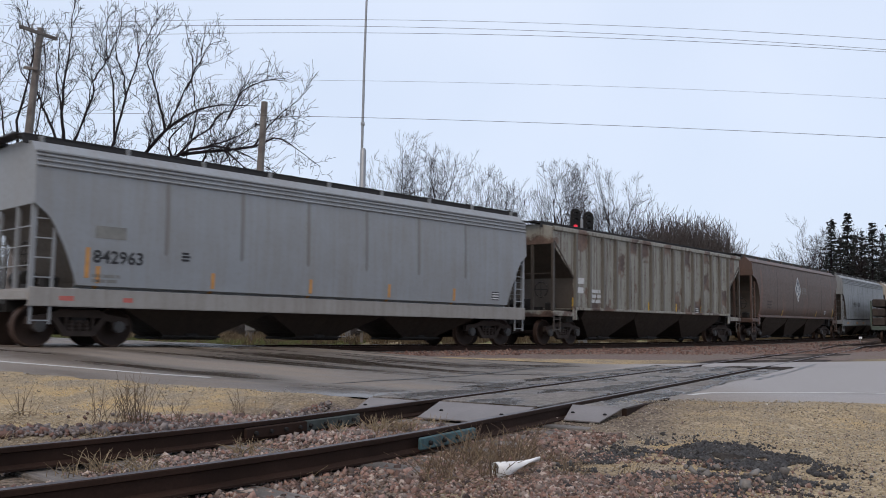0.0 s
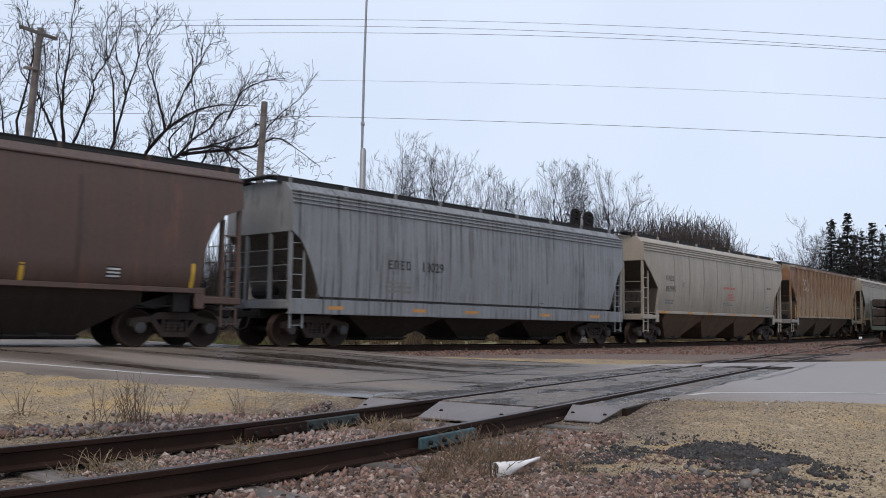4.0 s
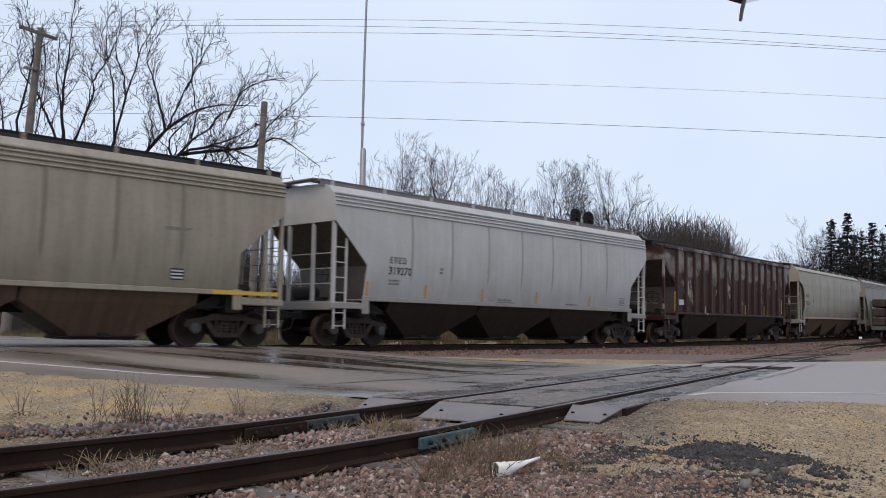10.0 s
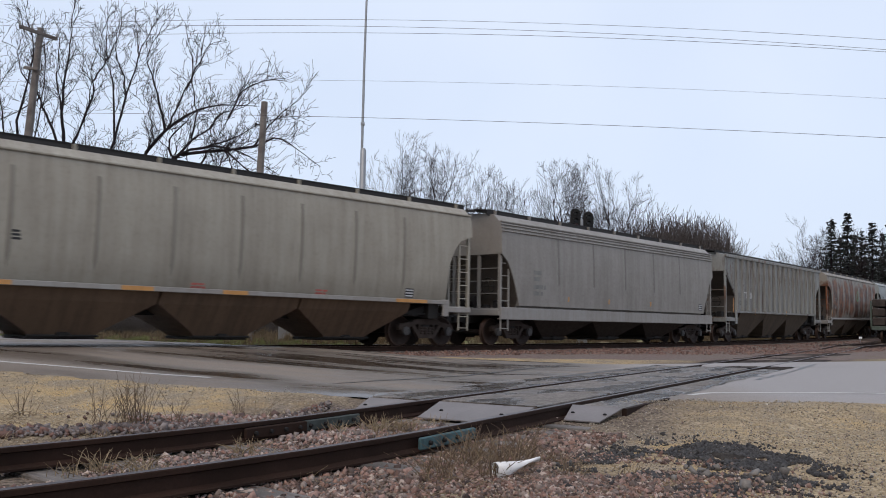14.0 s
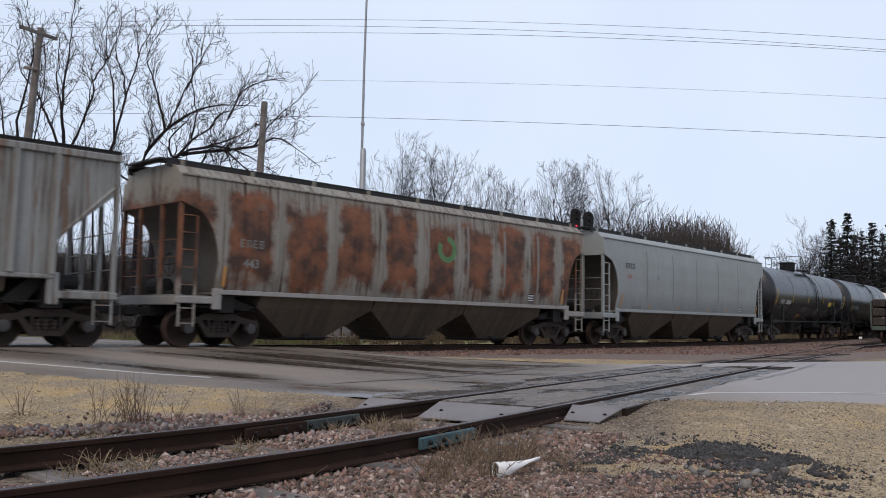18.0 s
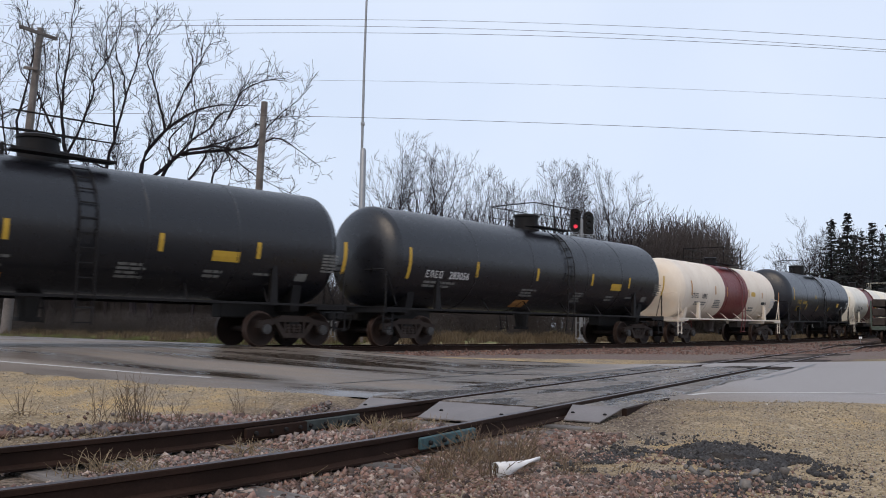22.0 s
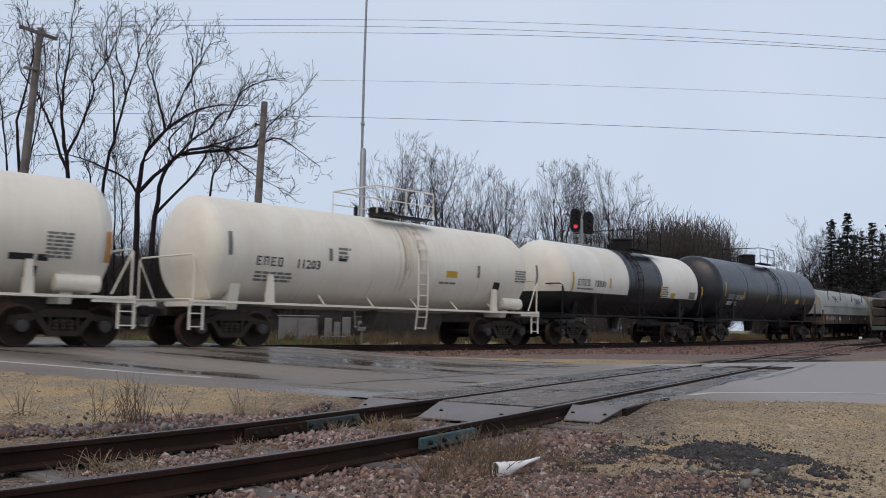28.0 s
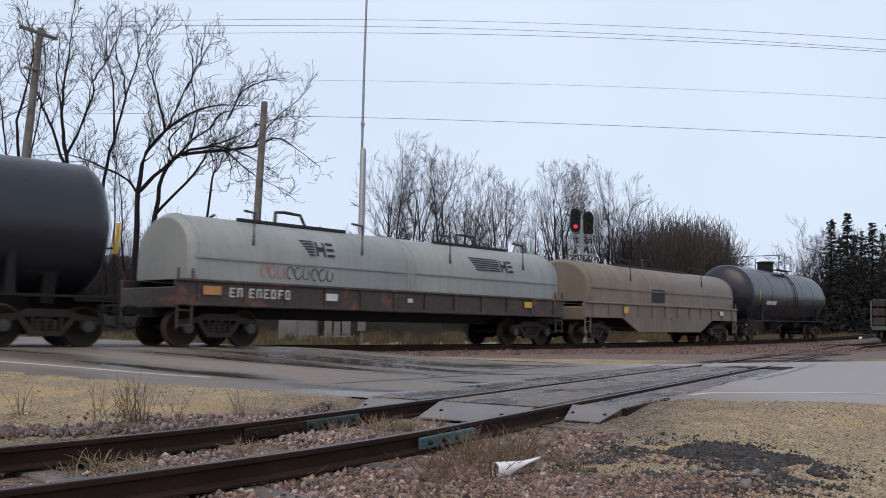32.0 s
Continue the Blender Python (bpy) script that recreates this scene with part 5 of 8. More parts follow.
P3 = car_paint("dull_brown_paint", (0.085, 0.048, 0.036), (0.045, 0.033, 0.027), 0.6, rust=0.1, rust_color=(0.085, 0.036, 0.022), patch=(0.9, 0.2), hard=0.15)
P4 = car_paint("cool_grey_paint", (0.215, 0.228, 0.242), (0.10, 0.095, 0.09), dirty=0.45, drips=0.35, drip_color=(0.06, 0.06, 0.062))
P5 = car_paint("beige_paint", (0.34, 0.305, 0.255), (0.14, 0.11, 0.085), 0.45, streak=3.0)
P6 = rusted_panels(car_paint("rust_streaked_tan_paint", (0.285, 0.25, 0.195), (0.18, 0.11, 0.065), 0.5, rust=0.12, rust_color=(0.10, 0.045, 0.022), patch=(1.1, 0.2), hard=0.1, drips=0.7, drip_color=(0.13, 0.065, 0.035)), 0.943, -7.075, 3.3, 0.6, 1.5, 0.9, 1.6, (0.10, 0.045, 0.022), (0.24, 0.11, 0.05))
P7 = car_paint("dusty_beige_paint", (0.28, 0.25, 0.195), (0.12, 0.092, 0.068), 0.5, streak=3.0)
P8 = car_paint("off_white_paint", (0.42, 0.425, 0.425), (0.24, 0.21, 0.18), 0.35, streak=3.0)
P9 = rusted_panels(car_paint("dark_maroon_paint", (0.036, 0.012, 0.011), (0.022, 0.011, 0.010), 0.4, gloss=0.25, rust=0.05, rust_color=(0.17, 0.15, 0.14), patch=(1.2, 0.6), drips=0.4), 0.93, -6.975, 3.35, 0.6, 1.8, 1.75, 2.2, (0.09, 0.07, 0.062), (0.23, 0.21, 0.195))
P10 = car_paint("light_beige_grey_paint", (0.30, 0.28, 0.235), (0.13, 0.105, 0.08), 0.5, streak=3.0)
P11 = car_paint("warm_grey_paint", (0.235, 0.222, 0.205), (0.11, 0.09, 0.075), 0.5, streak=3.0)
P12 = car_paint("weathered_grey_paint", (0.24, 0.247, 0.242), (0.10, 0.09, 0.07), 0.55, rust=0.1, rust_color=(0.075, 0.042, 0.025), patch=(2.6, 0.3), drips=0.9)
P13 = rusted_panels(car_paint("grey_paint_with_large_rust_patches", (0.25, 0.24, 0.215), (0.16, 0.12, 0.085), 0.4, drips=0.4, gloss=0.2), 1.72, -7.15, 2.5, 0.4, 2.35, 0.76, 1.35, (0.05, 0.024, 0.017), (0.19, 0.07, 0.032))
P14 = car_paint("pale_green_grey_paint", (0.25, 0.268, 0.27), (0.15, 0.155, 0.135), 0.35, streak=3.0)
# grimy posts, painted darker than the panels to carry the ribs' side shading
POSTD = car_paint("grimy_shade_grey_posts", (0.13, 0.125, 0.11), (0.06, 0.045, 0.035), 0.6)
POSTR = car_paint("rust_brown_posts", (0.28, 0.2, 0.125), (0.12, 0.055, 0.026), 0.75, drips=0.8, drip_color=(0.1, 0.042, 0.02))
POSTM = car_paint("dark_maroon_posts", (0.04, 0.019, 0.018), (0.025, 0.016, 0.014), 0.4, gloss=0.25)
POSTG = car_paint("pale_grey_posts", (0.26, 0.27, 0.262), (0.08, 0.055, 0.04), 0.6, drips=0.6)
SILL = car_paint("dirty_white_sill", (0.26, 0.252, 0.24), (0.15, 0.12, 0.1), 0.5)
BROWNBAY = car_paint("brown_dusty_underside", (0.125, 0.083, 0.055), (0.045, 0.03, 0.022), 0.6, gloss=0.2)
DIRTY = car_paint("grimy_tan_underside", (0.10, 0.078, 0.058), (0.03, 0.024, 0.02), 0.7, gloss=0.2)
# pocket colour far darker than the car sides above
DARKBAY = car_paint("dark_brown_underside", (0.032, 0.024, 0.019), (0.014, 0.012, 0.011), 0.6, gloss=0.2)
TBLACK = car_paint("black_tank_paint", (0.009, 0.0095, 0.013), (0.015, 0.015, 0.017), 0.25, rough=0.26, gloss=0.5)
TGREY = car_paint("faded_black_tank_paint", (0.010, 0.011, 0.017), (0.017, 0.018, 0.023), 0.3, rough=0.28, gloss=0.5)
TWHITE = car_paint("cream_white_tank_paint", (0.72, 0.69, 0.61), (0.5, 0.41, 0.3), 0.22, rough=0.42)
TPINK = car_paint("pinkish_white_tank_paint", (0.72, 0.645, 0.55), (0.5, 0.38, 0.28), 0.25, rough=0.42, rust=0.1, rust_color=(0.42, 0.31, 0.22), hard=0.3)
TRED = car_paint("dark_red_band_paint", (0.15, 0.018, 0.018), (0.07, 0.016, 0.015), 0.4, rough=0.42)
HOODG = car_paint("pale_grey_hood_paint", (0.27, 0.288, 0.278), (0.15, 0.145, 0.13), 0.4)
HOODB = car_paint("dusty_brown_grey_hood_paint", (0.185, 0.15, 0.118), (0.09, 0.065, 0.05), 0.6)
FRAMED = car_paint("dark_brown_frame_paint", (0.05, 0.034, 0.028), (0.024, 0.018, 0.015), 0.6, rust=0.15, rust_color=(0.08, 0.03, 0.016), patch=(1.2, 1.2), hard=0.12)
FRAMEB = car_paint("dusty_brown_frame_paint", (0.17, 0.135, 0.105), (0.08, 0.055, 0.04), 0.6)


def two_tone():
    """White above, black below the frame line."""
    m, n, l = nodes_of("white_over_black_tank_paint")
    b = n["Principled BSDF"]
    co = n.new("ShaderNodeTexCoord").outputs["Object"]
    sep = n.new("ShaderNodeSeparateXYZ")
    l.new(co, sep.inputs[0])
    step = n.new("ShaderNodeMath")
    step.operation = "GREATER_THAN"
    step.inputs[1].default_value = 1.98
    l.new(sep.outputs[2], step.inputs[0])
    film = ramp_node(n, l, noise_node(n, l, co, 0.8, 5), 0.35, 0.8)
    white = mix_node(n, l, film, (0.68, 0.66, 0.60), (0.56, 0.52, 0.44))
    l.new(mix_node(n, l, step.outputs[0], (0.008, 0.008, 0.009), white), b.inputs["Base Color"])
    b.inputs["Roughness"].default_value = 0.42
    return m


T2 = two_tone()

JOINTS = [-184.8, -167.0, -148.75, -130.55, -112.85, -94.7, -76.35, -57.95, -39.8, -21.85, -3.85, 13.8, 31.6, 49.38, 67.2, 84.6, 102.3, 116.8, 133.05, 147.85, 162.6, 175.6, 193.35, 209.95, 225.5, 241.9]


def shell_rings(pitch, cuts, mats, inset=0.25):
    """Shell rings from fractions of the barrel's length."""
    half = pitch / 2 - 0.62 - inset - 0.62
    edges = [-half] + [half * c for c in cuts] + [half]
    return [(edges[i], edges[i + 1], mats[i]) for i in range(len(mats))]


def build_train():
    cars = []
    orange = lambda fs, z0=1.35, z1=1.8: [(f, z0, z1, O) for f in fs]
    yellow = lambda fs, z0=1.25, z1=1.75: [(f, z0, z1, Y) for f in fs]
    gaps = [b - a for a, b in zip(JOINTS, JOINTS[1:])]
    specs = [
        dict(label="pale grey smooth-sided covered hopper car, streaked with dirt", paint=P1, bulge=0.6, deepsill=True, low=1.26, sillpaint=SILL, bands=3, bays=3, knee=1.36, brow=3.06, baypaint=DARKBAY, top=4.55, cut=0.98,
             stripes=orange((0.094, 0.267, 0.445, 0.615, 0.779,), 1.3, 1.8) + [(0.079, 1.4, 2.2, O)], numbers=[(0.086, 1.88, 0.24, "842963", K)], texts=[(0.088, 2.7, 0.85, 1, 0.28, G), (0.086, 1.62, 0.8, 2, 0.07, G), (0.215, 2.25, 0.24, 3, 0.05, K)], grille=(0.886, 1.5), sillmarks=[(0.046, 0.065, Rd), (0.132, 0.146, Rd)]),
        dict(label="grey ribbed covered hopper car with rust spots", paint=P2, ribbed=True, postpaint=POSTD, posts=15, ladderpaint=M_ENDGRIMESHADE, top=4.4, cut=1.4, knee=2.48, brow=3.65, baypaint=DARKBAY, walkpaint=M_BOARD,
             stripes=yellow((0.087, 0.432, 0.582, 0.731, 0.863,), 1.3, 1.75), texts=[(0.107, 2.5, 0.5, 2, 0.22, W), (0.161, 2.1, 0.9, 3, 0.12, W)], grille=(0.695, 1.35)),
        dict(label="dull brown smooth-sided covered hopper car with a white diamond emblem", paint=P3, inset=0.6, arch=True, bays=3, baypaint=DARKBAY, sillpaint=P3, cut=1.05, knee=1.75, brow=3.45, seams=5,
             stripes=yellow((0.294, 0.697,), 1.3, 1.8) + [(0.925, 1.3, 2.0, Y)], texts=[(0.130, 2.2, 0.9, 3, 0.10, M_BROWNINK)], grille=(0.802, 1.55), extra=emblem_diamond),
        dict(label="cool grey covered hopper car with rusty side sill", paint=P4, bulge=0.6, deepsill=True, low=1.26, sillpaint=P4, bands=3, bays=3, baypaint=DARKBAY, knee=1.36, brow=3.06, cut=0.98,
             marks=[(0.218, 2.25, 0.22, 4, K)], numbers=[(0.300, 2.25, 0.24, "18029", K)], texts=[(0.218, 1.9, 1.0, 3, 0.08, G), (0.218, 2.55, 1.1, 1, 0.05, G)], sillmarks=[(0.085, 0.120, O), (0.283, 0.317, O), (0.425, 0.464, O), (0.665, 0.700, O), (0.852, 0.893, O)], grille=(0.654, 1.2)),
        dict(label="beige smooth-sided covered hopper car with black stencils", paint=P5, sillpaint=P5, bands=3, bays=3, baypaint=BROWNBAY, knee=2.35, brow=3.47, cut=1.27, seams=9, top=4.58, longsill=True,
             marks=[(0.126, 2.72, 0.18, 4, K)], numbers=[(0.125, 2.26, 0.2, "051995", K)], texts=[(0.124, 1.9, 0.9, 2, 0.07, G), (0.222, 2.7, 0.24, 3, 0.05, G), (0.496, 2.68, 1.8, 1, 0.10, Rd), (0.53, 2.38, 0.9, 5, 0.045, Rd), (0.5, 1.9, 1.3, 2, 0.04, G), (0.846, 2.86, 0.8, 2, 0.03, K)], sillmarks=[(0.093, 0.142, O), (0.262, 0.286, O), (0.393, 0.417, O), (0.556, 0.582, O), (0.72, 0.75, O)], grille=(0.849, 1.58)),
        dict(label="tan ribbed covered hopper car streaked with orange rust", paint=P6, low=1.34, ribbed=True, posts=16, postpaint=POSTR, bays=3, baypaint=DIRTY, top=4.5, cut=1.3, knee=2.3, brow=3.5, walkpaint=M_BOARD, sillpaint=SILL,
             stripes=yellow((0.081, 0.273, 0.426, 0.593, 0.751,), 1.25, 1.7) + [(0.064, 1.25, 2.1, Y)], texts=[(0.098, 2.0, 1.4, 1, 0.2, G), (0.141, 1.75, 0.8, 1, 0.2, G)], grille=(0.818, 1.35), extra=lambda c, s, X: loops(c, s, X, X(0.15), 3.3, 0.62, W)),
        dict(label="dusty beige covered hopper car with a faded blue patch", paint=P7, sillpaint=P7, bands=3, bays=3, baypaint=BROWNBAY, knee=2.35, brow=3.47, cut=1.27, seams=9, top=4.58,
             marks=[(0.130, 2.70, 0.15, 4, K)], numbers=[(0.130, 2.4, 0.15, "700701", K)], texts=[(0.125, 2.64, 0.9, 1, 0.03, M_BLUEINK), (0.125, 2.96, 0.95, 1, 0.04, M_BLUEINK), (0.125, 2.35, 0.9, 1, 0.04, M_BLUEINK), (0.124, 1.9, 0.7, 2, 0.08, G), (0.46, 2.36, 1.6, 1, 0.08, M_FADEDRED), (0.47, 2.2, 0.9, 3, 0.05, M_FADEDRED), (0.455, 1.9, 1.1, 2, 0.05, G), (0.80, 2.85, 0.7, 2, 0.03, G)], sillmarks=[(0.095, 0.160, Y), (0.385, 0.414, O), (0.877, 0.984, Y)], grille=(0.812, 1.6)),
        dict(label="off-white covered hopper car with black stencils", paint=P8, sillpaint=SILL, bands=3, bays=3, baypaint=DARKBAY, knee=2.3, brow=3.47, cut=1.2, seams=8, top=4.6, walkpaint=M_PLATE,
             stripes=orange((0.081, 0.223, 0.380, 0.554, 0.749,), 1.45, 1.85), marks=[(0.130, 2.42, 0.16, 4, K)], numbers=[(0.128, 2.1, 0.19, "319270", K)], texts=[(0.13, 1.95, 0.7, 2, 0.06, G), (0.428, 1.55, 0.9, 2, 0.06, G), (0.659, 1.5, 0.8, 2, 0.05, G), (0.256, 2.4, 0.2, 2, 0.07, G)], grille=(0.875, 1.55)),
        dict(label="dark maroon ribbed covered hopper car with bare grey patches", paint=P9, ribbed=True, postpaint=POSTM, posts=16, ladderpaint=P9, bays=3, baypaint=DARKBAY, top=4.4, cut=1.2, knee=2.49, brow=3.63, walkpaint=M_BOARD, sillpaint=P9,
             stripes=yellow((0.260, 0.425, 0.577, 0.740,), 1.41, 1.9) + [(0.075, 1.4, 2.3, Y), (0.905, 1.5, 2.3, Y)], texts=[(0.086, 1.95, 1.3, 1, 0.24, W)], numbers=[(0.704, 2.56, 0.34, "R", G), (0.704, 2.03, 0.34, "A", G)]),
        dict(label="light beige covered hopper car with rounded ends", paint=P10, inset=0.6, sillpaint=SILL, arch=True, bays=3, baypaint=BROWNBAY, knee=2.02, brow=3.48, cut=1.05, seams=8,
             marks=[(0.072, 2.6, 0.15, 4, K)], numbers=[(0.072, 2.12, 0.19, "701210", K)], texts=[(0.075, 1.98, 0.8, 3, 0.06, G), (0.423, 1.55, 0.4, 3, 0.05, Rd), (0.643, 1.55, 0.4, 3, 0.05, Rd), (0.174, 2.46, 0.24, 3, 0.05, K)], sillmarks=[(0.133, 0.178, O), (0.319, 0.365, O), (0.474, 0.516, O), (0.814, 0.888, O), (0.083, 0.097, Rd)], grille=(0.836, 1.45)),
        dict(label="warm grey covered hopper car with pale side sill", paint=P11, bulge=0.6, deepsill=True, low=1.26, sillpaint=SILL, bands=3, bays=3, baypaint=DARKBAY, knee=1.36, brow=3.06, cut=0.98, seams=6,
             texts=[(0.116, 2.6, 0.5, 2, 0.14, G), (0.116, 2.1, 0.8, 2, 0.14, G), (0.394, 1.4, 0.8, 1, 0.06, G)], stripes=orange((0.250, 0.423, 0.626,), 1.4, 1.75), grille=(0.899, 1.5)),
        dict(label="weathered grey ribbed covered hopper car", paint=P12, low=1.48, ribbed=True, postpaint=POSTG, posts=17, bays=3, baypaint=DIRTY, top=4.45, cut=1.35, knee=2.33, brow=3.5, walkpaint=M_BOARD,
             stripes=[(0.074, 1.5, 2.2, O), (0.270, 1.4, 1.75, O), (0.583, 1.4, 1.7, O)], marks=[(0.10, 2.24, 0.2, 3, G)], numbers=[(0.177, 2.24, 0.22, "20 426", W)], texts=[(0.1, 2.1, 2.2, 2, 0.09, G), (0.165, 2.55, 1.3, 1, 0.05, W)]),
        dict(label="light grey covered hopper car with large rust patches", paint=P13, inset=0.6, sillpaint=SILL, arch=True, bays=3, baypaint=DIRTY, knee=2.02, brow=3.48, cut=1.05, seams=8,
             marks=[(0.098, 2.5, 0.17, 4, G)], numbers=[(0.105, 2.0, 0.19, "443", G)], grille=(0.799, 1.5), extra=emblem_ring, stripes=orange((0.074, 0.919,), 1.4, 2.0)),
        dict(label="pale grey-green covered hopper car with rounded ends", paint=P14, inset=0.6, sillpaint=P14, arch=True, bays=3, baypaint=DIRTY, knee=2.02, brow=3.48, cut=1.05, seams=6,
             marks=[(0.097, 3.04, 0.18, 4, K)], numbers=[(0.101, 2.63, 0.17, "1841", M_FADEDRED)], texts=[(0.133, 1.55, 0.9, 1, 0.1, G), (0.262, 2.9, 0.24, 3, 0.05, G), (0.607, 1.5, 0.9, 1, 0.04, G)], stripes=[(0.082, 1.4, 2.0, O)] + orange((0.229, 0.391, 0.583, 0.707,), 1.3, 1.65) + [(0.944, 1.4, 1.9, O)], grille=(0.802, 1.5)),
    ]
    for i, o in enumerate(specs):
        o["pitch"] = gaps[i]
        cars.append(hopper(o))
    kb = dict(blocks=[(0.405, 1.33, 1.58, 0.75, O), (0.742, 2.12, 2.38, 0.75, Y), (0.945, 1.95, 2.5, 0.5, G), (0.90, 1.75, 1.95, 0.35, G)],
              stripes=[(0.058, 2.02, 2.95, Y), (0.247, 2.21, 2.71, Y), (0.446, 2.25, 2.69, Y), (0.658, 2.25, 2.68, Y), (0.821, 2.25, 2.67, Y), (0.99, 2.02, 2.9, Y)],
              texts=[(0.104, 2.0, 1.7, 2, 0.07, G), (0.404, 1.95, 0.85, 3, 0.06, G), (0.600, 1.95, 0.7, 4, 0.06, G), (0.734, 1.9, 0.6, 2, 0.07, G), (0.82, 1.9, 0.6, 1, 0.06, G)])
    tanks = [
        dict(label="black tank car with yellow stripes and white stencils", R=1.55, c=2.72, mats=[TBLACK], cuts=[], inset=0.02, dome=0.16, marks=[(0.104, 2.1, 0.22, 4, W)], numbers=[(0.168, 2.1, 0.22, "283084", W)], **kb),
        dict(label="black tank car with yellow stripes and white stencils", R=1.55, c=2.72, mats=[TBLACK], cuts=[], inset=0.02, dome=0.4, marks=[(0.104, 2.1, 0.22, 4, W)], numbers=[(0.168, 2.1, 0.22, "283056", W)], **kb),
        dict(label="pinkish white tank car with a dark red middle band", R=1.42, c=2.48, mats=[TPINK, TRED, TPINK], cuts=[-0.21, 0.32], dome=0.42, frame=FRAMED, board=TPINK, domepaint=M_BLACK, domesize=0.3, platform=True, domerail=M_BLACK, ladderpaint=TRED,
             marks=[(0.118, 2.08, 0.17, 4, K)], numbers=[(0.182, 2.08, 0.18, "1895", K)], texts=[(0.15, 1.92, 1.6, 2, 0.06, G), (0.32, 2.05, 0.9, 5, 0.05, G), (0.673, 1.8, 0.9, 2, 0.08, G), (0.794, 2.1, 0.8, 1, 0.14, K)],
             blocks=[(0.673, 2.35, 2.58, 0.6, Y), (0.895, 1.75, 2.3, 0.7, W), (0.865, 1.5, 1.72, 0.26, K)], stripes=[(0.115, 2.2, 2.85, O), (0.320, 2.3, 2.7, O), (0.431, 2.25, 2.7, O), (0.648, 2.3, 2.7, O), (0.794, 2.3, 2.6, O), (0.990, 2.0, 2.7, O)]),
        dict(label="faded black tank car with yellow stencils", R=1.52, c=2.66, inset=0.0, mats=[TGREY], cuts=[], dome=-0.35, marks=[(0.122, 2.18, 0.21, 4, M_YELINK)], numbers=[(0.195, 2.18, 0.2, "668000", M_YELINK)], texts=[(0.126, 2.05, 1.2, 3, 0.07, M_YELINK), (0.372, 2.75, 0.4, 3, 0.05, M_YELINK)],
             stripes=[(0.067, 2.35, 3.1, Y), (0.263, 1.85, 2.2, Y), (0.437, 1.8, 2.15, Y), (0.628, 1.75, 2.1, Y), (0.990, 2.2, 2.9, Y)], blocks=[(0.745, 2.1, 2.35, 0.55, Y), (0.834, 1.95, 2.15, 0.3, W), (0.913, 2.0, 2.45, 0.5, W), (0.865, 1.75, 1.95, 0.25, W)]),
        dict(label="cream white tank car with a dark red middle band", R=1.42, c=2.48, mats=[TWHITE, TRED, TWHITE], cuts=[-0.14, 0.37], dome=0.7, frame=FRAMED, board=TWHITE, domepaint=M_BLACK, domesize=0.3, ladderpaint=TRED, reservoir=True,
             marks=[(0.138, 2.08, 0.17, 4, K)], numbers=[(0.204, 2.08, 0.18, "2095", K)], texts=[(0.119, 2.05, 1.4, 2, 0.08, G), (0.670, 2.0, 0.9, 3, 0.07, G), (0.798, 2.0, 0.9, 1, 0.14, K)],
             blocks=[(0.658, 2.2, 2.45, 0.6, Y), (0.852, 1.9, 2.5, 0.6, M_GHOST), (0.825, 1.5, 1.75, 0.26, K)], stripes=[(0.411, 2.25, 2.7, O), (0.622, 2.2, 2.65, O), (0.758, 2.2, 2.6, O), (0.951, 1.9, 2.6, O)]),
        dict(label="white tank car with rust streaks below its dome", R=1.44, c=2.47, mats=[TWHITE], cuts=[], dome=0.36, frame=FRAMED, board=TWHITE, domerail=TWHITE, domepaint=M_BLACK, domesize=0.24, reservoir=True, stains=[(0.3, 1.5, 3.55), (0.75, 2.0, 3.5)],
             marks=[(0.138, 2.1, 0.19, 4, K)], numbers=[(0.21, 2.1, 0.19, "11203", K)], texts=[(0.138, 1.95, 1.3, 3, 0.06, G), (0.334, 2.75, 0.5, 3, 0.07, G), (0.334, 2.45, 0.4, 1, 0.08, K), (0.634, 2.0, 0.9, 1, 0.06, G)],
             blocks=[(0.654, 2.15, 2.35, 0.5, Y), (0.824, 1.85, 2.1, 0.32, K), (0.902, 2.1, 2.55, 0.6, M_GHOST)], stripes=[(0.079, 2.3, 2.9, M_GHOST), (0.314, 2.35, 2.7, M_GHOST), (0.765, 2.2, 2.6, M_GHOST), (0.990, 2.1, 2.8, M_GHOST)]),
        dict(label="white over black tank car with a black middle band", R=1.45, c=2.5, inset=0.0, mats=[T2, TBLACK, T2], cuts=[-0.19, 0.36], dome=1.0, ladderat=-1.1, frame=TBLACK, board=M_BLACK,
             marks=[(0.092, 2.22, 0.2, 4, K)], numbers=[(0.169, 2.22, 0.2, "15930", K)], texts=[(0.092, 2.14, 1.4, 1, 0.06, G), (0.662, 2.45, 0.6, 5, 0.06, G)], blocks=[(0.731, 2.0, 2.2, 0.4, Y), (0.879, 2.0, 2.3, 0.6, M_GHOST)], stripes=[(0.065, 2.0, 2.7, Y), (0.292, 2.2, 2.6, Y), (0.655, 2.05, 2.5, Y), (0.990, 2.0, 2.6, Y)]),
        dict(label="faded black tank car with white stencils and yellow stripes", R=1.55, c=2.7, inset=0.0, mats=[TGREY], cuts=[], dome=0.1, marks=[(0.090, 2.15, 0.22, 4, W)], numbers=[(0.153, 2.15, 0.22, "211313", W)], texts=[(0.090, 2.02, 1.5, 2, 0.06, W)],
             stripes=[(0.061, 2.25, 2.95, Y), (0.219, 2.2, 2.55, Y), (0.435, 2.15, 2.5, Y), (0.627, 2.1, 2.45, Y), (0.834, 2.1, 2.45, Y), (0.990, 2.1, 2.8, Y)], blocks=[(0.736, 2.15, 2.38, 0.55, Y)]),
    ]
    for i, o in enumerate(tanks):
        o["pitch"] = gaps[14 + i]
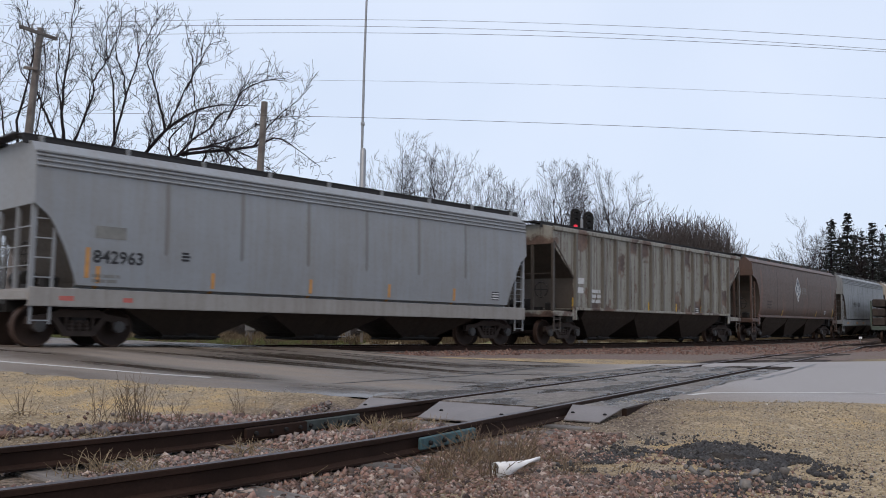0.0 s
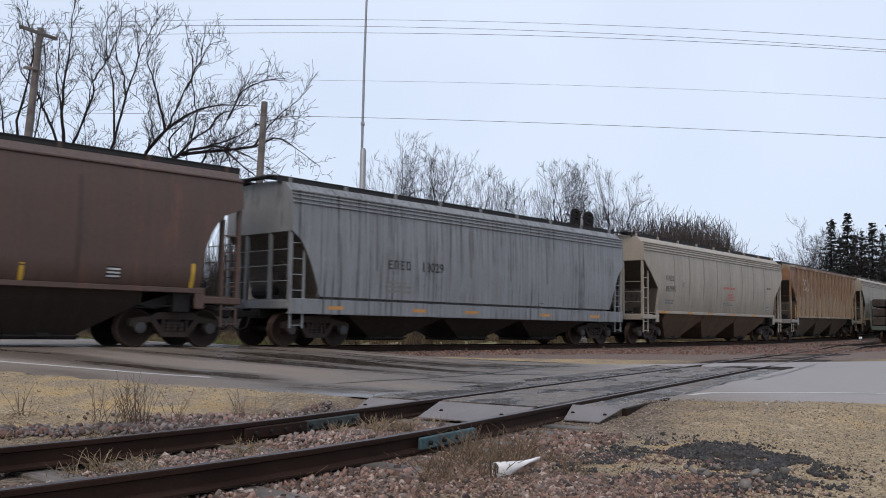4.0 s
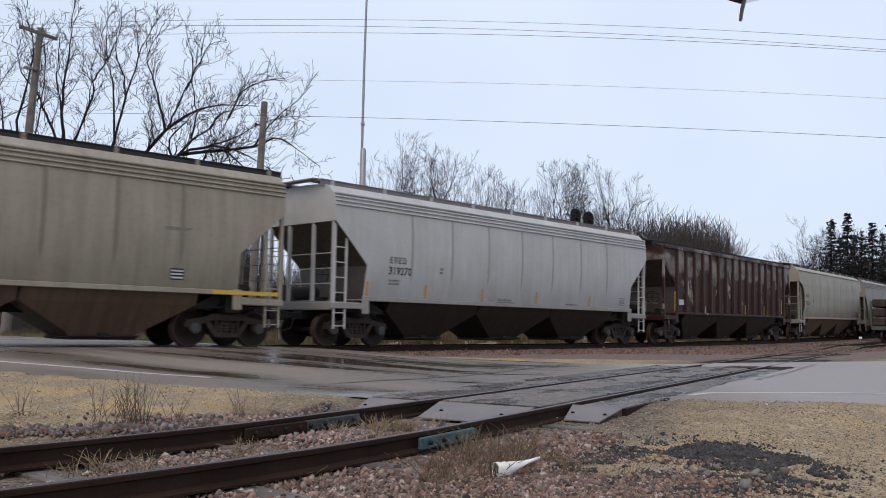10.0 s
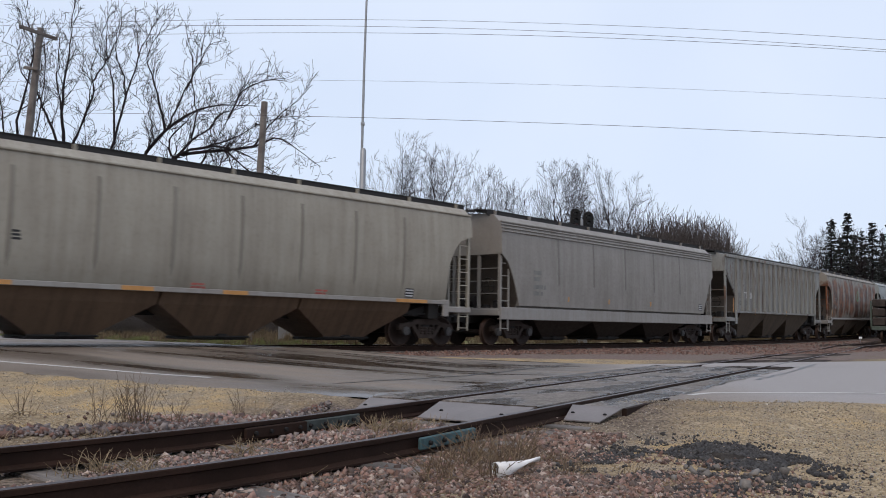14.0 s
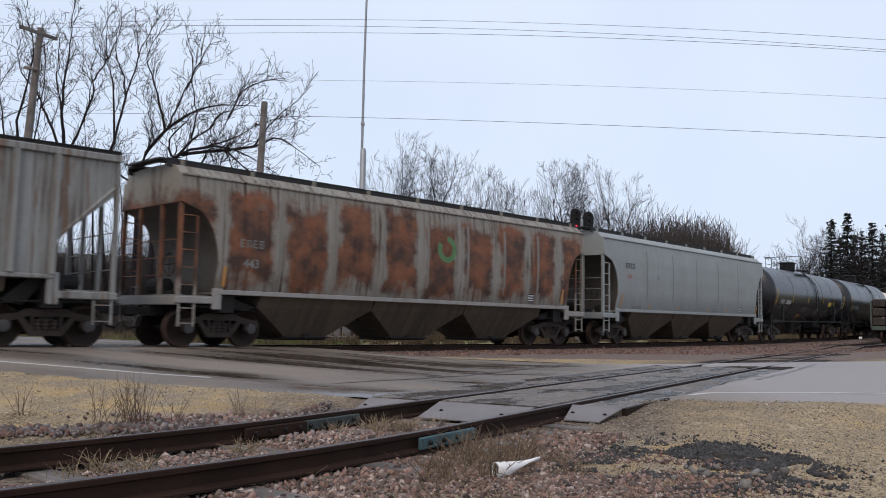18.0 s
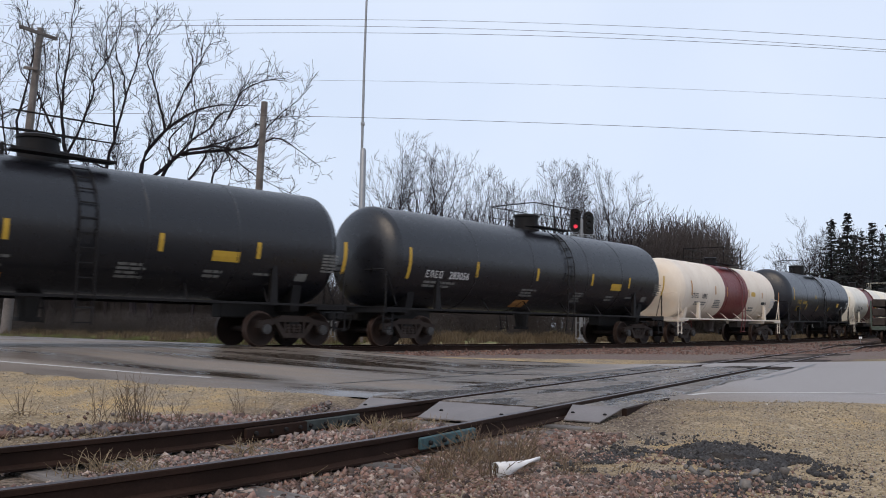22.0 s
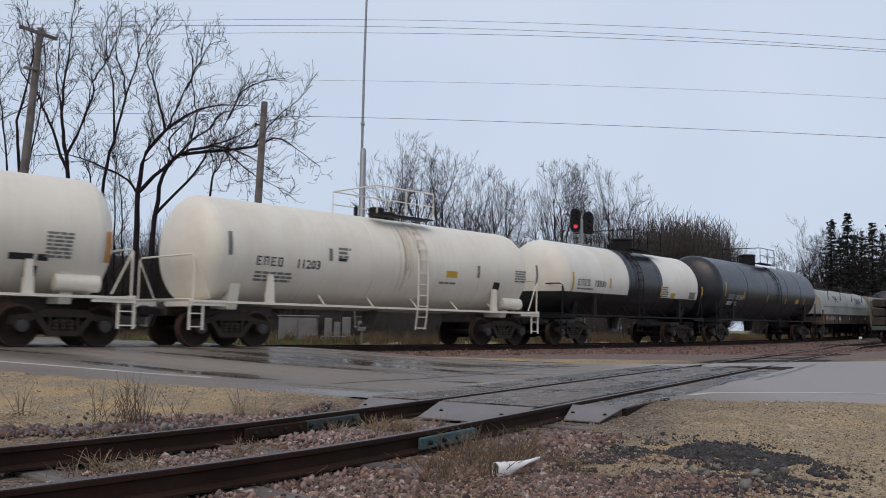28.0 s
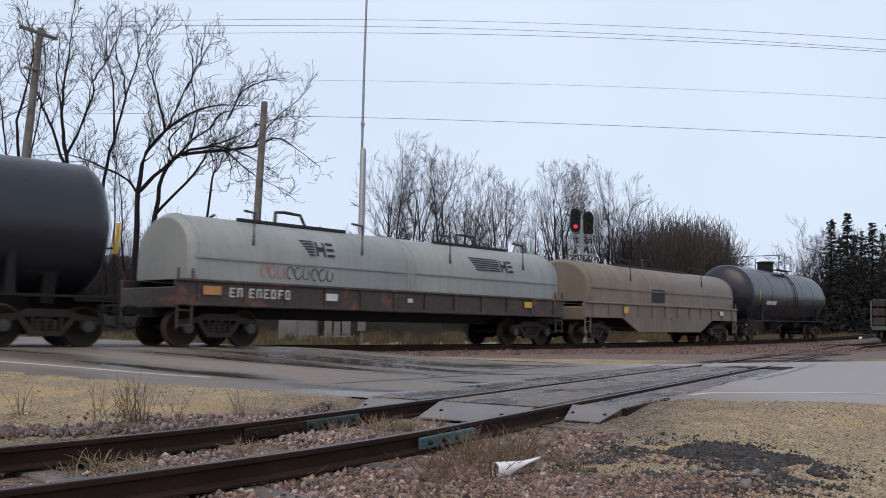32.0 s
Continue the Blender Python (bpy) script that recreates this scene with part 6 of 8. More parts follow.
        o["shell"] = shell_rings(o["pitch"], o["cuts"], o["mats"], o.get("inset", 0.25))
        cars.append(tank(o))
    cars.append(coil(dict(label="coil car with two pale grey rounded hoods and sprayed paint", pitch=gaps[22], top=3.35, frame=FRAMED, hood=HOODG, logos=((0.24, 0.45), (0.681, 1.45)), spray=True, marks=[(0.093, 1.24, 0.24, 2, W), (0.130, 1.24, 0.24, 6, W)], blocks=[(0.045, 1.28, 1.5, 0.5, O), (0.29, 1.25, 1.45, 0.4, W), (0.49, 1.3, 1.42, 0.2, W), (0.85, 1.3, 1.5, 0.4, Y)])))
    cars.append(coil(dict(label="dusty brown coil car with one long rounded hood", pitch=gaps[23], top=3.3, frame=FRAMEB, hood=HOODB, deep=True, single=True, blocks=[(0.2, 1.25, 1.5, 0.4, Y), (0.38, 1.75, 2.3, 1.2, M_INK), (0.85, 1.3, 1.5, 0.4, W)])))
    last = dict(label="black tank car with faded white stencils, last of the train", R=1.5, c=2.55, mats=[TGREY], cuts=[], dome=-0.2, pitch=gaps[24], texts=[(0.2, 2.2, 1.8, 1, 0.2, W)], stripes=[(0.12, 2.2, 2.8, Y), (0.95, 2.2, 2.8, Y)], platform=True)
    last["shell"] = shell_rings(gaps[24], [], [TGREY])
    cars.append(tank(last))
    return cars


CARS = build_train()

# ---- trees, brush and far things ----


def perp(d):
    a = Vector((0, 0, 1)) if abs(d.z) < 0.9 else Vector((1, 0, 0))
    return d.cross(a).normalized()


def branchy(seed, height, spread=0.55, stems=1, levels=3, lift=0.25, crook=0.16, kids=(7, 6, 5, 4), girth=0.018, bare=0.28, lean=(0, 0), thin=0.007, fan=0.5):
    """Polylines of a leafless tree: (points, radii, level)."""
    rnd = random.Random(seed)
    out = []

    def grow(p, d, length, r, level):
        n = (9, 7, 5, 3, 3)[level]
        pts, rad = [p.copy()], [r]
        q, v = p.copy(), d.copy()
        bend = Vector((rnd.uniform(-1, 1), rnd.uniform(-1, 1), rnd.uniform(-0.4, 0.4))) * crook * 0.6
        for i in range(n):
            v = (v + bend + Vector((rnd.uniform(-1, 1), rnd.uniform(-1, 1), rnd.uniform(-0.8, 0.9))) * crook + Vector((0, 0, lift * 0.3))).normalized()
            if rnd.random() < 0.3:
                bend = -bend
            q = q + v * (length / n)
            pts.append(q.copy())
            rad.append(max(thin, r * (1 - 0.82 * (i + 1) / n)))
        out.append((pts, rad, level))
        if level >= levels:
            return
        count = kids[min(level, len(kids) - 1)]
        low = bare if level == 0 else 0.22
        for k in range(count):
            f = min(0.97, low + (1.0 - low) * (k + rnd.random()) / count)
            i = min(int(f * n), n - 1)
            u = f * n - i
            base = pts[i].lerp(pts[i + 1], u)
            ax = (pts[i + 1] - pts[i]).normalized()
            side = Matrix.Rotation(rnd.uniform(0, 6.283), 3, ax) @ perp(ax)
            ang = rnd.uniform(0.55, 1.15) * spread
            nd = (ax * math.cos(ang) + side * math.sin(ang)).normalized()
            if nd.z < -0.1:
                nd.z *= -0.3
            nl = length * rnd.uniform(0.4, 0.7) * (1.1 - 0.5 * f)
            rr = (rad[i] * (1 - u) + rad[i + 1] * u) * rnd.uniform(0.5, 0.75)
            grow(base, nd, nl, max(thin, rr), level + 1)

    for s in range(stems):
        a = rnd.uniform(0, 6.283) if stems == 1 else 6.283 * (s + rnd.uniform(-0.25, 0.25)) / stems
        tilt = rnd.uniform(0, 0.08) if stems == 1 else rnd.uniform(0.35, 1.0) * fan
        d = Vector((math.cos(a) * tilt + lean[0], math.sin(a) * tilt + lean[1], 1)).normalized()
        grow(Vector((0.25 * math.cos(a) * (stems > 1), 0.25 * math.sin(a) * (stems > 1), -0.3)), d, height * rnd.uniform(0.85, 1.0) * (0.9 + 0.15 * tilt), height * girth / (1 + 0.2 * (stems - 1)), 0)
    return out


def tree_meshes(name, lines, wood, twig, split=2, thick=1.0):
    lo, hi = Mb(), Mb()
    for pts, rad, level in lines:
        mb = lo if level < split else hi
        mb.tube(pts, [r * thick for r in rad], 7 if level == 0 else 5 if level == 1 else 3, caps=False)
    tall = max(v[2] for v in lo.v + hi.v)
    return lo.mesh("trunk", wood, True), hi.mesh("crown", twig), tall


def stand(meshes, x, y, turn, height, label, group="bare trees beyond the track", z=None, wide=1.0):
    size = height / meshes[2]
    t = tagged(empty("tree", Matrix.Translation((x, y, land(x, y) if z is None else z)) @ Matrix.Rotation(turn, 4, "Z") @ Matrix.Diagonal((size * wide, size * wide, size, 1))), label, "tree", group)
    part("trunk", meshes[0], None, t)
    part("crown", meshes[1], None, t)
    return t


def at_azimuth(px, depth):
    """Plan position on the line of sight px of the picture's width, for laying out far things."""
    return (px - 784) / 1544 * depth, depth


def limbed(seed, limbs):
    """Lines of a leafless tree on main limbs (thickness, then sideways and height along the limb), with branches and twigs grown on them."""
    rnd = random.Random(seed)
    out, mains = [], []

    def grow(p, d, length, r, level):
        n = (0, 6, 5, 3)[level]
        pts, rad = [p.copy()], [r]
        q, v = p.copy(), d.copy()
        for i in range(n):
            v = (v + Vector((rnd.uniform(-1, 1), rnd.uniform(-1, 1), rnd.uniform(-0.8, 1.0))) * 0.2 + Vector((0, 0, 0.05))).normalized()
            q = q + v * (length / n)
            pts.append(q.copy())
            rad.append(max(0.0105, r * (1 - 0.8 * (i + 1) / n)))
        out.append((pts, rad, level))
        if level < 3:
            sprout(pts, rad, length, level, 0.2)

    def sprout(pts, rad, length, level, low):
        per = (0.38, 0.28, 0.22)[level]
        count = max(2, int(length * (1 - low) / per))
        n = len(pts) - 1
        for k in range(count):
            f = min(0.985, low + (1 - low) * (k + rnd.random()) / count)
            i = min(int(f * n), n - 1)
            u = f * n - i
            base = pts[i].lerp(pts[i + 1], u)
            ax = (pts[i + 1] - pts[i]).normalized()
            side = Matrix.Rotation(rnd.uniform(0, 6.283), 3, ax) @ perp(ax)
            ang = rnd.uniform(0.5, 1.15)
            nd = ax * math.cos(ang) + side * math.sin(ang) + Vector((0, 0, 0.15))
            reach = (rnd.uniform(0.8, 2.2) * (1.2 - 0.8 * f), rnd.uniform(0.5, 1.2), rnd.uniform(0.2, 0.5))[level]
            r = (rad[i] * (1 - u) + rad[i + 1] * u) * rnd.uniform(0.3, 0.55)
            grow(base, nd.normalized(), reach, min(max(0.0105, r), (0.055, 0.025, 0.0125)[level]), level + 1)

    for thick, way in limbs:
        ctrl = [Vector((x + rnd.uniform(-0.12, 0.12), 0, z)) for x, z in way]
        ctrl[0].x = way[0][0]
        root = None
        if way[0][1] > 0:
            root = min((q for p in mains for q in p), key=lambda q: (q.x - ctrl[0].x) ** 2 + (q.z - ctrl[0].z) ** 2)
            thick *= 0.75
        dy = rnd.uniform(-2.2, 2.2)
        for i, c in enumerate(ctrl):
            c.y = dy * (i / len(ctrl)) ** 1.5 * min(1.0, c.z / 12) + (root.y if root else 0)
        if root:
            ctrl[0] = root.copy()
        pts, rad, total = [], [], 0.0
        for i in range(len(ctrl) - 1):
            a, b = ctrl[max(0, i - 1)], ctrl[i]
            c, d = ctrl[i + 1], ctrl[min(len(ctrl) - 1, i + 2)]
            for j in range(5):
                u = j / 5
                q = 0.5 * (2 * b + (c - a) * u + (2 * a - 5 * b + 4 * c - d) * u * u + (3 * b - a - 3 * c + d) * u ** 3)
                pts.append(q + Vector((rnd.uniform(-1, 1), rnd.uniform(-1, 1), 0)) * 0.07)
        pts.append(ctrl[-1])
        n = len(pts) - 1
        rad = [max(0.018, 0.88 * thick * (1.15 - 1.08 * (i / n) ** 0.8)) for i in range(n + 1)]
        length = sum((b - a).length for a, b in zip(pts, pts[1:]))
        pts[0].z -= 0.3 if way[0][1] == 0 else 0
        out.append((pts, rad, 0))
        mains.append(pts)
        low = max(0.15, 1 - 9.5 / length) if way[0][1] < 8 else 0.15
        sprout(pts, rad, length, 0, low)
    return out


def make_trees():
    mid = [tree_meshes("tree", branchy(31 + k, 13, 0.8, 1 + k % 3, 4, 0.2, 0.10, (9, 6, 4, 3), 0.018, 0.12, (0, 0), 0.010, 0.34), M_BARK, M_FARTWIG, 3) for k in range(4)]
    near = "tall bare dark-barked tree with crooked spreading limbs"

    # main limbs are placed and bent to fit the camera's view
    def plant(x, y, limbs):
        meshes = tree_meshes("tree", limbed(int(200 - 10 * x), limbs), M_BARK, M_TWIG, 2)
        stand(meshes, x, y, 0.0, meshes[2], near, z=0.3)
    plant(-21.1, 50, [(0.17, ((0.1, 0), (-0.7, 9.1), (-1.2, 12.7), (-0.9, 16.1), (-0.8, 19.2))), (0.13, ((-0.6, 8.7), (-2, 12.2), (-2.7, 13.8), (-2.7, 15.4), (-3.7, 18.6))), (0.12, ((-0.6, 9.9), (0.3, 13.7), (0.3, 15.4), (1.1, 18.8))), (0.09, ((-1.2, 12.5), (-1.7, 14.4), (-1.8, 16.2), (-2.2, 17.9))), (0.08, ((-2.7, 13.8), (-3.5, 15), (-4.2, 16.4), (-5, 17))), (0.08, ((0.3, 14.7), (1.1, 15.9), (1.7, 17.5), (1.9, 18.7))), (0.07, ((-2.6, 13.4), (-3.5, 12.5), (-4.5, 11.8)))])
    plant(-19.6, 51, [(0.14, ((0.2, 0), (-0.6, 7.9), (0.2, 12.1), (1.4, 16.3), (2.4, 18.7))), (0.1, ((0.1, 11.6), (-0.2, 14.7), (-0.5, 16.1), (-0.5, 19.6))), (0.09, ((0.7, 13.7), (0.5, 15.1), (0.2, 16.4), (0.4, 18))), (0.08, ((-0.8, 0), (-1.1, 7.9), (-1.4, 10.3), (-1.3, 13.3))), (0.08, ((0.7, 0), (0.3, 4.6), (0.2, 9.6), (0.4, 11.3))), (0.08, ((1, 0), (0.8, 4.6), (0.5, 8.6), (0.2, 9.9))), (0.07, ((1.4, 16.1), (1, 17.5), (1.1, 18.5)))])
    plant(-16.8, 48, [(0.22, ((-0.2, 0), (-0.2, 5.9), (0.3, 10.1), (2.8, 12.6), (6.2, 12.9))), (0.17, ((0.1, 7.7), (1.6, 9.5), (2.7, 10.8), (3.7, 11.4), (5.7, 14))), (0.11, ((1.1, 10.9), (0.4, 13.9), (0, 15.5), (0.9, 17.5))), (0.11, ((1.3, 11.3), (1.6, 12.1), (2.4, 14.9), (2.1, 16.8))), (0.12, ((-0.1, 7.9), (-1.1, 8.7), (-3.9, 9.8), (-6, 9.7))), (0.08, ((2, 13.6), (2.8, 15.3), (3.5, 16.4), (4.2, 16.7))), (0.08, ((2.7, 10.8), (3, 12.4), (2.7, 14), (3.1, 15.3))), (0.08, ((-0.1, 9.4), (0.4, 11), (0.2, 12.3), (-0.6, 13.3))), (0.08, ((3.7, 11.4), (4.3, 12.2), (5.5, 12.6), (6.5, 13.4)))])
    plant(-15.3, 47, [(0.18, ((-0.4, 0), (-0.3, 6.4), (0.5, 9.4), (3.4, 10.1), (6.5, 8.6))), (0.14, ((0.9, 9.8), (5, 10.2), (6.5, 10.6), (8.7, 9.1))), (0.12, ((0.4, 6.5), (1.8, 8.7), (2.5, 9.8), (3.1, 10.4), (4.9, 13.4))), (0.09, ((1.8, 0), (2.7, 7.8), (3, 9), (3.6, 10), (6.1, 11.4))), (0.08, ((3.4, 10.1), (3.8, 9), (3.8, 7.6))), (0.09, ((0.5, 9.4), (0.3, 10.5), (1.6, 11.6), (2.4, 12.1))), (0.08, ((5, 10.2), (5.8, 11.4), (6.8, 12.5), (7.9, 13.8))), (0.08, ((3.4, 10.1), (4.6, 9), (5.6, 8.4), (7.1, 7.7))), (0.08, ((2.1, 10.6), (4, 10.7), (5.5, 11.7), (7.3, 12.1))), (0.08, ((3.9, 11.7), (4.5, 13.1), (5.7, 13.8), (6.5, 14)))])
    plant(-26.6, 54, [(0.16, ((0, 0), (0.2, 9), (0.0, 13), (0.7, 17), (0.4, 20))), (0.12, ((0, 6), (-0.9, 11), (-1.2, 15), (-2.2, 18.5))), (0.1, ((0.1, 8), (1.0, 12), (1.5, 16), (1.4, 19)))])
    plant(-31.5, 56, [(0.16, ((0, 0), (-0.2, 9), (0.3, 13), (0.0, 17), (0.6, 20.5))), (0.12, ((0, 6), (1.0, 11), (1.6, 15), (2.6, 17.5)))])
    far = "slender bare tree with fine grey twigs"
    rnd = random.Random(3)
    for px, top in ((686, 230), (692, 254), (726, 278), (752, 272), (784, 252), (800, 272), (826, 275), (842, 290), (868, 288), (884, 300), (905, 322), (944, 372), (966, 298), (988, 280), (1006, 284), (1028, 300), (1056, 284), (1076, 274), (1108, 290), (1120, 318)):
        depth = rnd.uniform(72, 84)
        x, y = at_azimuth(px, depth)
        h = (563 + px * 0.0172 - top) / 1544 * depth + 0.9
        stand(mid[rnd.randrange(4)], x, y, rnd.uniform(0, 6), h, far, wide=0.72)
    for px, top in ((1402, 445), (1446, 378), (1440, 400), (1462, 410), (1422, 440), (1484, 412), (1493, 402), (1518, 398), (1530, 408), (1545, 402), (1566, 405)):
        x, y = at_azimuth(px, 118)
        stand(mid[rnd.randrange(4)], x, y, rnd.uniform(0, 6), (588 - top) / 1544 * 118 + 0.9, far)


def joined(name, shapes, places, material, label, category):
    """Many small pieces in one mesh: shapes are (verts array, faces list), places are (shape, 4x4 matrix)."""
    vs, fs, k = [], [], 0
    cache = [np.c_[np.array(v, dtype=float), np.ones(len(v))] for v, f in shapes]
    loops, starts, counts = [], [], []
    for i, m in places:
        vs.append((cache[i] @ np.array(m).T)[:, :3])
        for f in shapes[i][1]:
            starts.append(len(loops))
            counts.append(len(f))
            loops.extend([q + k for q in f])
        k += len(cache[i])
    me = bpy.data.meshes.new(name)
    co = np.concatenate(vs).astype(np.float32)
    me.vertices.add(len(co))
    me.vertices.foreach_set("co", co.ravel())
    me.loops.add(len(loops))
    me.loops.foreach_set("vertex_index", np.array(loops, dtype=np.int32))
    me.polygons.add(len(starts))
    me.polygons.foreach_set("loop_start", np.array(starts, dtype=np.int32))
    me.update(calc_edges=True)
    me.validate()
    me.materials.append(material)
    return tagged(new(name, me), label, category, kind="stuff")


def spin(x, y, z, rnd, sx, sy=None, sz=None, tilt=0.0):
    return Matrix.Translation((x, y, z)) @ Euler((rnd.uniform(-tilt, tilt), rnd.uniform(-tilt, tilt), rnd.uniform(0, 6.283))).to_matrix().to_4x4() @ Matrix.Diagonal((sx, sy or sx, sz or sx, 1))


def shrub_shapes(seed, count, levels=3):
    out = []
    for k in range(count):
        rnd = random.Random(seed + k)
        mb = Mb()
        for s in range(9):
            for pts, rad, level in branchy(seed * 7 + k * 31 + s, rnd.uniform(2.0, 3.0), 0.75, 1, 2, 0.2, 0.17, (8, 6), 0.007, 0.1, (rnd.uniform(-0.6, 0.6), rnd.uniform(-0.6, 0.6)), 0.005):
                off = Vector((rnd.uniform(-0.1, 0.1), rnd.uniform(-0.1, 0.1), 0))
                mb.tube([p + off for p in pts], rad, 3, caps=False)
        out.append((mb.v, mb.f))
    return out


def make_brush():
    rnd = random.Random(8)
    shapes = shrub_shapes(40, 4)
    places, more = [], []
    # the dense thicket right of the signal
    for _ in range(270):
        px = rnd.uniform(1148, 1266)
        u = (px - 1148) / 118
        top = 378 + 18 * abs(u - 0.35) + 70 * max(0, u - 0.72) / 0.28 + rnd.uniform(0, 110)
        depth = rnd.uniform(88, 104)
        x, y = at_azimuth(px, depth)
        h = ((563 + px * 0.0172 - top) / 1544 * depth + 0.8) / 2.62
        places.append((rnd.randrange(4), spin(x, y, 0.25, rnd, h * 0.8, h * 0.8, h)))
    for _ in range(170):
        px = rnd.uniform(-120, 640)
        depth = rnd.uniform(50, 62)
        x, y = at_azimuth(px, depth)
        h = rnd.uniform(0.8, 2.0)
        more.append((rnd.randrange(4), spin(x, y, 0.25, rnd, h * 0.7, h * 0.7, h)))
    for _ in range(75):
        px = rnd.uniform(40, 450)
        depth = rnd.uniform(48, 60)
        x, y = at_azimuth(px, depth)
        h = rnd.uniform(1.7, 2.9)
        more.append((rnd.randrange(4), spin(x, y, 0.25, rnd, h * 0.4, h * 0.4, h)))
    joined("undergrowth", shapes, more, M_BRUSH, "thin brown leafless undergrowth below the trees", "shrubs")
    joined("thicket", shapes, places, M_THICKET, "dense brown leafless thicket of shrubs", "shrubs")
    places = []
    # scrub behind the main track, low in the open and higher among the trees
    for _ in range(150):
        px = rnd.uniform(-120, 1120)
        depth = rnd.uniform(50, 78)
        h = rnd.uniform(0.5, 1.0) if px < 620 else rnd.uniform(0.5, 1.55)
        x, y = at_azimuth(px, depth)
        places.append((rnd.randrange(4), spin(x, y, 0.25, rnd, h * 1.1, h * 1.1, h)))
    for _ in range(170):
        px = rnd.uniform(-160, 760)
        depth = rnd.uniform(38, 50)
        h = rnd.uniform(0.3, 0.62)
        x, y = at_azimuth(px, depth)
        places.append((rnd.randrange(4), spin(x, y, 0.2, rnd, h * 1.5, h * 1.5, h)))
    joined("scrub", shapes, places, M_BRUSH, "low tangled brown scrub behind the railway", "shrubs")
    places = []
    for _ in range(190):
        px = rnd.uniform(1330, 1640)
        depth = rnd.uniform(125, 150)
        x, y = at_azimuth(px, depth)
        h = rnd.uniform(1.6, 3.4) * (0.6 if px < 1400 else 1.0 if px < 1440 else 1.35)
        places.append((rnd.randrange(4), spin(x, y, 0.25, rnd, h, h, h)))
    for _ in range(90):
        a = rnd.uniform(-0.75, 0.75)
        d = rnd.uniform(170, 260)
        h = rnd.uniform(2.2, 4.2)
        places.append((rnd.randrange(4), spin(d * math.sin(a), d * math.cos(a), 0.25, rnd, h * 1.8, h * 1.8, h)))
    joined("far_woods", shapes, places, M_BRUSH, "distant dark leafless woods", "woods")


def conifer_mesh(seed, height):
    """A ragged spruce: uneven whorls of boughs, each hung with small sprays of needles."""
    rnd = random.Random(seed)
    wood, leaf = Mb(), Mb()
    wood.tube([(0, 0, -0.3), (0.12, 0, height * 0.5), (0, 0.06, height)], [height * 0.016, height * 0.01, 0.02], 6)
    z = height * 0.06
    while z < height * 0.985:
        f = z / height
        reach = height * 0.15 * (1 - f) ** 0.75 * rnd.choice((0.55, 0.8, 0.95, 1.1, 1.25)) + 0.18
        lean = rnd.uniform(0, 6.283)
        for k in range(rnd.randint(4, 7)):
            a = rnd.uniform(0, 6.283)
            r = reach * rnd.uniform(0.55, 1.1) * (1 + 0.3 * math.cos(a - lean))
            base = Vector((0, 0, z + rnd.uniform(-0.15, 0.15)))
            tip = base + Vector((r * math.cos(a), r * math.sin(a), r * (rnd.uniform(-0.35, 0.15) + 0.5 * max(0, f - 0.6))))
            wood.tube([tuple(base), tuple(tip)], [0.03, 0.01], 3, caps=False)
            for j in range(9):
                q = base.lerp(tip, 0.12 + 0.1 * j)
                for _ in range(2):
                    w = rnd.uniform(0.12, 0.34) * (0.6 + 0.5 * (1 - f))
                    u = Vector((rnd.gauss(0, 1), rnd.gauss(0, 1), rnd.gauss(-0.4, 0.5))).normalized() * w
                    v = Vector((math.cos(a), math.sin(a), rnd.uniform(-0.6, 0.1))) * w
                    leaf.add([tuple(q - u * 0.4), tuple(q + u), tuple(q + u * 0.5 + v), tuple(q + v * 0.8 - u * 0.3)], [(0, 1, 2), (0, 2, 3)])
        z += height * rnd.uniform(0.010, 0.026)
    return wood.mesh("trunk", M_BARK), leaf.mesh("crown", M_NEEDLE)


def make_conifers():
    kinds = [conifer_mesh(61 + k, 15) for k in range(4)]
    for px, top, depth, k in ((1474, 386, 110, 0), (1504, 374, 106, 1), (1528, 404, 118, 2), (1548, 390, 108, 3), (1580, 380, 112, 0), (1490, 420, 125, 3), (1566, 410, 122, 1), (1516, 416, 128, 0)):
        x, y = at_azimuth(px, depth)
        t = tagged(empty("conifer", Matrix.Translation((x, y, 0.25)) @ Matrix.Rotation(px, 4, "Z") @ Matrix.Scale(((589 - top) / 1544 * depth + 0.8) / 15, 4)), "dark green narrow conifer", "tree", "conifers")
        part("trunk", kinds[k][0], None, t)
        part("crown", kinds[k][1], None, t)


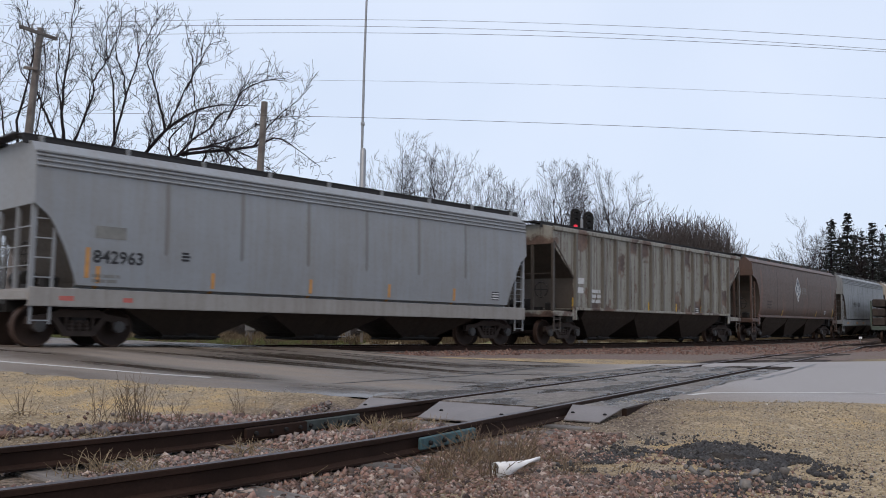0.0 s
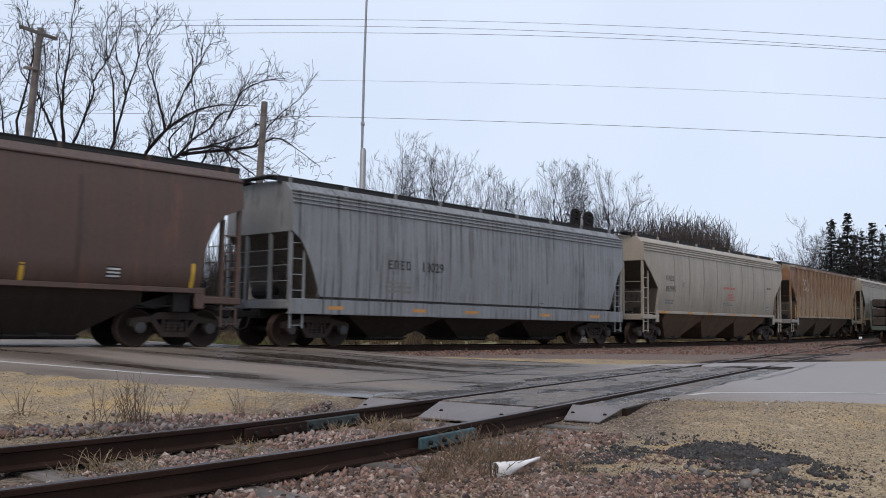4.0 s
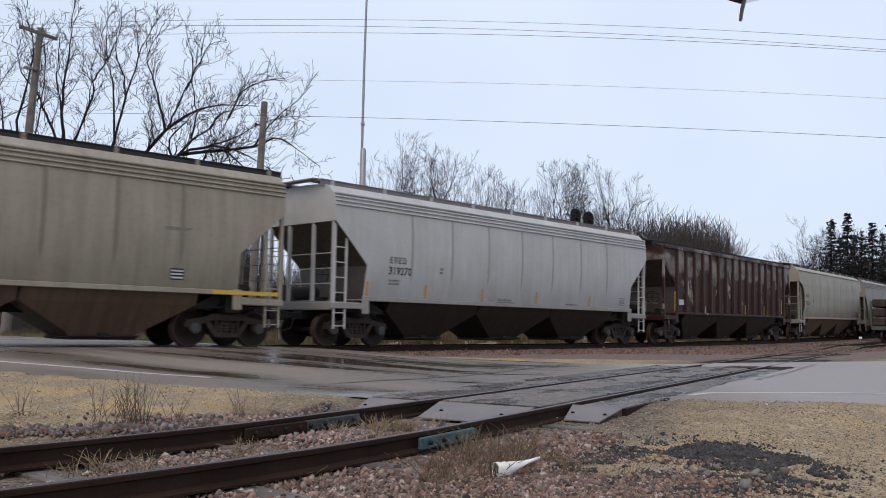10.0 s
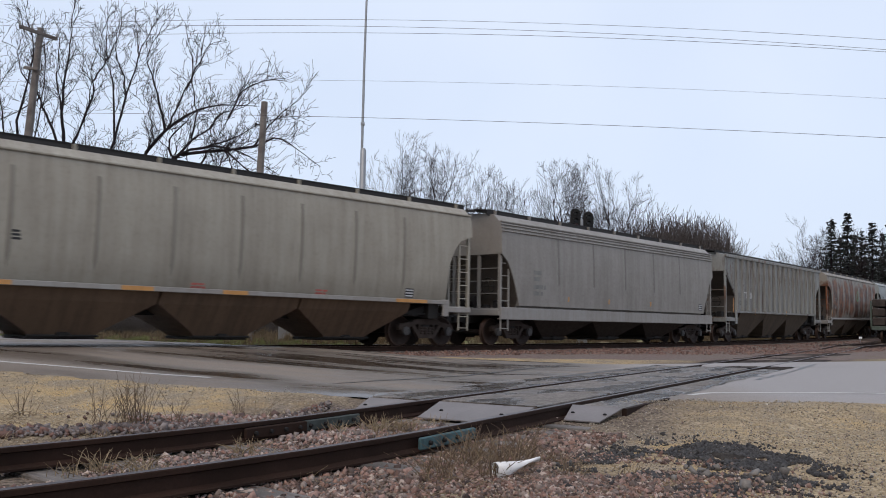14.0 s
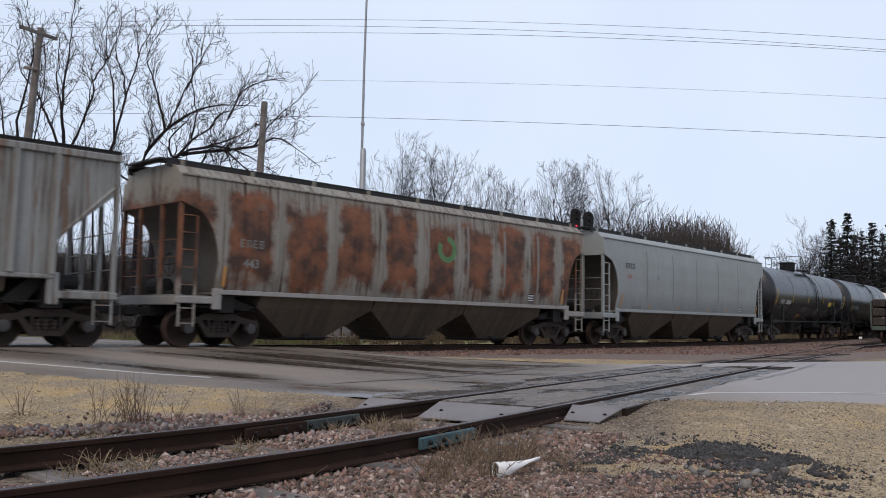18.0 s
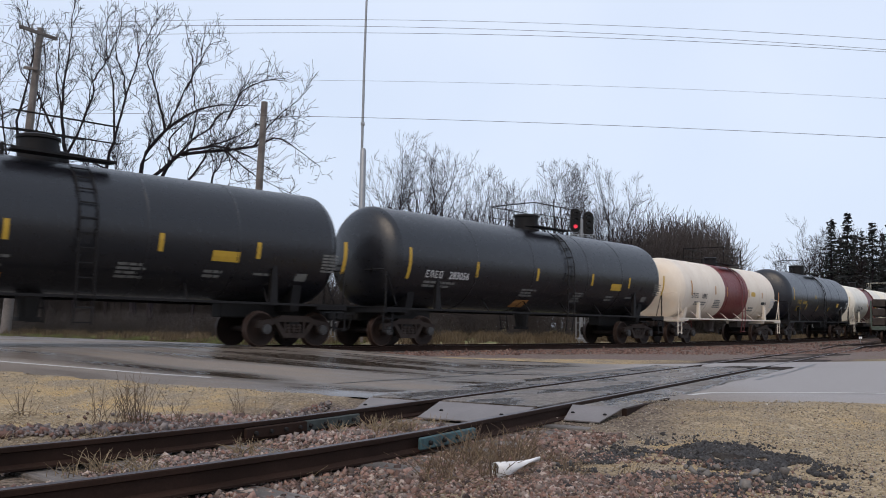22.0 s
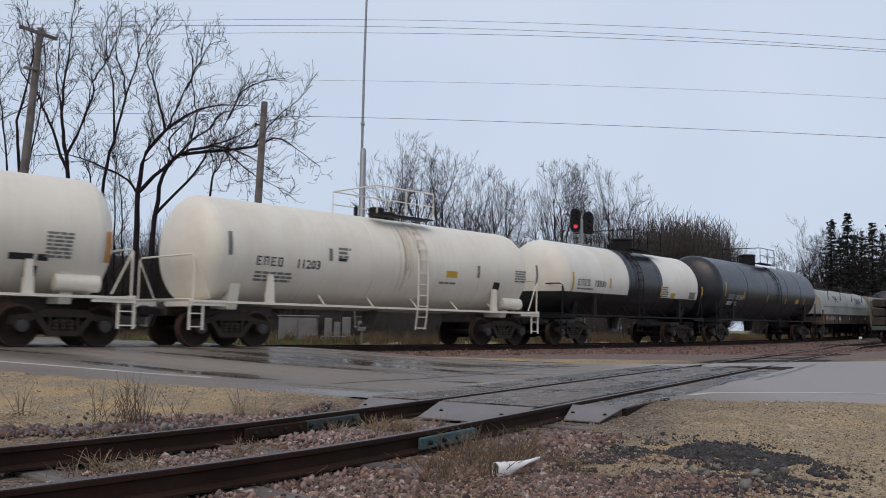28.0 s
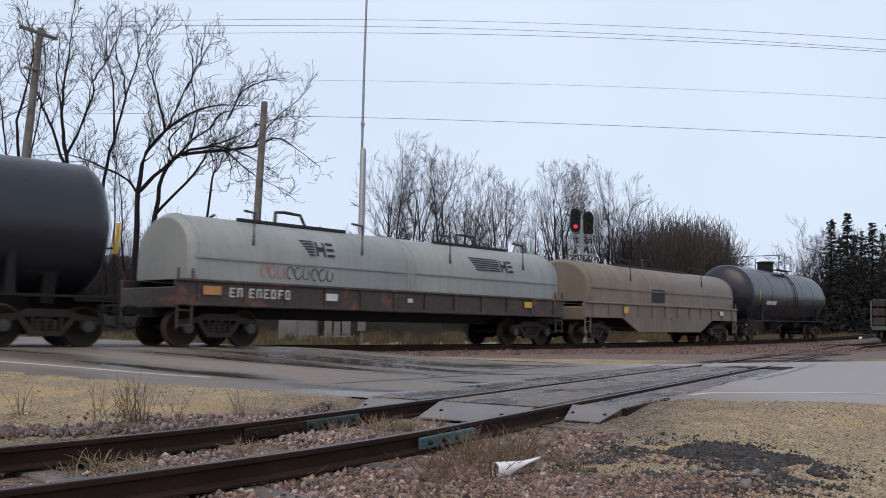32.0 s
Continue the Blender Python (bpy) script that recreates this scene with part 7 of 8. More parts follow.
def make_poles():
    x, y = at_azimuth(16, 36)
    p = tagged(empty("utility_pole", Matrix.Translation((x, y, 0.3)) @ Matrix.Rotation(radians(3.2), 4, "Y")), "weathered wooden utility pole with a slanting crossarm", "utility pole")
    part("pole", Mb().tube([(0, 0, -0.4), (0, 0, 6), (0, 0, 13.0)], [0.21, 0.18, 0.13], 12), M_POLE, p, smooth=True)
    arm = Matrix.Translation((0, -0.16, 12.75)) @ Matrix.Rotation(radians(-122), 4, "Z")
    part("crossarm", Mb().box(0, 0, 0, 1.7, 0.12, 0.14, bev=0.01).tube([(-0.75, 0, 0), (0, 0.1, -0.7)], 0.02, 5).tube([(0.75, 0, 0), (0, 0.1, -0.7)], 0.02, 5), M_POLE, p, at=arm)
    for k in (-0.85, -0.3, 0.3, 0.85):
        part("insulator", Mb().lathe([(0.06, 0.02), (0.12, 0.06), (0.16, 0.035), (0.2, 0.055), (0.24, 0.02)], 10, "z", (k, 0, 0)), M_STEEL, p, at=arm)
    part("bracket", Mb().box(-0.1, -0.2, 11.2, 0.6, 0.1, 0.12).tube([(0.4, -0.2, 11.2), (0, -0.1, 10.8)], 0.025, 5), M_POLE, p)
    x, y = at_azimuth(446, 40)
    p = tagged(empty("utility_pole", Matrix.Translation((x, y, 0.3)) @ Matrix.Rotation(radians(1.6), 4, "Y")), "short bare wooden utility pole without crossarm", "utility pole")
    part("pole", Mb().tube([(0, 0, -0.4), (0, 0, 5), (0, 0, 11.0)], [0.2, 0.18, 0.15], 12), M_POLE, p, smooth=True)
    part("clamp", Mb().box(-0.22, 0, 9.9, 0.3, 0.06, 0.06).lathe([(9.8, 0.04), (9.95, 0.05), (10.0, 0.02)], 8, "z", (-0.35, 0, 0)), M_BLACK, p)
    x, y = at_azimuth(638, 70)
    p = tagged(empty("radio_mast", Matrix.Translation((x, y, 0.3))), "tall thin grey steel mast on a thicker pole", "mast")
    part("base_pole", Mb().tube([(0, 0, -0.4), (0, 0, 14.8), (0, 0, 15.0)], [0.28, 0.24, 0.12], 14), M_STEEL, p, smooth=True)
    part("mast_tube", Mb().tube([(-0.12, 0, 11), (-0.1, 0, 22), (0.02, 0, 34)], [0.11, 0.1, 0.07], 10), M_STEEL, p, smooth=True)
    part("collar", Mb().box(-0.1, 0, 17.0, 0.3, 0.3, 0.25, bev=0.03), M_STEEL, p)


def make_wires():
    def wire(a, b, bow, r):
        pts = []
        a, b = Vector(a), Vector(b)
        for i in range(25):
            u = i / 24
            q = a.lerp(b, u)
            pts.append((q.x, q.y, q.z + bow * 4 * u * (1 - u)))
        ob = part("overhead_wire", Mb().tube(pts, r, 5), M_WIRE)
        tagged(ob, "thin dark overhead wire", "wire", "overhead wires")
    for (xa, ya, da), (xb, yb, db), bow, r in (((0, 46, 36.6), (1700, 80, 30), 0.56, 0.007), ((30, 52, 36.2), (1700, 98, 30), 0.52, 0.008), ((60, 68, 35.8), (1700, 101, 29.4), 0.5, 0.008), ((-60, 146, 37), (1700, 182, 34), 0.42, 0.005), ((-60, 200, 38), (1700, 251, 31), 0.28, 0.0085)):
        def spot(px, py, d):
            u, w = (px - 784) / 1544.3, (441 - py) / 1544.3
            c, s = math.cos(radians(-1.0)), math.sin(radians(-1.0))
            u, w = c * u + s * w, -s * u + c * w
            cp, sp = math.cos(radians(5.004)), math.sin(radians(5.004))
            k = d / (cp - w * sp)
            return u * k, d, EYE_Z + (sp + w * cp) * k
        wire(spot(xa, ya, da), spot(xb, yb, db), bow, r)


def glow(name, color, strength):
    m, n, l = nodes_of(name)
    b = n["Principled BSDF"]
    b.inputs["Base Color"].default_value = rgba(color)
    b.inputs["Emission Color"].default_value = rgba(color)
    b.inputs["Emission Strength"].default_value = strength
    return m


def make_signal():
    x, y = at_azimuth(1030, 42)
    s = tagged(empty("signal_mast", Matrix.Translation((x, y, 0.3))), "railway signal mast with two black heads, one lit red", "railway signal")
    part("mast", Mb().tube([(0, 0, -0.3), (0, 0, 6.0)], 0.09, 12).box(0, 0, 0.1, 0.5, 0.5, 0.3, bev=0.03), M_STEEL, s, smooth=True)
    dark = plain("signal_glass", (0.02, 0.02, 0.02), 0.2, 0, 0.2)
    red = glow("lit_red_lens", (1.0, 0.05, 0.09), 0.7)
    for hx, hz, lit in ((-0.3, 5.93, True), (0.32, 5.79, False)):
        ring = [(hx + 0.25 * math.cos(a), hz + (0.33 if math.sin(a) >= 0 else -0.33) + 0.25 * math.sin(a)) for a in [i * math.pi / 10 for i in range(20)]]
        head = part("signal_head", Mb().prism(ring, -0.06, 0.04, "y").box(hx, 0.14, hz, 0.26, 0.24, 0.9, bev=0.03), M_BLACK, s)
        for k in range(3):
            part("lens", Mb().lathe([(-0.09, 0.0), (-0.085, 0.085), (-0.05, 0.1)], 14, "y", (hx, 0, hz - 0.3 + 0.3 * k)), red if lit and k == 0 else dark, head)
            part("hood", Mb().lathe([(-0.06, 0.125), (-0.30, 0.12), (-0.30, 0.108), (-0.06, 0.112)], 14, "y", (hx, 0, hz - 0.3 + 0.3 * k), 0.3, math.pi - 0.3), M_BLACK, head)
        part("head_arm", Mb().tube([(0, 0.1, hz - 0.1), (hx, 0.12, hz - 0.1)], 0.03, 6), M_STEEL, s)
    mb = Mb().box(0, 0.0, 4.25, 1.2, 0.7, 0.04)
    part("platform", mb, M_STEEL, s)
    mb = Mb()
    for px in (-0.6, 0.0, 0.6):
        mb.tube([(px, -0.35, 4.25), (px, -0.35, 5.2)], 0.015, 5).tube([(px, 0.35, 4.25), (px, 0.35, 5.2)], 0.015, 5)
    for z in (4.72, 5.2):
        for py in (-0.35, 0.35):
            mb.tube([(-0.6, py, z), (0.6, py, z)], 0.018, 5)
        mb.tube([(-0.6, -0.35, z), (-0.6, 0.35, z)], 0.018, 5)
    part("railing", mb, M_STEEL, s)
    part("ladder", ladder(Mb(), 0.0, 0.25, 0.2, 4.4), M_STEEL, s)


def make_lineside():
    x, y = -5.65, 34.6
    c = tagged(empty("relay_cabinet", Matrix.Translation((x, y, 0.12)) @ Matrix.Rotation(radians(6), 4, "Z")), "grey metal relay cabinet on legs", "equipment cabinet")
    part("body", Mb().box(0, 0, 0.68, 1.5, 0.8, 0.98, bev=0.02).box(0, 0, 1.2, 1.6, 0.9, 0.06, bev=0.02), M_CABINET, c)
    for dx in (-0.37, 0.37):
        part("door", Mb().box(dx, -0.415, 0.68, 0.68, 0.03, 0.88, bev=0.01).box(dx + 0.24, -0.44, 0.7, 0.03, 0.04, 0.16), M_CABINET, c)
    for dx in (-0.6, 0.6):
        part("leg", Mb().box(dx, 0, 0.07, 0.12, 0.7, 0.26), M_BLACK, c)
    x, y = -4.1, 34.4
    c = tagged(empty("power_switch_stand", Matrix.Translation((x, y, 0.12)) @ Matrix.Rotation(radians(6), 4, "Z")), "pale grey equipment boxes behind a low pipe rail", "equipment cabinet")
    for k, (dx, w, h) in enumerate(((-0.35, 0.3, 0.95), (0.0, 0.26, 0.8), (0.36, 0.34, 0.98))):
        part("box", Mb().box(dx, 0.2, 0.2 + h / 2, w, 0.35, h, bev=0.02), M_CABINET, c)
    mb = Mb()
    for dx in (-0.62, 0.62):
        mb.tube([(dx, -0.2, -0.1), (dx, -0.2, 0.42)], 0.03, 6)
    mb.tube([(-0.62, -0.2, 0.42), (0.62, -0.2, 0.42)], 0.03, 6).tube([(-0.62, -0.2, 0.18), (0.62, -0.2, 0.18)], 0.025, 6)
    part("pipe_rail", mb, M_CABINET, c)
    for x, y, w, h, z in ((-6.75, 31.0, 0.36, 0.4, 0.62), (-3.05, 33.5, 0.3, 0.4, 0.65)):
        c = tagged(empty("post_box", Matrix.Translation((x, y, 0.32))), "small grey junction box on a post", "junction box", "junction boxes")
        part("post", Mb().box(0, 0, 0.3, 0.1, 0.1, 0.8), M_POLE, c)
        part("box", Mb().box(0, -0.02, z, w, 0.22, h, bev=0.02), M_CABINET, c)
    # house among the trees
    wall = plain("pale_grey_house_siding", (0.42, 0.43, 0.44), 0.7, 0, 0.12, 1.0, 12)
    roofm = plain("grey_asphalt_shingle", (0.16, 0.155, 0.155), 0.85, 0, 0.3, 2, 20)
    hx, hy = at_azimuth(205, 78)
    h = tagged(empty("house", Matrix.Translation((hx, hy, 0.3)) @ Matrix.Rotation(radians(28), 4, "Z")), "pale grey house with a dark shingle roof among trees", "house")
    part("wall", Mb().prism([(-4, 0), (4, 0), (4, 3.6), (0, 6.2), (-4, 3.6)], -5.5, 5.5, "x"), wall, h)
    for k in (-1, 1):
        part("roof", Mb().add([(-5.9, k * 4.5, 3.3), (5.9, k * 4.5, 3.3), (5.9, 0, 6.3), (-5.9, 0, 6.3), (-5.9, k * 4.5, 3.45), (5.9, k * 4.5, 3.45), (5.9, 0, 6.45), (-5.9, 0, 6.45)], [(0, 1, 2, 3), (4, 5, 6, 7), (0, 1, 5, 4), (1, 2, 6, 5), (2, 3, 7, 6), (3, 0, 4, 7)]), roofm, h)
    for dx in (-3.2, 0.2, 3.0):
        w = part("window", Mb().box(dx, -4.03, 1.9, 1.1, 0.08, 1.3, bev=0.01), M_WHITEPL, h)
        part("pane", Mb().box(dx, -4.08, 1.9, 0.9, 0.03, 1.1), plain("dark_window_glass", (0.03, 0.035, 0.04), 0.1, 0, 0.1), w)


def make_white_plate():
    # plate and post are added to stand for a small bright spot
    x, y = at_azimuth(1522, 60)
    m = tagged(empty("white_spot_plate", Matrix.Translation((x, y, land(x, y)))), "small white plate on a short post", "marker")
    part("post", Mb().tube([(0, 0, -0.1), (0, 0, 0.3)], 0.025, 6), M_STEEL, m)
    part("target", Mb().box(0, 0, 0.32, 0.22, 0.04, 0.14, bev=0.01), M_WHITEPL, m)


def make_flatcar():
    """Loaded flat car standing on the siding."""
    y = 66.8
    x, py, a = side_point(y)
    car = tagged(empty("flat_car", Matrix.Translation((x, py, side_z(y))) @ Matrix.Rotation(math.pi / 2 - a, 4, "Z")), "parked flat car with green frame and stacked dark brown load", "freight car")
    green = car_paint("faded_dark_green_frame", (0.06, 0.085, 0.07), (0.05, 0.045, 0.04), 0.4)
    load = wood_material("dark_brown_stacked_timber", (0.028, 0.02, 0.018), (0.05, 0.036, 0.03))
    e = 6.6
    part("frame", Mb().box(0, 0, 1.0, 2 * e, 2.7, 0.28, bev=0.02).box(0, -1.36, 1.02, 2 * e, 0.06, 0.4), green, car)
    rnd = random.Random(4)
    for row in range(3):
        for k in range(3):
            part("bundle", Mb().box(rnd.uniform(-0.15, 0.15), -0.88 + 0.88 * k, 1.46 + 0.66 * row, 2 * e - 0.3, 0.84, 0.56, bev=0.06), load, car)
    for px in (-e + 0.1, -e + 2.5, e - 0.1):
        for s in (-1.36, 1.36):
            part("stake", Mb().box(px, s, 2.0, 0.12, 0.1, 1.9), green, car)
    for tx in (-e + 1.5, e - 1.5):
        tr = part("truck", TRUCK, None, car, at=Matrix.Translation((tx, 0, 0)))
        for s in (-1.0, 1.0):
            part("side_frame", SIDE_FRAME, None, tr, at=Matrix.Translation((0, s, 0)))
        for dx in (-0.89, 0.89):
            part("wheelset", WHEELSET, None, tr, at=Matrix.Translation((dx, 0, 0.457)))
    part("coupler", COUPLER, None, car, at=Matrix.Translation((-e - 0.05, 0, 0)))


make_trees()
make_brush()
make_conifers()
make_poles()
make_wires()
make_signal()
make_lineside()
make_white_plate()
make_flatcar()

# ---- stones, weeds and litter by the siding ----


def stone_shapes(seed, count):
    """Angular broken stones: boxes with every corner pulled about."""
    rnd = random.Random(seed)
    faces = [(3, 2, 1, 0), (4, 5, 6, 7), (0, 1, 5, 4), (1, 2, 6, 5), (2, 3, 7, 6), (3, 0, 4, 7)]
    out = []
    for _ in range(count):
        sx, sy, sz = rnd.uniform(0.75, 1.25), rnd.uniform(0.5, 0.9), rnd.uniform(0.4, 0.75)
        pts = [(a, b, c) for c in (-1, 1) for a, b in ((-1, -1), (1, -1), (1, 1), (-1, 1))]
        out.append(([(x * sx * rnd.uniform(0.35, 1.05), y * sy * rnd.uniform(0.35, 1.05), z * sz * rnd.uniform(0.5, 1.0)) for x, y, z in pts], faces))
    return out


def make_stones():
    rnd = random.Random(12)
    M_LUMP = per_piece("pale_grey_concrete_lumps", ((0.12, 0.112, 0.105), (0.24, 0.225, 0.21)), 0.9)
    shapes = stone_shapes(2, 14)
    inside = road_test()

    def scatter(name, n, pick, size, material, label, sink=0.25, clump=-9.0):
        places = []
        tries = 0
        while len(places) < n and tries < n * 6:
            tries += 1
            x, y = pick()
            if inside(x, y) or noise.noise(Vector((x * 1.3, y * 1.3, n * 0.01))) < -0.32 or noise.noise(Vector((x * 3.7, y * 3.1, 4.0))) < clump:
                continue
            r = rnd.uniform(*size) * (1.5 if rnd.random() < 0.08 else 1)
            places.append((rnd.randrange(14), spin(x, y, land(x, y) + r * sink, rnd, r, tilt=1.2)))
        joined(name, shapes, places, material, label, "stones")

    def bed(lo, hi, y0, y1, gather=1.0):
        def pick():
            y = y0 + (y1 - y0) * rnd.random() ** gather
            off = rnd.uniform(lo, hi)
            px, py, a = side_point(y, off)
            return px, py
        return pick

    scatter("ballast_stones", 8500, bed(-0.66, 0.8, 3.4, 10.2, 1.1), (0.010, 0.029), M_STONE, "pink and grey ballast stones in the siding")
    scatter("ballast_stones", 7500, bed(0.78, 1.9, 3.4, 9.6, 1.1), (0.008, 0.029), M_STONEOLD, "dark soiled ballast stones beside the siding")
    scatter("dark_ballast_stones", 4200, bed(-1.9, -0.82, 3.0, 9.6), (0.014, 0.036), M_STONEGREY, "dark grey ballast stones along the siding")
    scatter("mixed_stones", 6800, lambda: (rnd.gauss(0.9, 0.6), rnd.gauss(6.0, 0.6)), (0.006, 0.021), M_STONEOLD, "loose pink and grey stones beside the siding")
    scatter("pink_stone_heap", 1300, lambda: (rnd.gauss(-2.2, 0.5), rnd.gauss(9.3, 0.16)), (0.013, 0.034), M_STONE, "heap of pink stones beside the far rail", 0.9)
    scatter("pink_stone_heap", 1200, lambda: (rnd.gauss(-0.95, 0.28), rnd.gauss(8.15, 0.26)), (0.012, 0.03), M_STONE, "heap of pink stones between the rails", 1.1)
    scatter("asphalt_crumbs", 3600, lambda: (rnd.gauss(2.42, 0.2), rnd.gauss(7.0, 0.5)), (0.004, 0.02), M_CRUMB, "black crumbs of broken asphalt on the gravel", 0.5, -0.12)
    scatter("asphalt_crumbs", 3800, lambda: (rnd.gauss(1.8, 0.5), rnd.gauss(6.6, 0.6)), (0.004, 0.018), M_CRUMB, "scattered black asphalt crumbs on the gravel", 0.4, -0.05)
    scatter("gravel_chips", 11000, lambda: (rnd.uniform(-0.2, 5.5), 4.9 + 6.8 * rnd.random() ** 1.3), (0.004, 0.011), M_TANSTONE, "tan limestone chips on the ground", 0.4)
    scatter("dark_chips", 7000, lambda: (rnd.uniform(0.2, 5.0), 5.0 + 5.5 * rnd.random() ** 1.2), (0.003, 0.008), M_STONEGREY, "fine dark grit on the tan gravel", 0.4)
    scatter("gravel_chips", 5000, lambda: (rnd.uniform(-6.5, -0.4), rnd.uniform(7.2, 14)), (0.004, 0.011), M_TANSTONE, "tan limestone chips along the road", 0.4)

    def heap():
        u = rnd.random()
        return -4.1 + 2.0 * u + rnd.gauss(0, 0.16), 7.75 + 1.35 * u + rnd.gauss(0, 0.16)
    scatter("grey_stone_heap", 1500, heap, (0.012, 0.036), M_STONEGREY, "heap of dark grey stones along the far rail", 0.7)
    scatter("pale_lumps", 10, lambda: (rnd.gauss(1.95, 0.3), rnd.gauss(6.25, 0.22)), (0.02, 0.05), M_LUMP, "pale broken lumps of concrete on the gravel", 0.5)

    def slope():
        s = rnd.uniform(12, 62)
        return main_xy(s, rnd.uniform(1.2, 2.6 + 0.16 * (s - 10)))
    scatter("main_ballast_stones", 7000, slope, (0.03, 0.06), M_STONEBED, "red-brown ballast stones beside the main track", 0.2)


def make_bed():
    """Red-brown ballast spread from the main track toward the road."""
    mb = Mb()
    ss = list(np.arange(8.5, 100, 1.5))
    n = 13
    for s in ss:
        outer = 3.2 + min(8.5, 0.45 * max(0, s - 12)) if s < 45 else 9.0 - 0.09 * (s - 45)
        for k in range(n):
            lat = -2.6 + (outer + 2.6) * k / (n - 1)
            x, y = main_xy(s, lat)
            z = land(x, y) + 0.012 if 0 < k < n - 1 else land(x, y) - 0.03
            if abs(lat) < 1.5:
                z = main_z(s) - 0.185
            mb.v.append((x, y, z))
    mb.f = [(i * n + k, i * n + k + 1, (i + 1) * n + k + 1, (i + 1) * n + k) for i in range(len(ss) - 1) for k in range(n - 1)]
    m, nd, l = nodes_of("red_brown_ballast_bed")
    b = nd["Principled BSDF"]
    co = nd.new("ShaderNodeTexCoord").outputs["Object"]
    v = nd.new("ShaderNodeTexVoronoi")
    v.inputs["Scale"].default_value = 13
    l.new(co, v.inputs["Vector"])
    c = mix_node(nd, l, ramp_node(nd, l, noise_node(nd, l, co, 11, 3, 0.7), 0.3, 0.7), (0.06, 0.04, 0.035), (0.21, 0.145, 0.125))
    c = mix_node(nd, l, ramp_node(nd, l, noise_node(nd, l, co, 0.5, 4), 0.4, 0.7), c, (0.13, 0.105, 0.085))
    l.new(c, b.inputs["Base Color"])
    b.inputs["Roughness"].default_value = 0.9
    l.new(bump_node(nd, l, v.outputs["Distance"], 0.8, 0.05), b.inputs["Normal"])
    tagged(part("ballast_bed", mb, m, smooth=True), "red-brown ballast bed of the main line", "ballast", kind="structure")


def weed(name, x, y, seed, stems, height, spread, material, label, category="weed", droop=0.25, fork=2):
    rnd = random.Random(seed)
    mb = Mb()
    for _ in range(stems):
        a, t = rnd.uniform(0, 6.283), rnd.uniform(0.05, spread)
        h = height * rnd.uniform(0.55, 1.0)
        bx, by = rnd.gauss(0, 0.06), rnd.gauss(0, 0.06)
        pts = []
        for i in range(5):
            u = i / 4
            pts.append((bx + math.cos(a) * t * h * u * (1 + droop * u), by + math.sin(a) * t * h * u * (1 + droop * u), h * (u - droop * t * u * u) + rnd.uniform(-0.01, 0.01)))
        mb.tube(pts, [0.0042, 0.0036, 0.003, 0.0022, 0.001], 3, caps=False)
        for _k in range(fork):
            i = rnd.randrange(1, 4)
            p = Vector(pts[i])
            b = rnd.uniform(0, 6.283)
            q = p + Vector((math.cos(b) * 0.12, math.sin(b) * 0.12, rnd.uniform(0.05, 0.18))) * height
            mb.tube([tuple(p), tuple(p.lerp(q, 0.5) + Vector((0, 0, 0.01))), tuple(q)], [0.0026, 0.002, 0.001], 3, caps=False)
    ob = part(name, mb, material, at=Matrix.Translation((x, y, land(x, y) - 0.01)))
    return tagged(ob, label, category, category + " clumps")


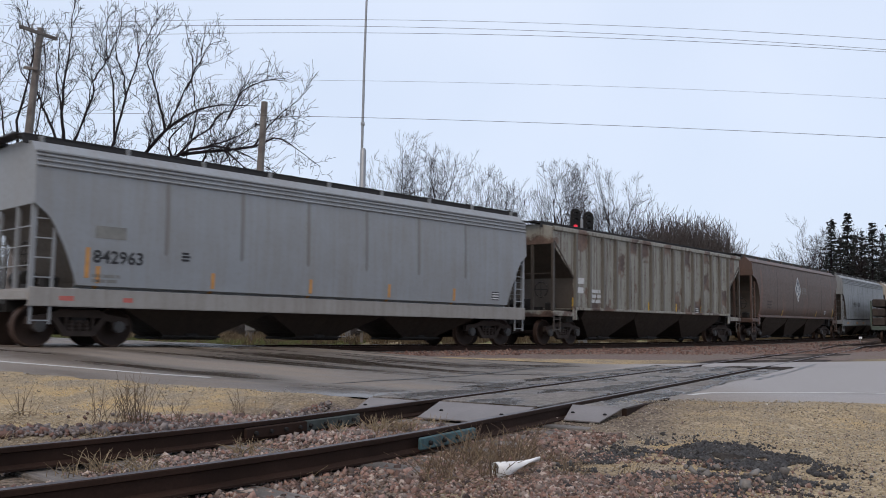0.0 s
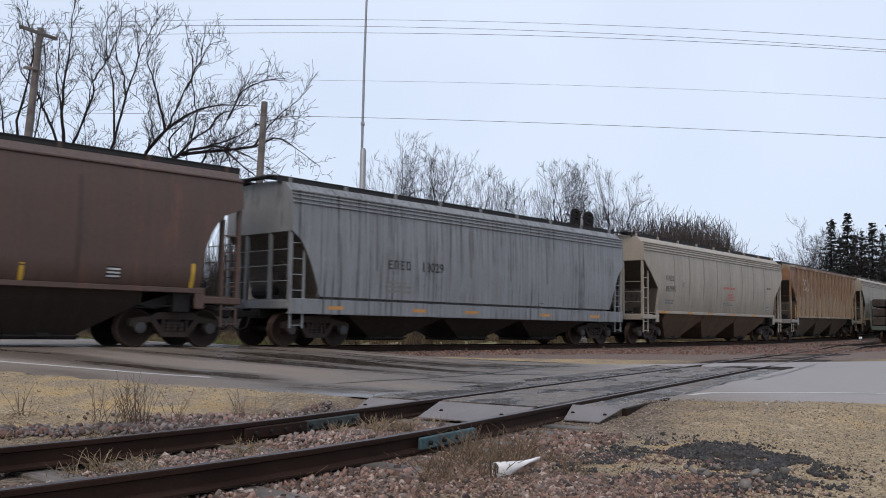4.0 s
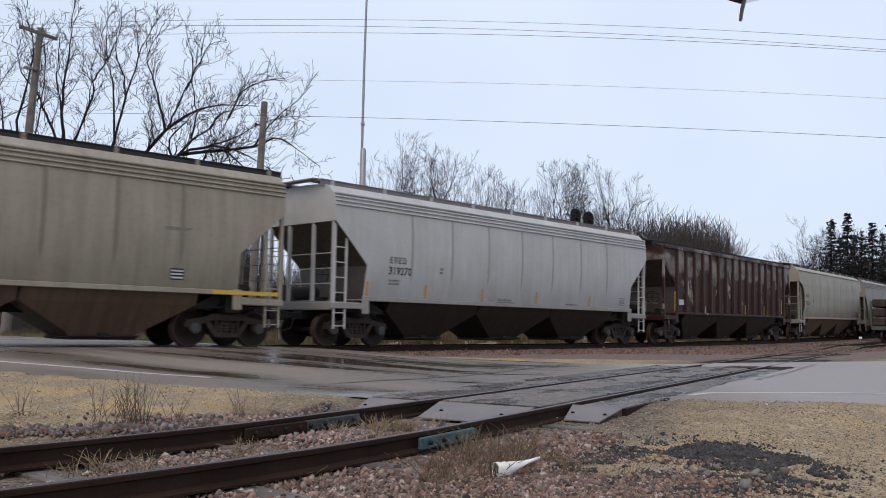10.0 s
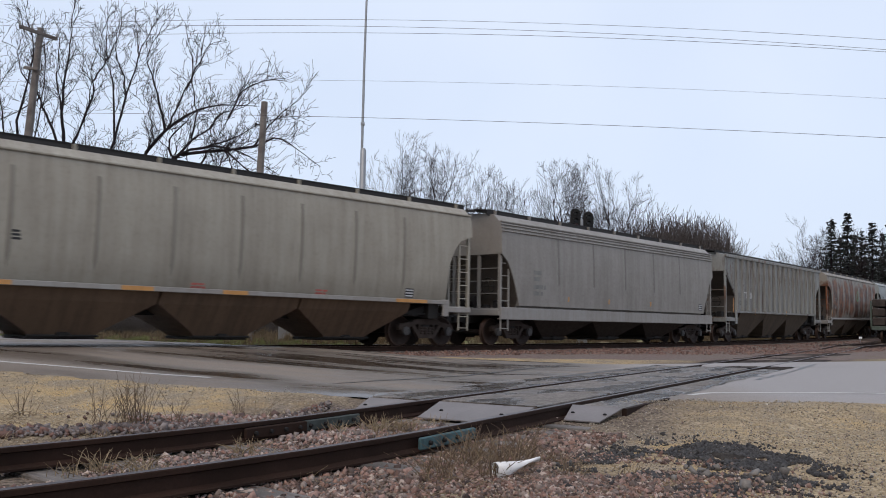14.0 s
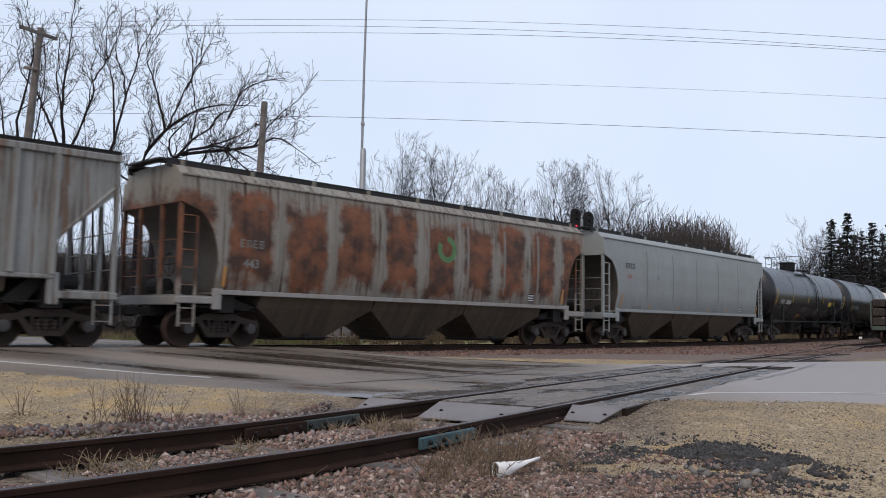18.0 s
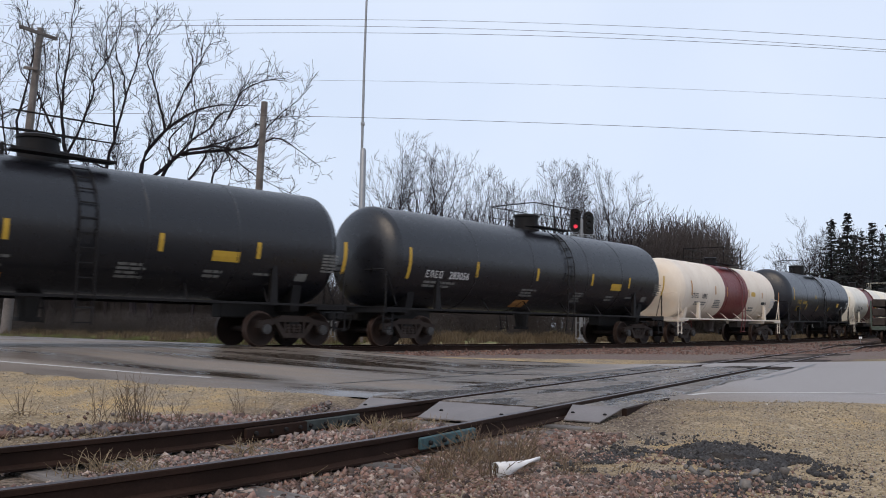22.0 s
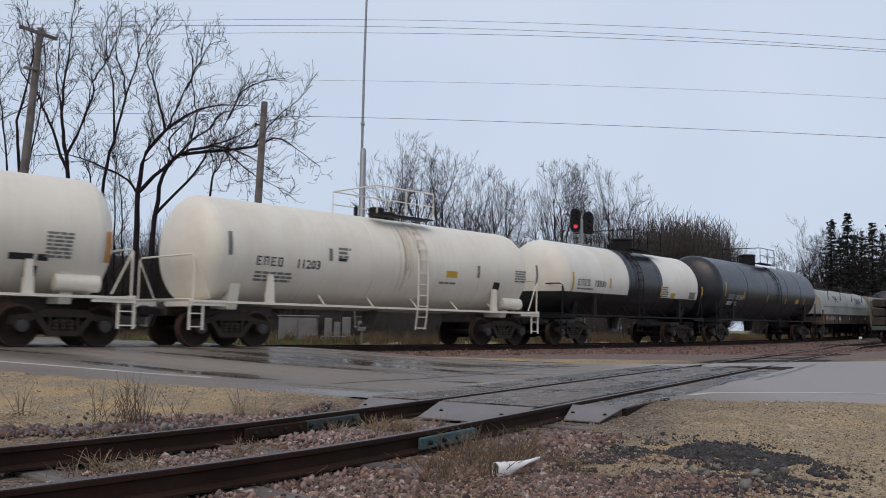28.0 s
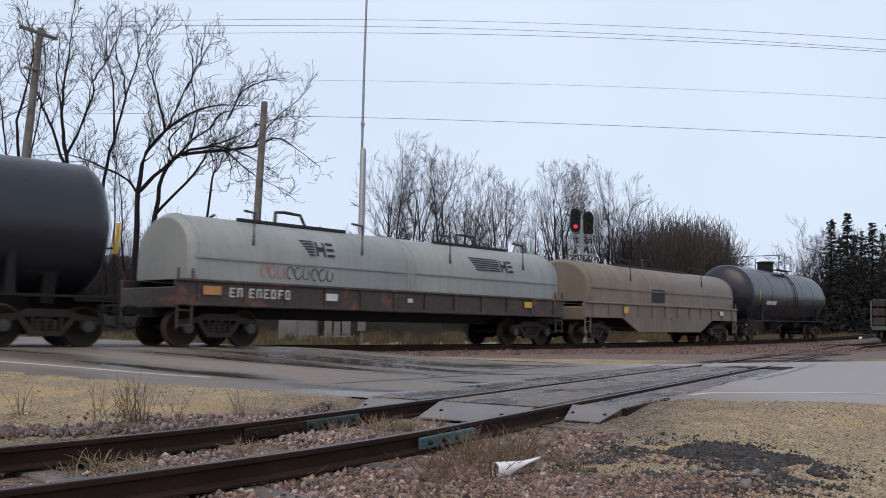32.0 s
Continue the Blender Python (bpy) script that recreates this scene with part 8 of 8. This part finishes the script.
def make_weeds():
    brown, straw = "dead brown weed with branching stems", "clump of dry straw-coloured grass"
    rnd = random.Random(77)
    for x, y, n, h, s in ((-3.12, 8.75, 26, 0.62, 0.5), (-3.0, 8.9, 14, 0.5, 0.6), (-2.1, 9.5, 10, 0.42, 0.9), (-4.75, 9.1, 16, 0.5, 0.8), (-4.4, 9.3, 8, 0.4, 0.9), (-1.55, 8.6, 7, 0.3, 0.6), (0.42, 6.9, 30, 0.34, 0.9), (0.3, 7.3, 26, 0.32, 0.9), (0.55, 6.45, 24, 0.3, 1.0), (0.2, 6.6, 20, 0.28, 1.0), (0.75, 7.6, 18, 0.3, 0.8), (0.05, 6.2, 20, 0.22, 1.0), (0.62, 7.1, 20, 0.3, 0.9), (0.85, 6.8, 12, 0.2, 1.0), (0.0, 5.9, 22, 0.26, 1.0), (0.35, 6.05, 24, 0.28, 1.0), (0.15, 7.0, 18, 0.3, 0.9), (0.9, 6.2, 14, 0.2, 1.0), (-0.35, 8.2, 10, 0.26, 0.9), (-0.75, 7.1, 8, 0.24, 0.9), (-3.45, 8.95, 9, 0.5, 0.8), (-2.75, 9.1, 8, 0.45, 0.9), (-1.2, 8.95, 6, 0.3, 0.8), (-5.4, 9.4, 9, 0.45, 0.8)):
        weed("weed", x, y, rnd.randrange(9999), n, h, s, M_WEED, brown)
    for x, y, n, h in ((-2.35, 6.2, 34, 0.24), (-2.15, 6.35, 30, 0.2), (-2.5, 6.0, 20, 0.18), (-2.0, 6.1, 30, 0.2), (-1.55, 7.1, 40, 0.2), (-0.62, 8.6, 60, 0.24), (-0.45, 8.75, 50, 0.22), (-0.3, 8.9, 40, 0.18), (-1.25, 6.55, 24, 0.2), (-0.5, 7.55, 14, 0.26), (-0.15, 7.55, 10, 0.3), (-1.0, 8.35, 30, 0.2), (1.35, 6.3, 16, 0.1), (0.95, 8.9, 20, 0.14), (-2.9, 7.5, 30, 0.2), (-3.5, 6.9, 36, 0.22), (-0.05, 9.4, 26, 0.16), (1.5, 5.75, 14, 0.09)):
        weed("grass_clump", x, y, rnd.randrange(9999), n, h, 0.9, M_DRYGRASS, straw, "grass", 0.45, 0)
    # short dead stems lying about between the stones
    sticks = []
    for k in range(5):
        mb, r2 = Mb(), random.Random(300 + k)
        for _ in range(7):
            a, x, y = r2.uniform(0, 6.283), r2.gauss(0, 0.5), r2.gauss(0, 0.5)
            d = Vector((math.cos(a), math.sin(a), r2.uniform(0.0, 0.55)))
            mb.tube([(x, y, 0.08), tuple(Vector((x, y, 0.12)) + d * 0.5), tuple(Vector((x, y, 0.1)) + d * r2.uniform(0.7, 1.1))], [0.02, 0.016, 0.006], 3, caps=False)
        sticks.append((mb.v, mb.f))
    places = []
    while len(places) < 230:
        x, y = (rnd.gauss(0.4, 0.4), rnd.gauss(6.6, 0.7)) if rnd.random() < 0.45 else (rnd.uniform(-4.6, -0.2), rnd.uniform(6.0, 9.6))
        places.append((rnd.randrange(5), spin(x, y, land(x, y) + 0.004, rnd, rnd.uniform(0.07, 0.14))))
    joined("dead_stems", sticks, places, M_WEED, "short dead brown stems scattered between the stones", "weeds")
    # grass verge and dry tufts behind the main track
    blades = []
    for k in range(4):
        mb = Mb()
        r2 = random.Random(k)
        for _ in range(26):
            a, t, h = r2.uniform(0, 6.283), r2.uniform(0, 0.5), r2.uniform(0.5, 1.0)
            bx, by = r2.gauss(0, 0.25), r2.gauss(0, 0.25)
            mb.tube([(bx, by, 0), (bx + math.cos(a) * t * 0.3, by + math.sin(a) * t * 0.3, h * 0.6), (bx + math.cos(a) * t, by + math.sin(a) * t, h)], [0.03, 0.022, 0.006], 3, caps=False)
        blades.append((mb.v, mb.f))
    inside = road_test()
    places = []
    while len(places) < 1900:
        x, y = rnd.uniform(-26, -3), rnd.uniform(26, 37)
        s, lat = main_coords(x, y)
        if lat > -2.6 or inside(x, y):
            continue
        places.append((rnd.randrange(4), spin(x, y, land(x, y) - 0.01, rnd, 0.25, 0.25, rnd.uniform(0.06, 0.14))))
    joined("grass_verge", blades, places, M_GREEN, "short green winter grass beyond the track", "grass")
    places = []
    while len(places) < 2600:
        s, lat = rnd.uniform(6, 95), -rnd.uniform(3.2, 26)
        x, y = main_xy(s, lat)
        if inside(x, y):
            continue
        places.append((rnd.randrange(4), spin(x, y, land(x, y) - 0.02, rnd, 0.5, 0.5, rnd.uniform(0.2, 0.6) * (0.7 if s < 18 else 1))))
    joined("dry_grass", blades, places, M_FARGRASS, "tall dull dry grass behind the track", "grass")


def make_litter():
    """A crushed white cone of plastic lying in the weeds."""
    mb = Mb()
    n = 12
    for j in range(5):
        u = j / 4
        for i in range(n):
            a = 2 * math.pi * i / n
            r = 0.055 * (1 - 0.8 * u) * (1 + 0.18 * math.sin(3 * a + j))
            mb.v.append((u * 0.34, r * math.cos(a), 0.05 + r * math.sin(a) * 0.95 + 0.07 * u + 0.012 * math.sin(5 * u + a)))
    mb.f = [(j * n + i, j * n + (i + 1) % n, (j + 1) * n + (i + 1) % n, (j + 1) * n + i) for j in range(4) for i in range(n)]
    ob = part("plastic_cone", mb, M_WHITEPL, smooth=True, at=Matrix.Translation((0.38, 6.02, land(0.38, 6.02))) @ Matrix.Rotation(radians(22), 4, "Z"))
    ob.modifiers.new("thickness", "SOLIDIFY").thickness = 0.004
    tagged(ob, "crushed white plastic cone lying among stones and weeds", "litter")


def make_joint_bars():
    """Teal-painted bars bolted to the rail joints of the siding."""
    for y, off, length in ((7.95, 0.83, 0.95), (8.25, -0.67, 0.95), (7.55, -0.67, 0.8)):
        x, py, a = side_point(y, off)
        at = Matrix.Translation((x, py, side_z(y) - 0.085)) @ Matrix.Rotation(math.pi / 2 - a, 4, "Z")
        bar = tagged(empty("joint_bar", at), "flaking teal joint bar bolted to the rail web", "joint bar", "rail joint bars")
        part("bar", Mb().box(0, 0, 0, length, 0.035, 0.1, bev=0.01), {7.95: M_TEAL, 8.25: M_TEALGREY}.get(y, M_RAIL), bar)
        for k in range(4):
            part("bolt", Mb().lathe([(-0.045, 0.016), (-0.03, 0.02), (0.0, 0.02)], 8, "y", (-length * 0.36 + length * 0.24 * k, 0, 0)), M_BLACK, bar)



def make_rubble():
    """A low dark spread of crushed asphalt and soil on the gravel."""
    mb = Mb()
    rings, n = 10, 40
    mb.v.append((2.36, 7.25, land(2.36, 7.25) + 0.016))
    for j in range(1, rings + 1):
        f = j / rings
        for i in range(n):
            a = 6.2832 * i / n
            r = f * (1 + 0.9 * noise.noise(Vector((math.cos(a) * 1.6, math.sin(a) * 1.6, 3.3))))
            x, y = 2.36 + 0.24 * r * math.cos(a) - 0.02 * r * math.sin(a), 7.25 + 0.45 * r * math.sin(a)
            mb.v.append((x, y, land(x, y) + 0.016 + 0.012 * noise.noise(Vector((x * 13, y * 13, 1))) - 0.03 * f ** 6))
    mb.f = [(0, 1 + i, 1 + (i + 1) % n) for i in range(n)]
    mb.f += [(1 + j * n + i, 1 + (j + 1) * n + i, 1 + (j + 1) * n + (i + 1) % n, 1 + j * n + (i + 1) % n) for j in range(rings - 1) for i in range(n)]
    m = plain("black_crushed_asphalt", (0.075, 0.063, 0.054), 0.9, 0, 0.85, 9, 80, 1.0, gloss=0.1)
    tagged(part("asphalt_rubble", mb, m, smooth=True), "low dark spread of crushed asphalt on the gravel", "rubble", kind="stuff")


make_bed()
make_rubble()
make_stones()
make_weeds()
make_litter()
make_joint_bars()


# ---- the umbrella that dips into view ----


def make_umbrella():
    u = tagged(empty("umbrella"), "umbrella with dark and pale violet-white panels and wire ribs", "umbrella")
    dark = plain("dark_navy_umbrella_cloth", (0.035, 0.03, 0.045), 0.7, 0, 0.15, 5)
    pale, n, l = nodes_of("pale_lavender_umbrella_cloth")
    thin, both = n.new("ShaderNodeBsdfTranslucent"), n.new("ShaderNodeMixShader")
    thin.inputs[0].default_value = (0.72, 0.73, 0.9, 1)
    n["Principled BSDF"].inputs["Base Color"].default_value = (0.66, 0.67, 0.84, 1)
    n["Principled BSDF"].inputs["Roughness"].default_value = 0.7
    both.inputs[0].default_value = 0.75
    l.new(n["Principled BSDF"].outputs[0], both.inputs[1])
    l.new(thin.outputs[0], both.inputs[2])
    l.new(both.outputs[0], n["Material Output"].inputs[0])
    R, drop = 0.64, 0.20
    tips = [(R * math.cos(i * math.pi / 4 + math.pi / 2), R * math.sin(i * math.pi / 4 + math.pi / 2)) for i in range(8)]
    for i in range(8):
        a, b = tips[i], tips[(i + 1) % 8]
        mb = Mb()
        n = 6
        for j in range(n + 1):
            f = j / n
            for k in range(n + 1):
                g = k / n
                x, y = (a[0] * (1 - g) + b[0] * g) * f, (a[1] * (1 - g) + b[1] * g) * f
                sag = 0.035 * 4 * g * (1 - g) * f
                mb.v.append((x * (1 - sag), y * (1 - sag), -drop * f ** 1.7 + 0.25 * sag))
        mb.f = [(j * (n + 1) + k, j * (n + 1) + k + 1, (j + 1) * (n + 1) + k + 1, (j + 1) * (n + 1) + k) for j in range(n) for k in range(n)]
        p = part("panel", mb, dark if i % 2 == 0 else pale, u, smooth=True)
    for a in tips:
        pts = [(a[0] * f, a[1] * f, -drop * f ** 1.7 - 0.006) for f in (0.02, 0.3, 0.6, 0.85, 1.0)] + [(a[0] * 1.008, a[1] * 1.008, -drop - 0.013)]
        part("rib", Mb().tube(pts, [0.0018] * 5 + [0.0016], 5), M_STEEL, u)
    part("shaft", Mb().tube([(0, 0, 0.05), (0, 0, -0.62)], 0.005, 8), M_STEEL, u)
    part("handle", Mb().tube([(0, 0, -0.6), (0, 0, -0.72), (0, -0.02, -0.76), (0, -0.06, -0.77), (0, -0.08, -0.73)], 0.012, 8), M_BLACK, u)
    return u


UMBRELLA = make_umbrella()


# ---- motion ----


def travelled(t):
    """Metres that the train has run, counted from mid clip."""
    return 11.709 * (t - 16) - 0.00865 * (t - 16) ** 2


def car_pose(mid, half, t):
    """A car rides on its two trucks along the curved track."""
    s = mid - travelled(t)
    reach = half - 2.05
    a, b = main_pose(s - reach).translation, main_pose(s + reach).translation
    d = b - a
    turn = Euler((0, -math.asin(d.z / d.length), math.atan2(d.y, d.x))).to_matrix().to_4x4()
    return Matrix.Translation((a + b) / 2) @ turn


def motions():
    place = {}
    for i, car in enumerate(CARS):
        mid, half = (JOINTS[i] + JOINTS[i + 1]) / 2, (JOINTS[i + 1] - JOINTS[i]) / 2
        place[car] = mid
        walk(car, [(t * 0.5, car_pose(mid, half, t * 0.5)) for t in range(65)])
    # wheels turn while their car passes the crossing
    for w, car, at, dx in WHEELSETS:
        base = place[car] + at
        rows = []
        times = [k / 20 for k in range(641) if -6 < base - travelled(k / 20) < 60]
        for t in sorted({0.0, 32.0, *times}):
            near = min(max(t, times[0] if times else 0.0), times[-1] if times else 0.0)
            rows.append((t, Matrix.Translation((dx, 0, 0.457)) @ Matrix.Rotation(-travelled(near) / 0.457, 4, "Y")))
        walk(w, rows)
    # the umbrella dips into the top of the view and is lifted away again
    lifted = pose(0.4, 0.1, 1.8, 0, 1.6, -8)
    rows = [(0, lifted), (7.9, lifted)]
    for t, x, z in ((8.2, 0.153, 1.549), (8.5, 0.133, 1.515), (8.8, 0.110, 1.516), (9.0, 0.130, 1.526), (9.2, 0.143, 1.521), (9.5, 0.164, 1.496), (9.8, 0.178, 1.521), (10.0, 0.191, 1.540), (10.3, 0.204, 1.552), (10.5, 0.212, 1.552)):
        rows.append((t, pose(x - 0.019, 0.101, z - 0.008, 0, 1.6, -8)))
    rows += [(10.9, lifted), (32, lifted)]
    walk(UMBRELLA, rows)


motions()
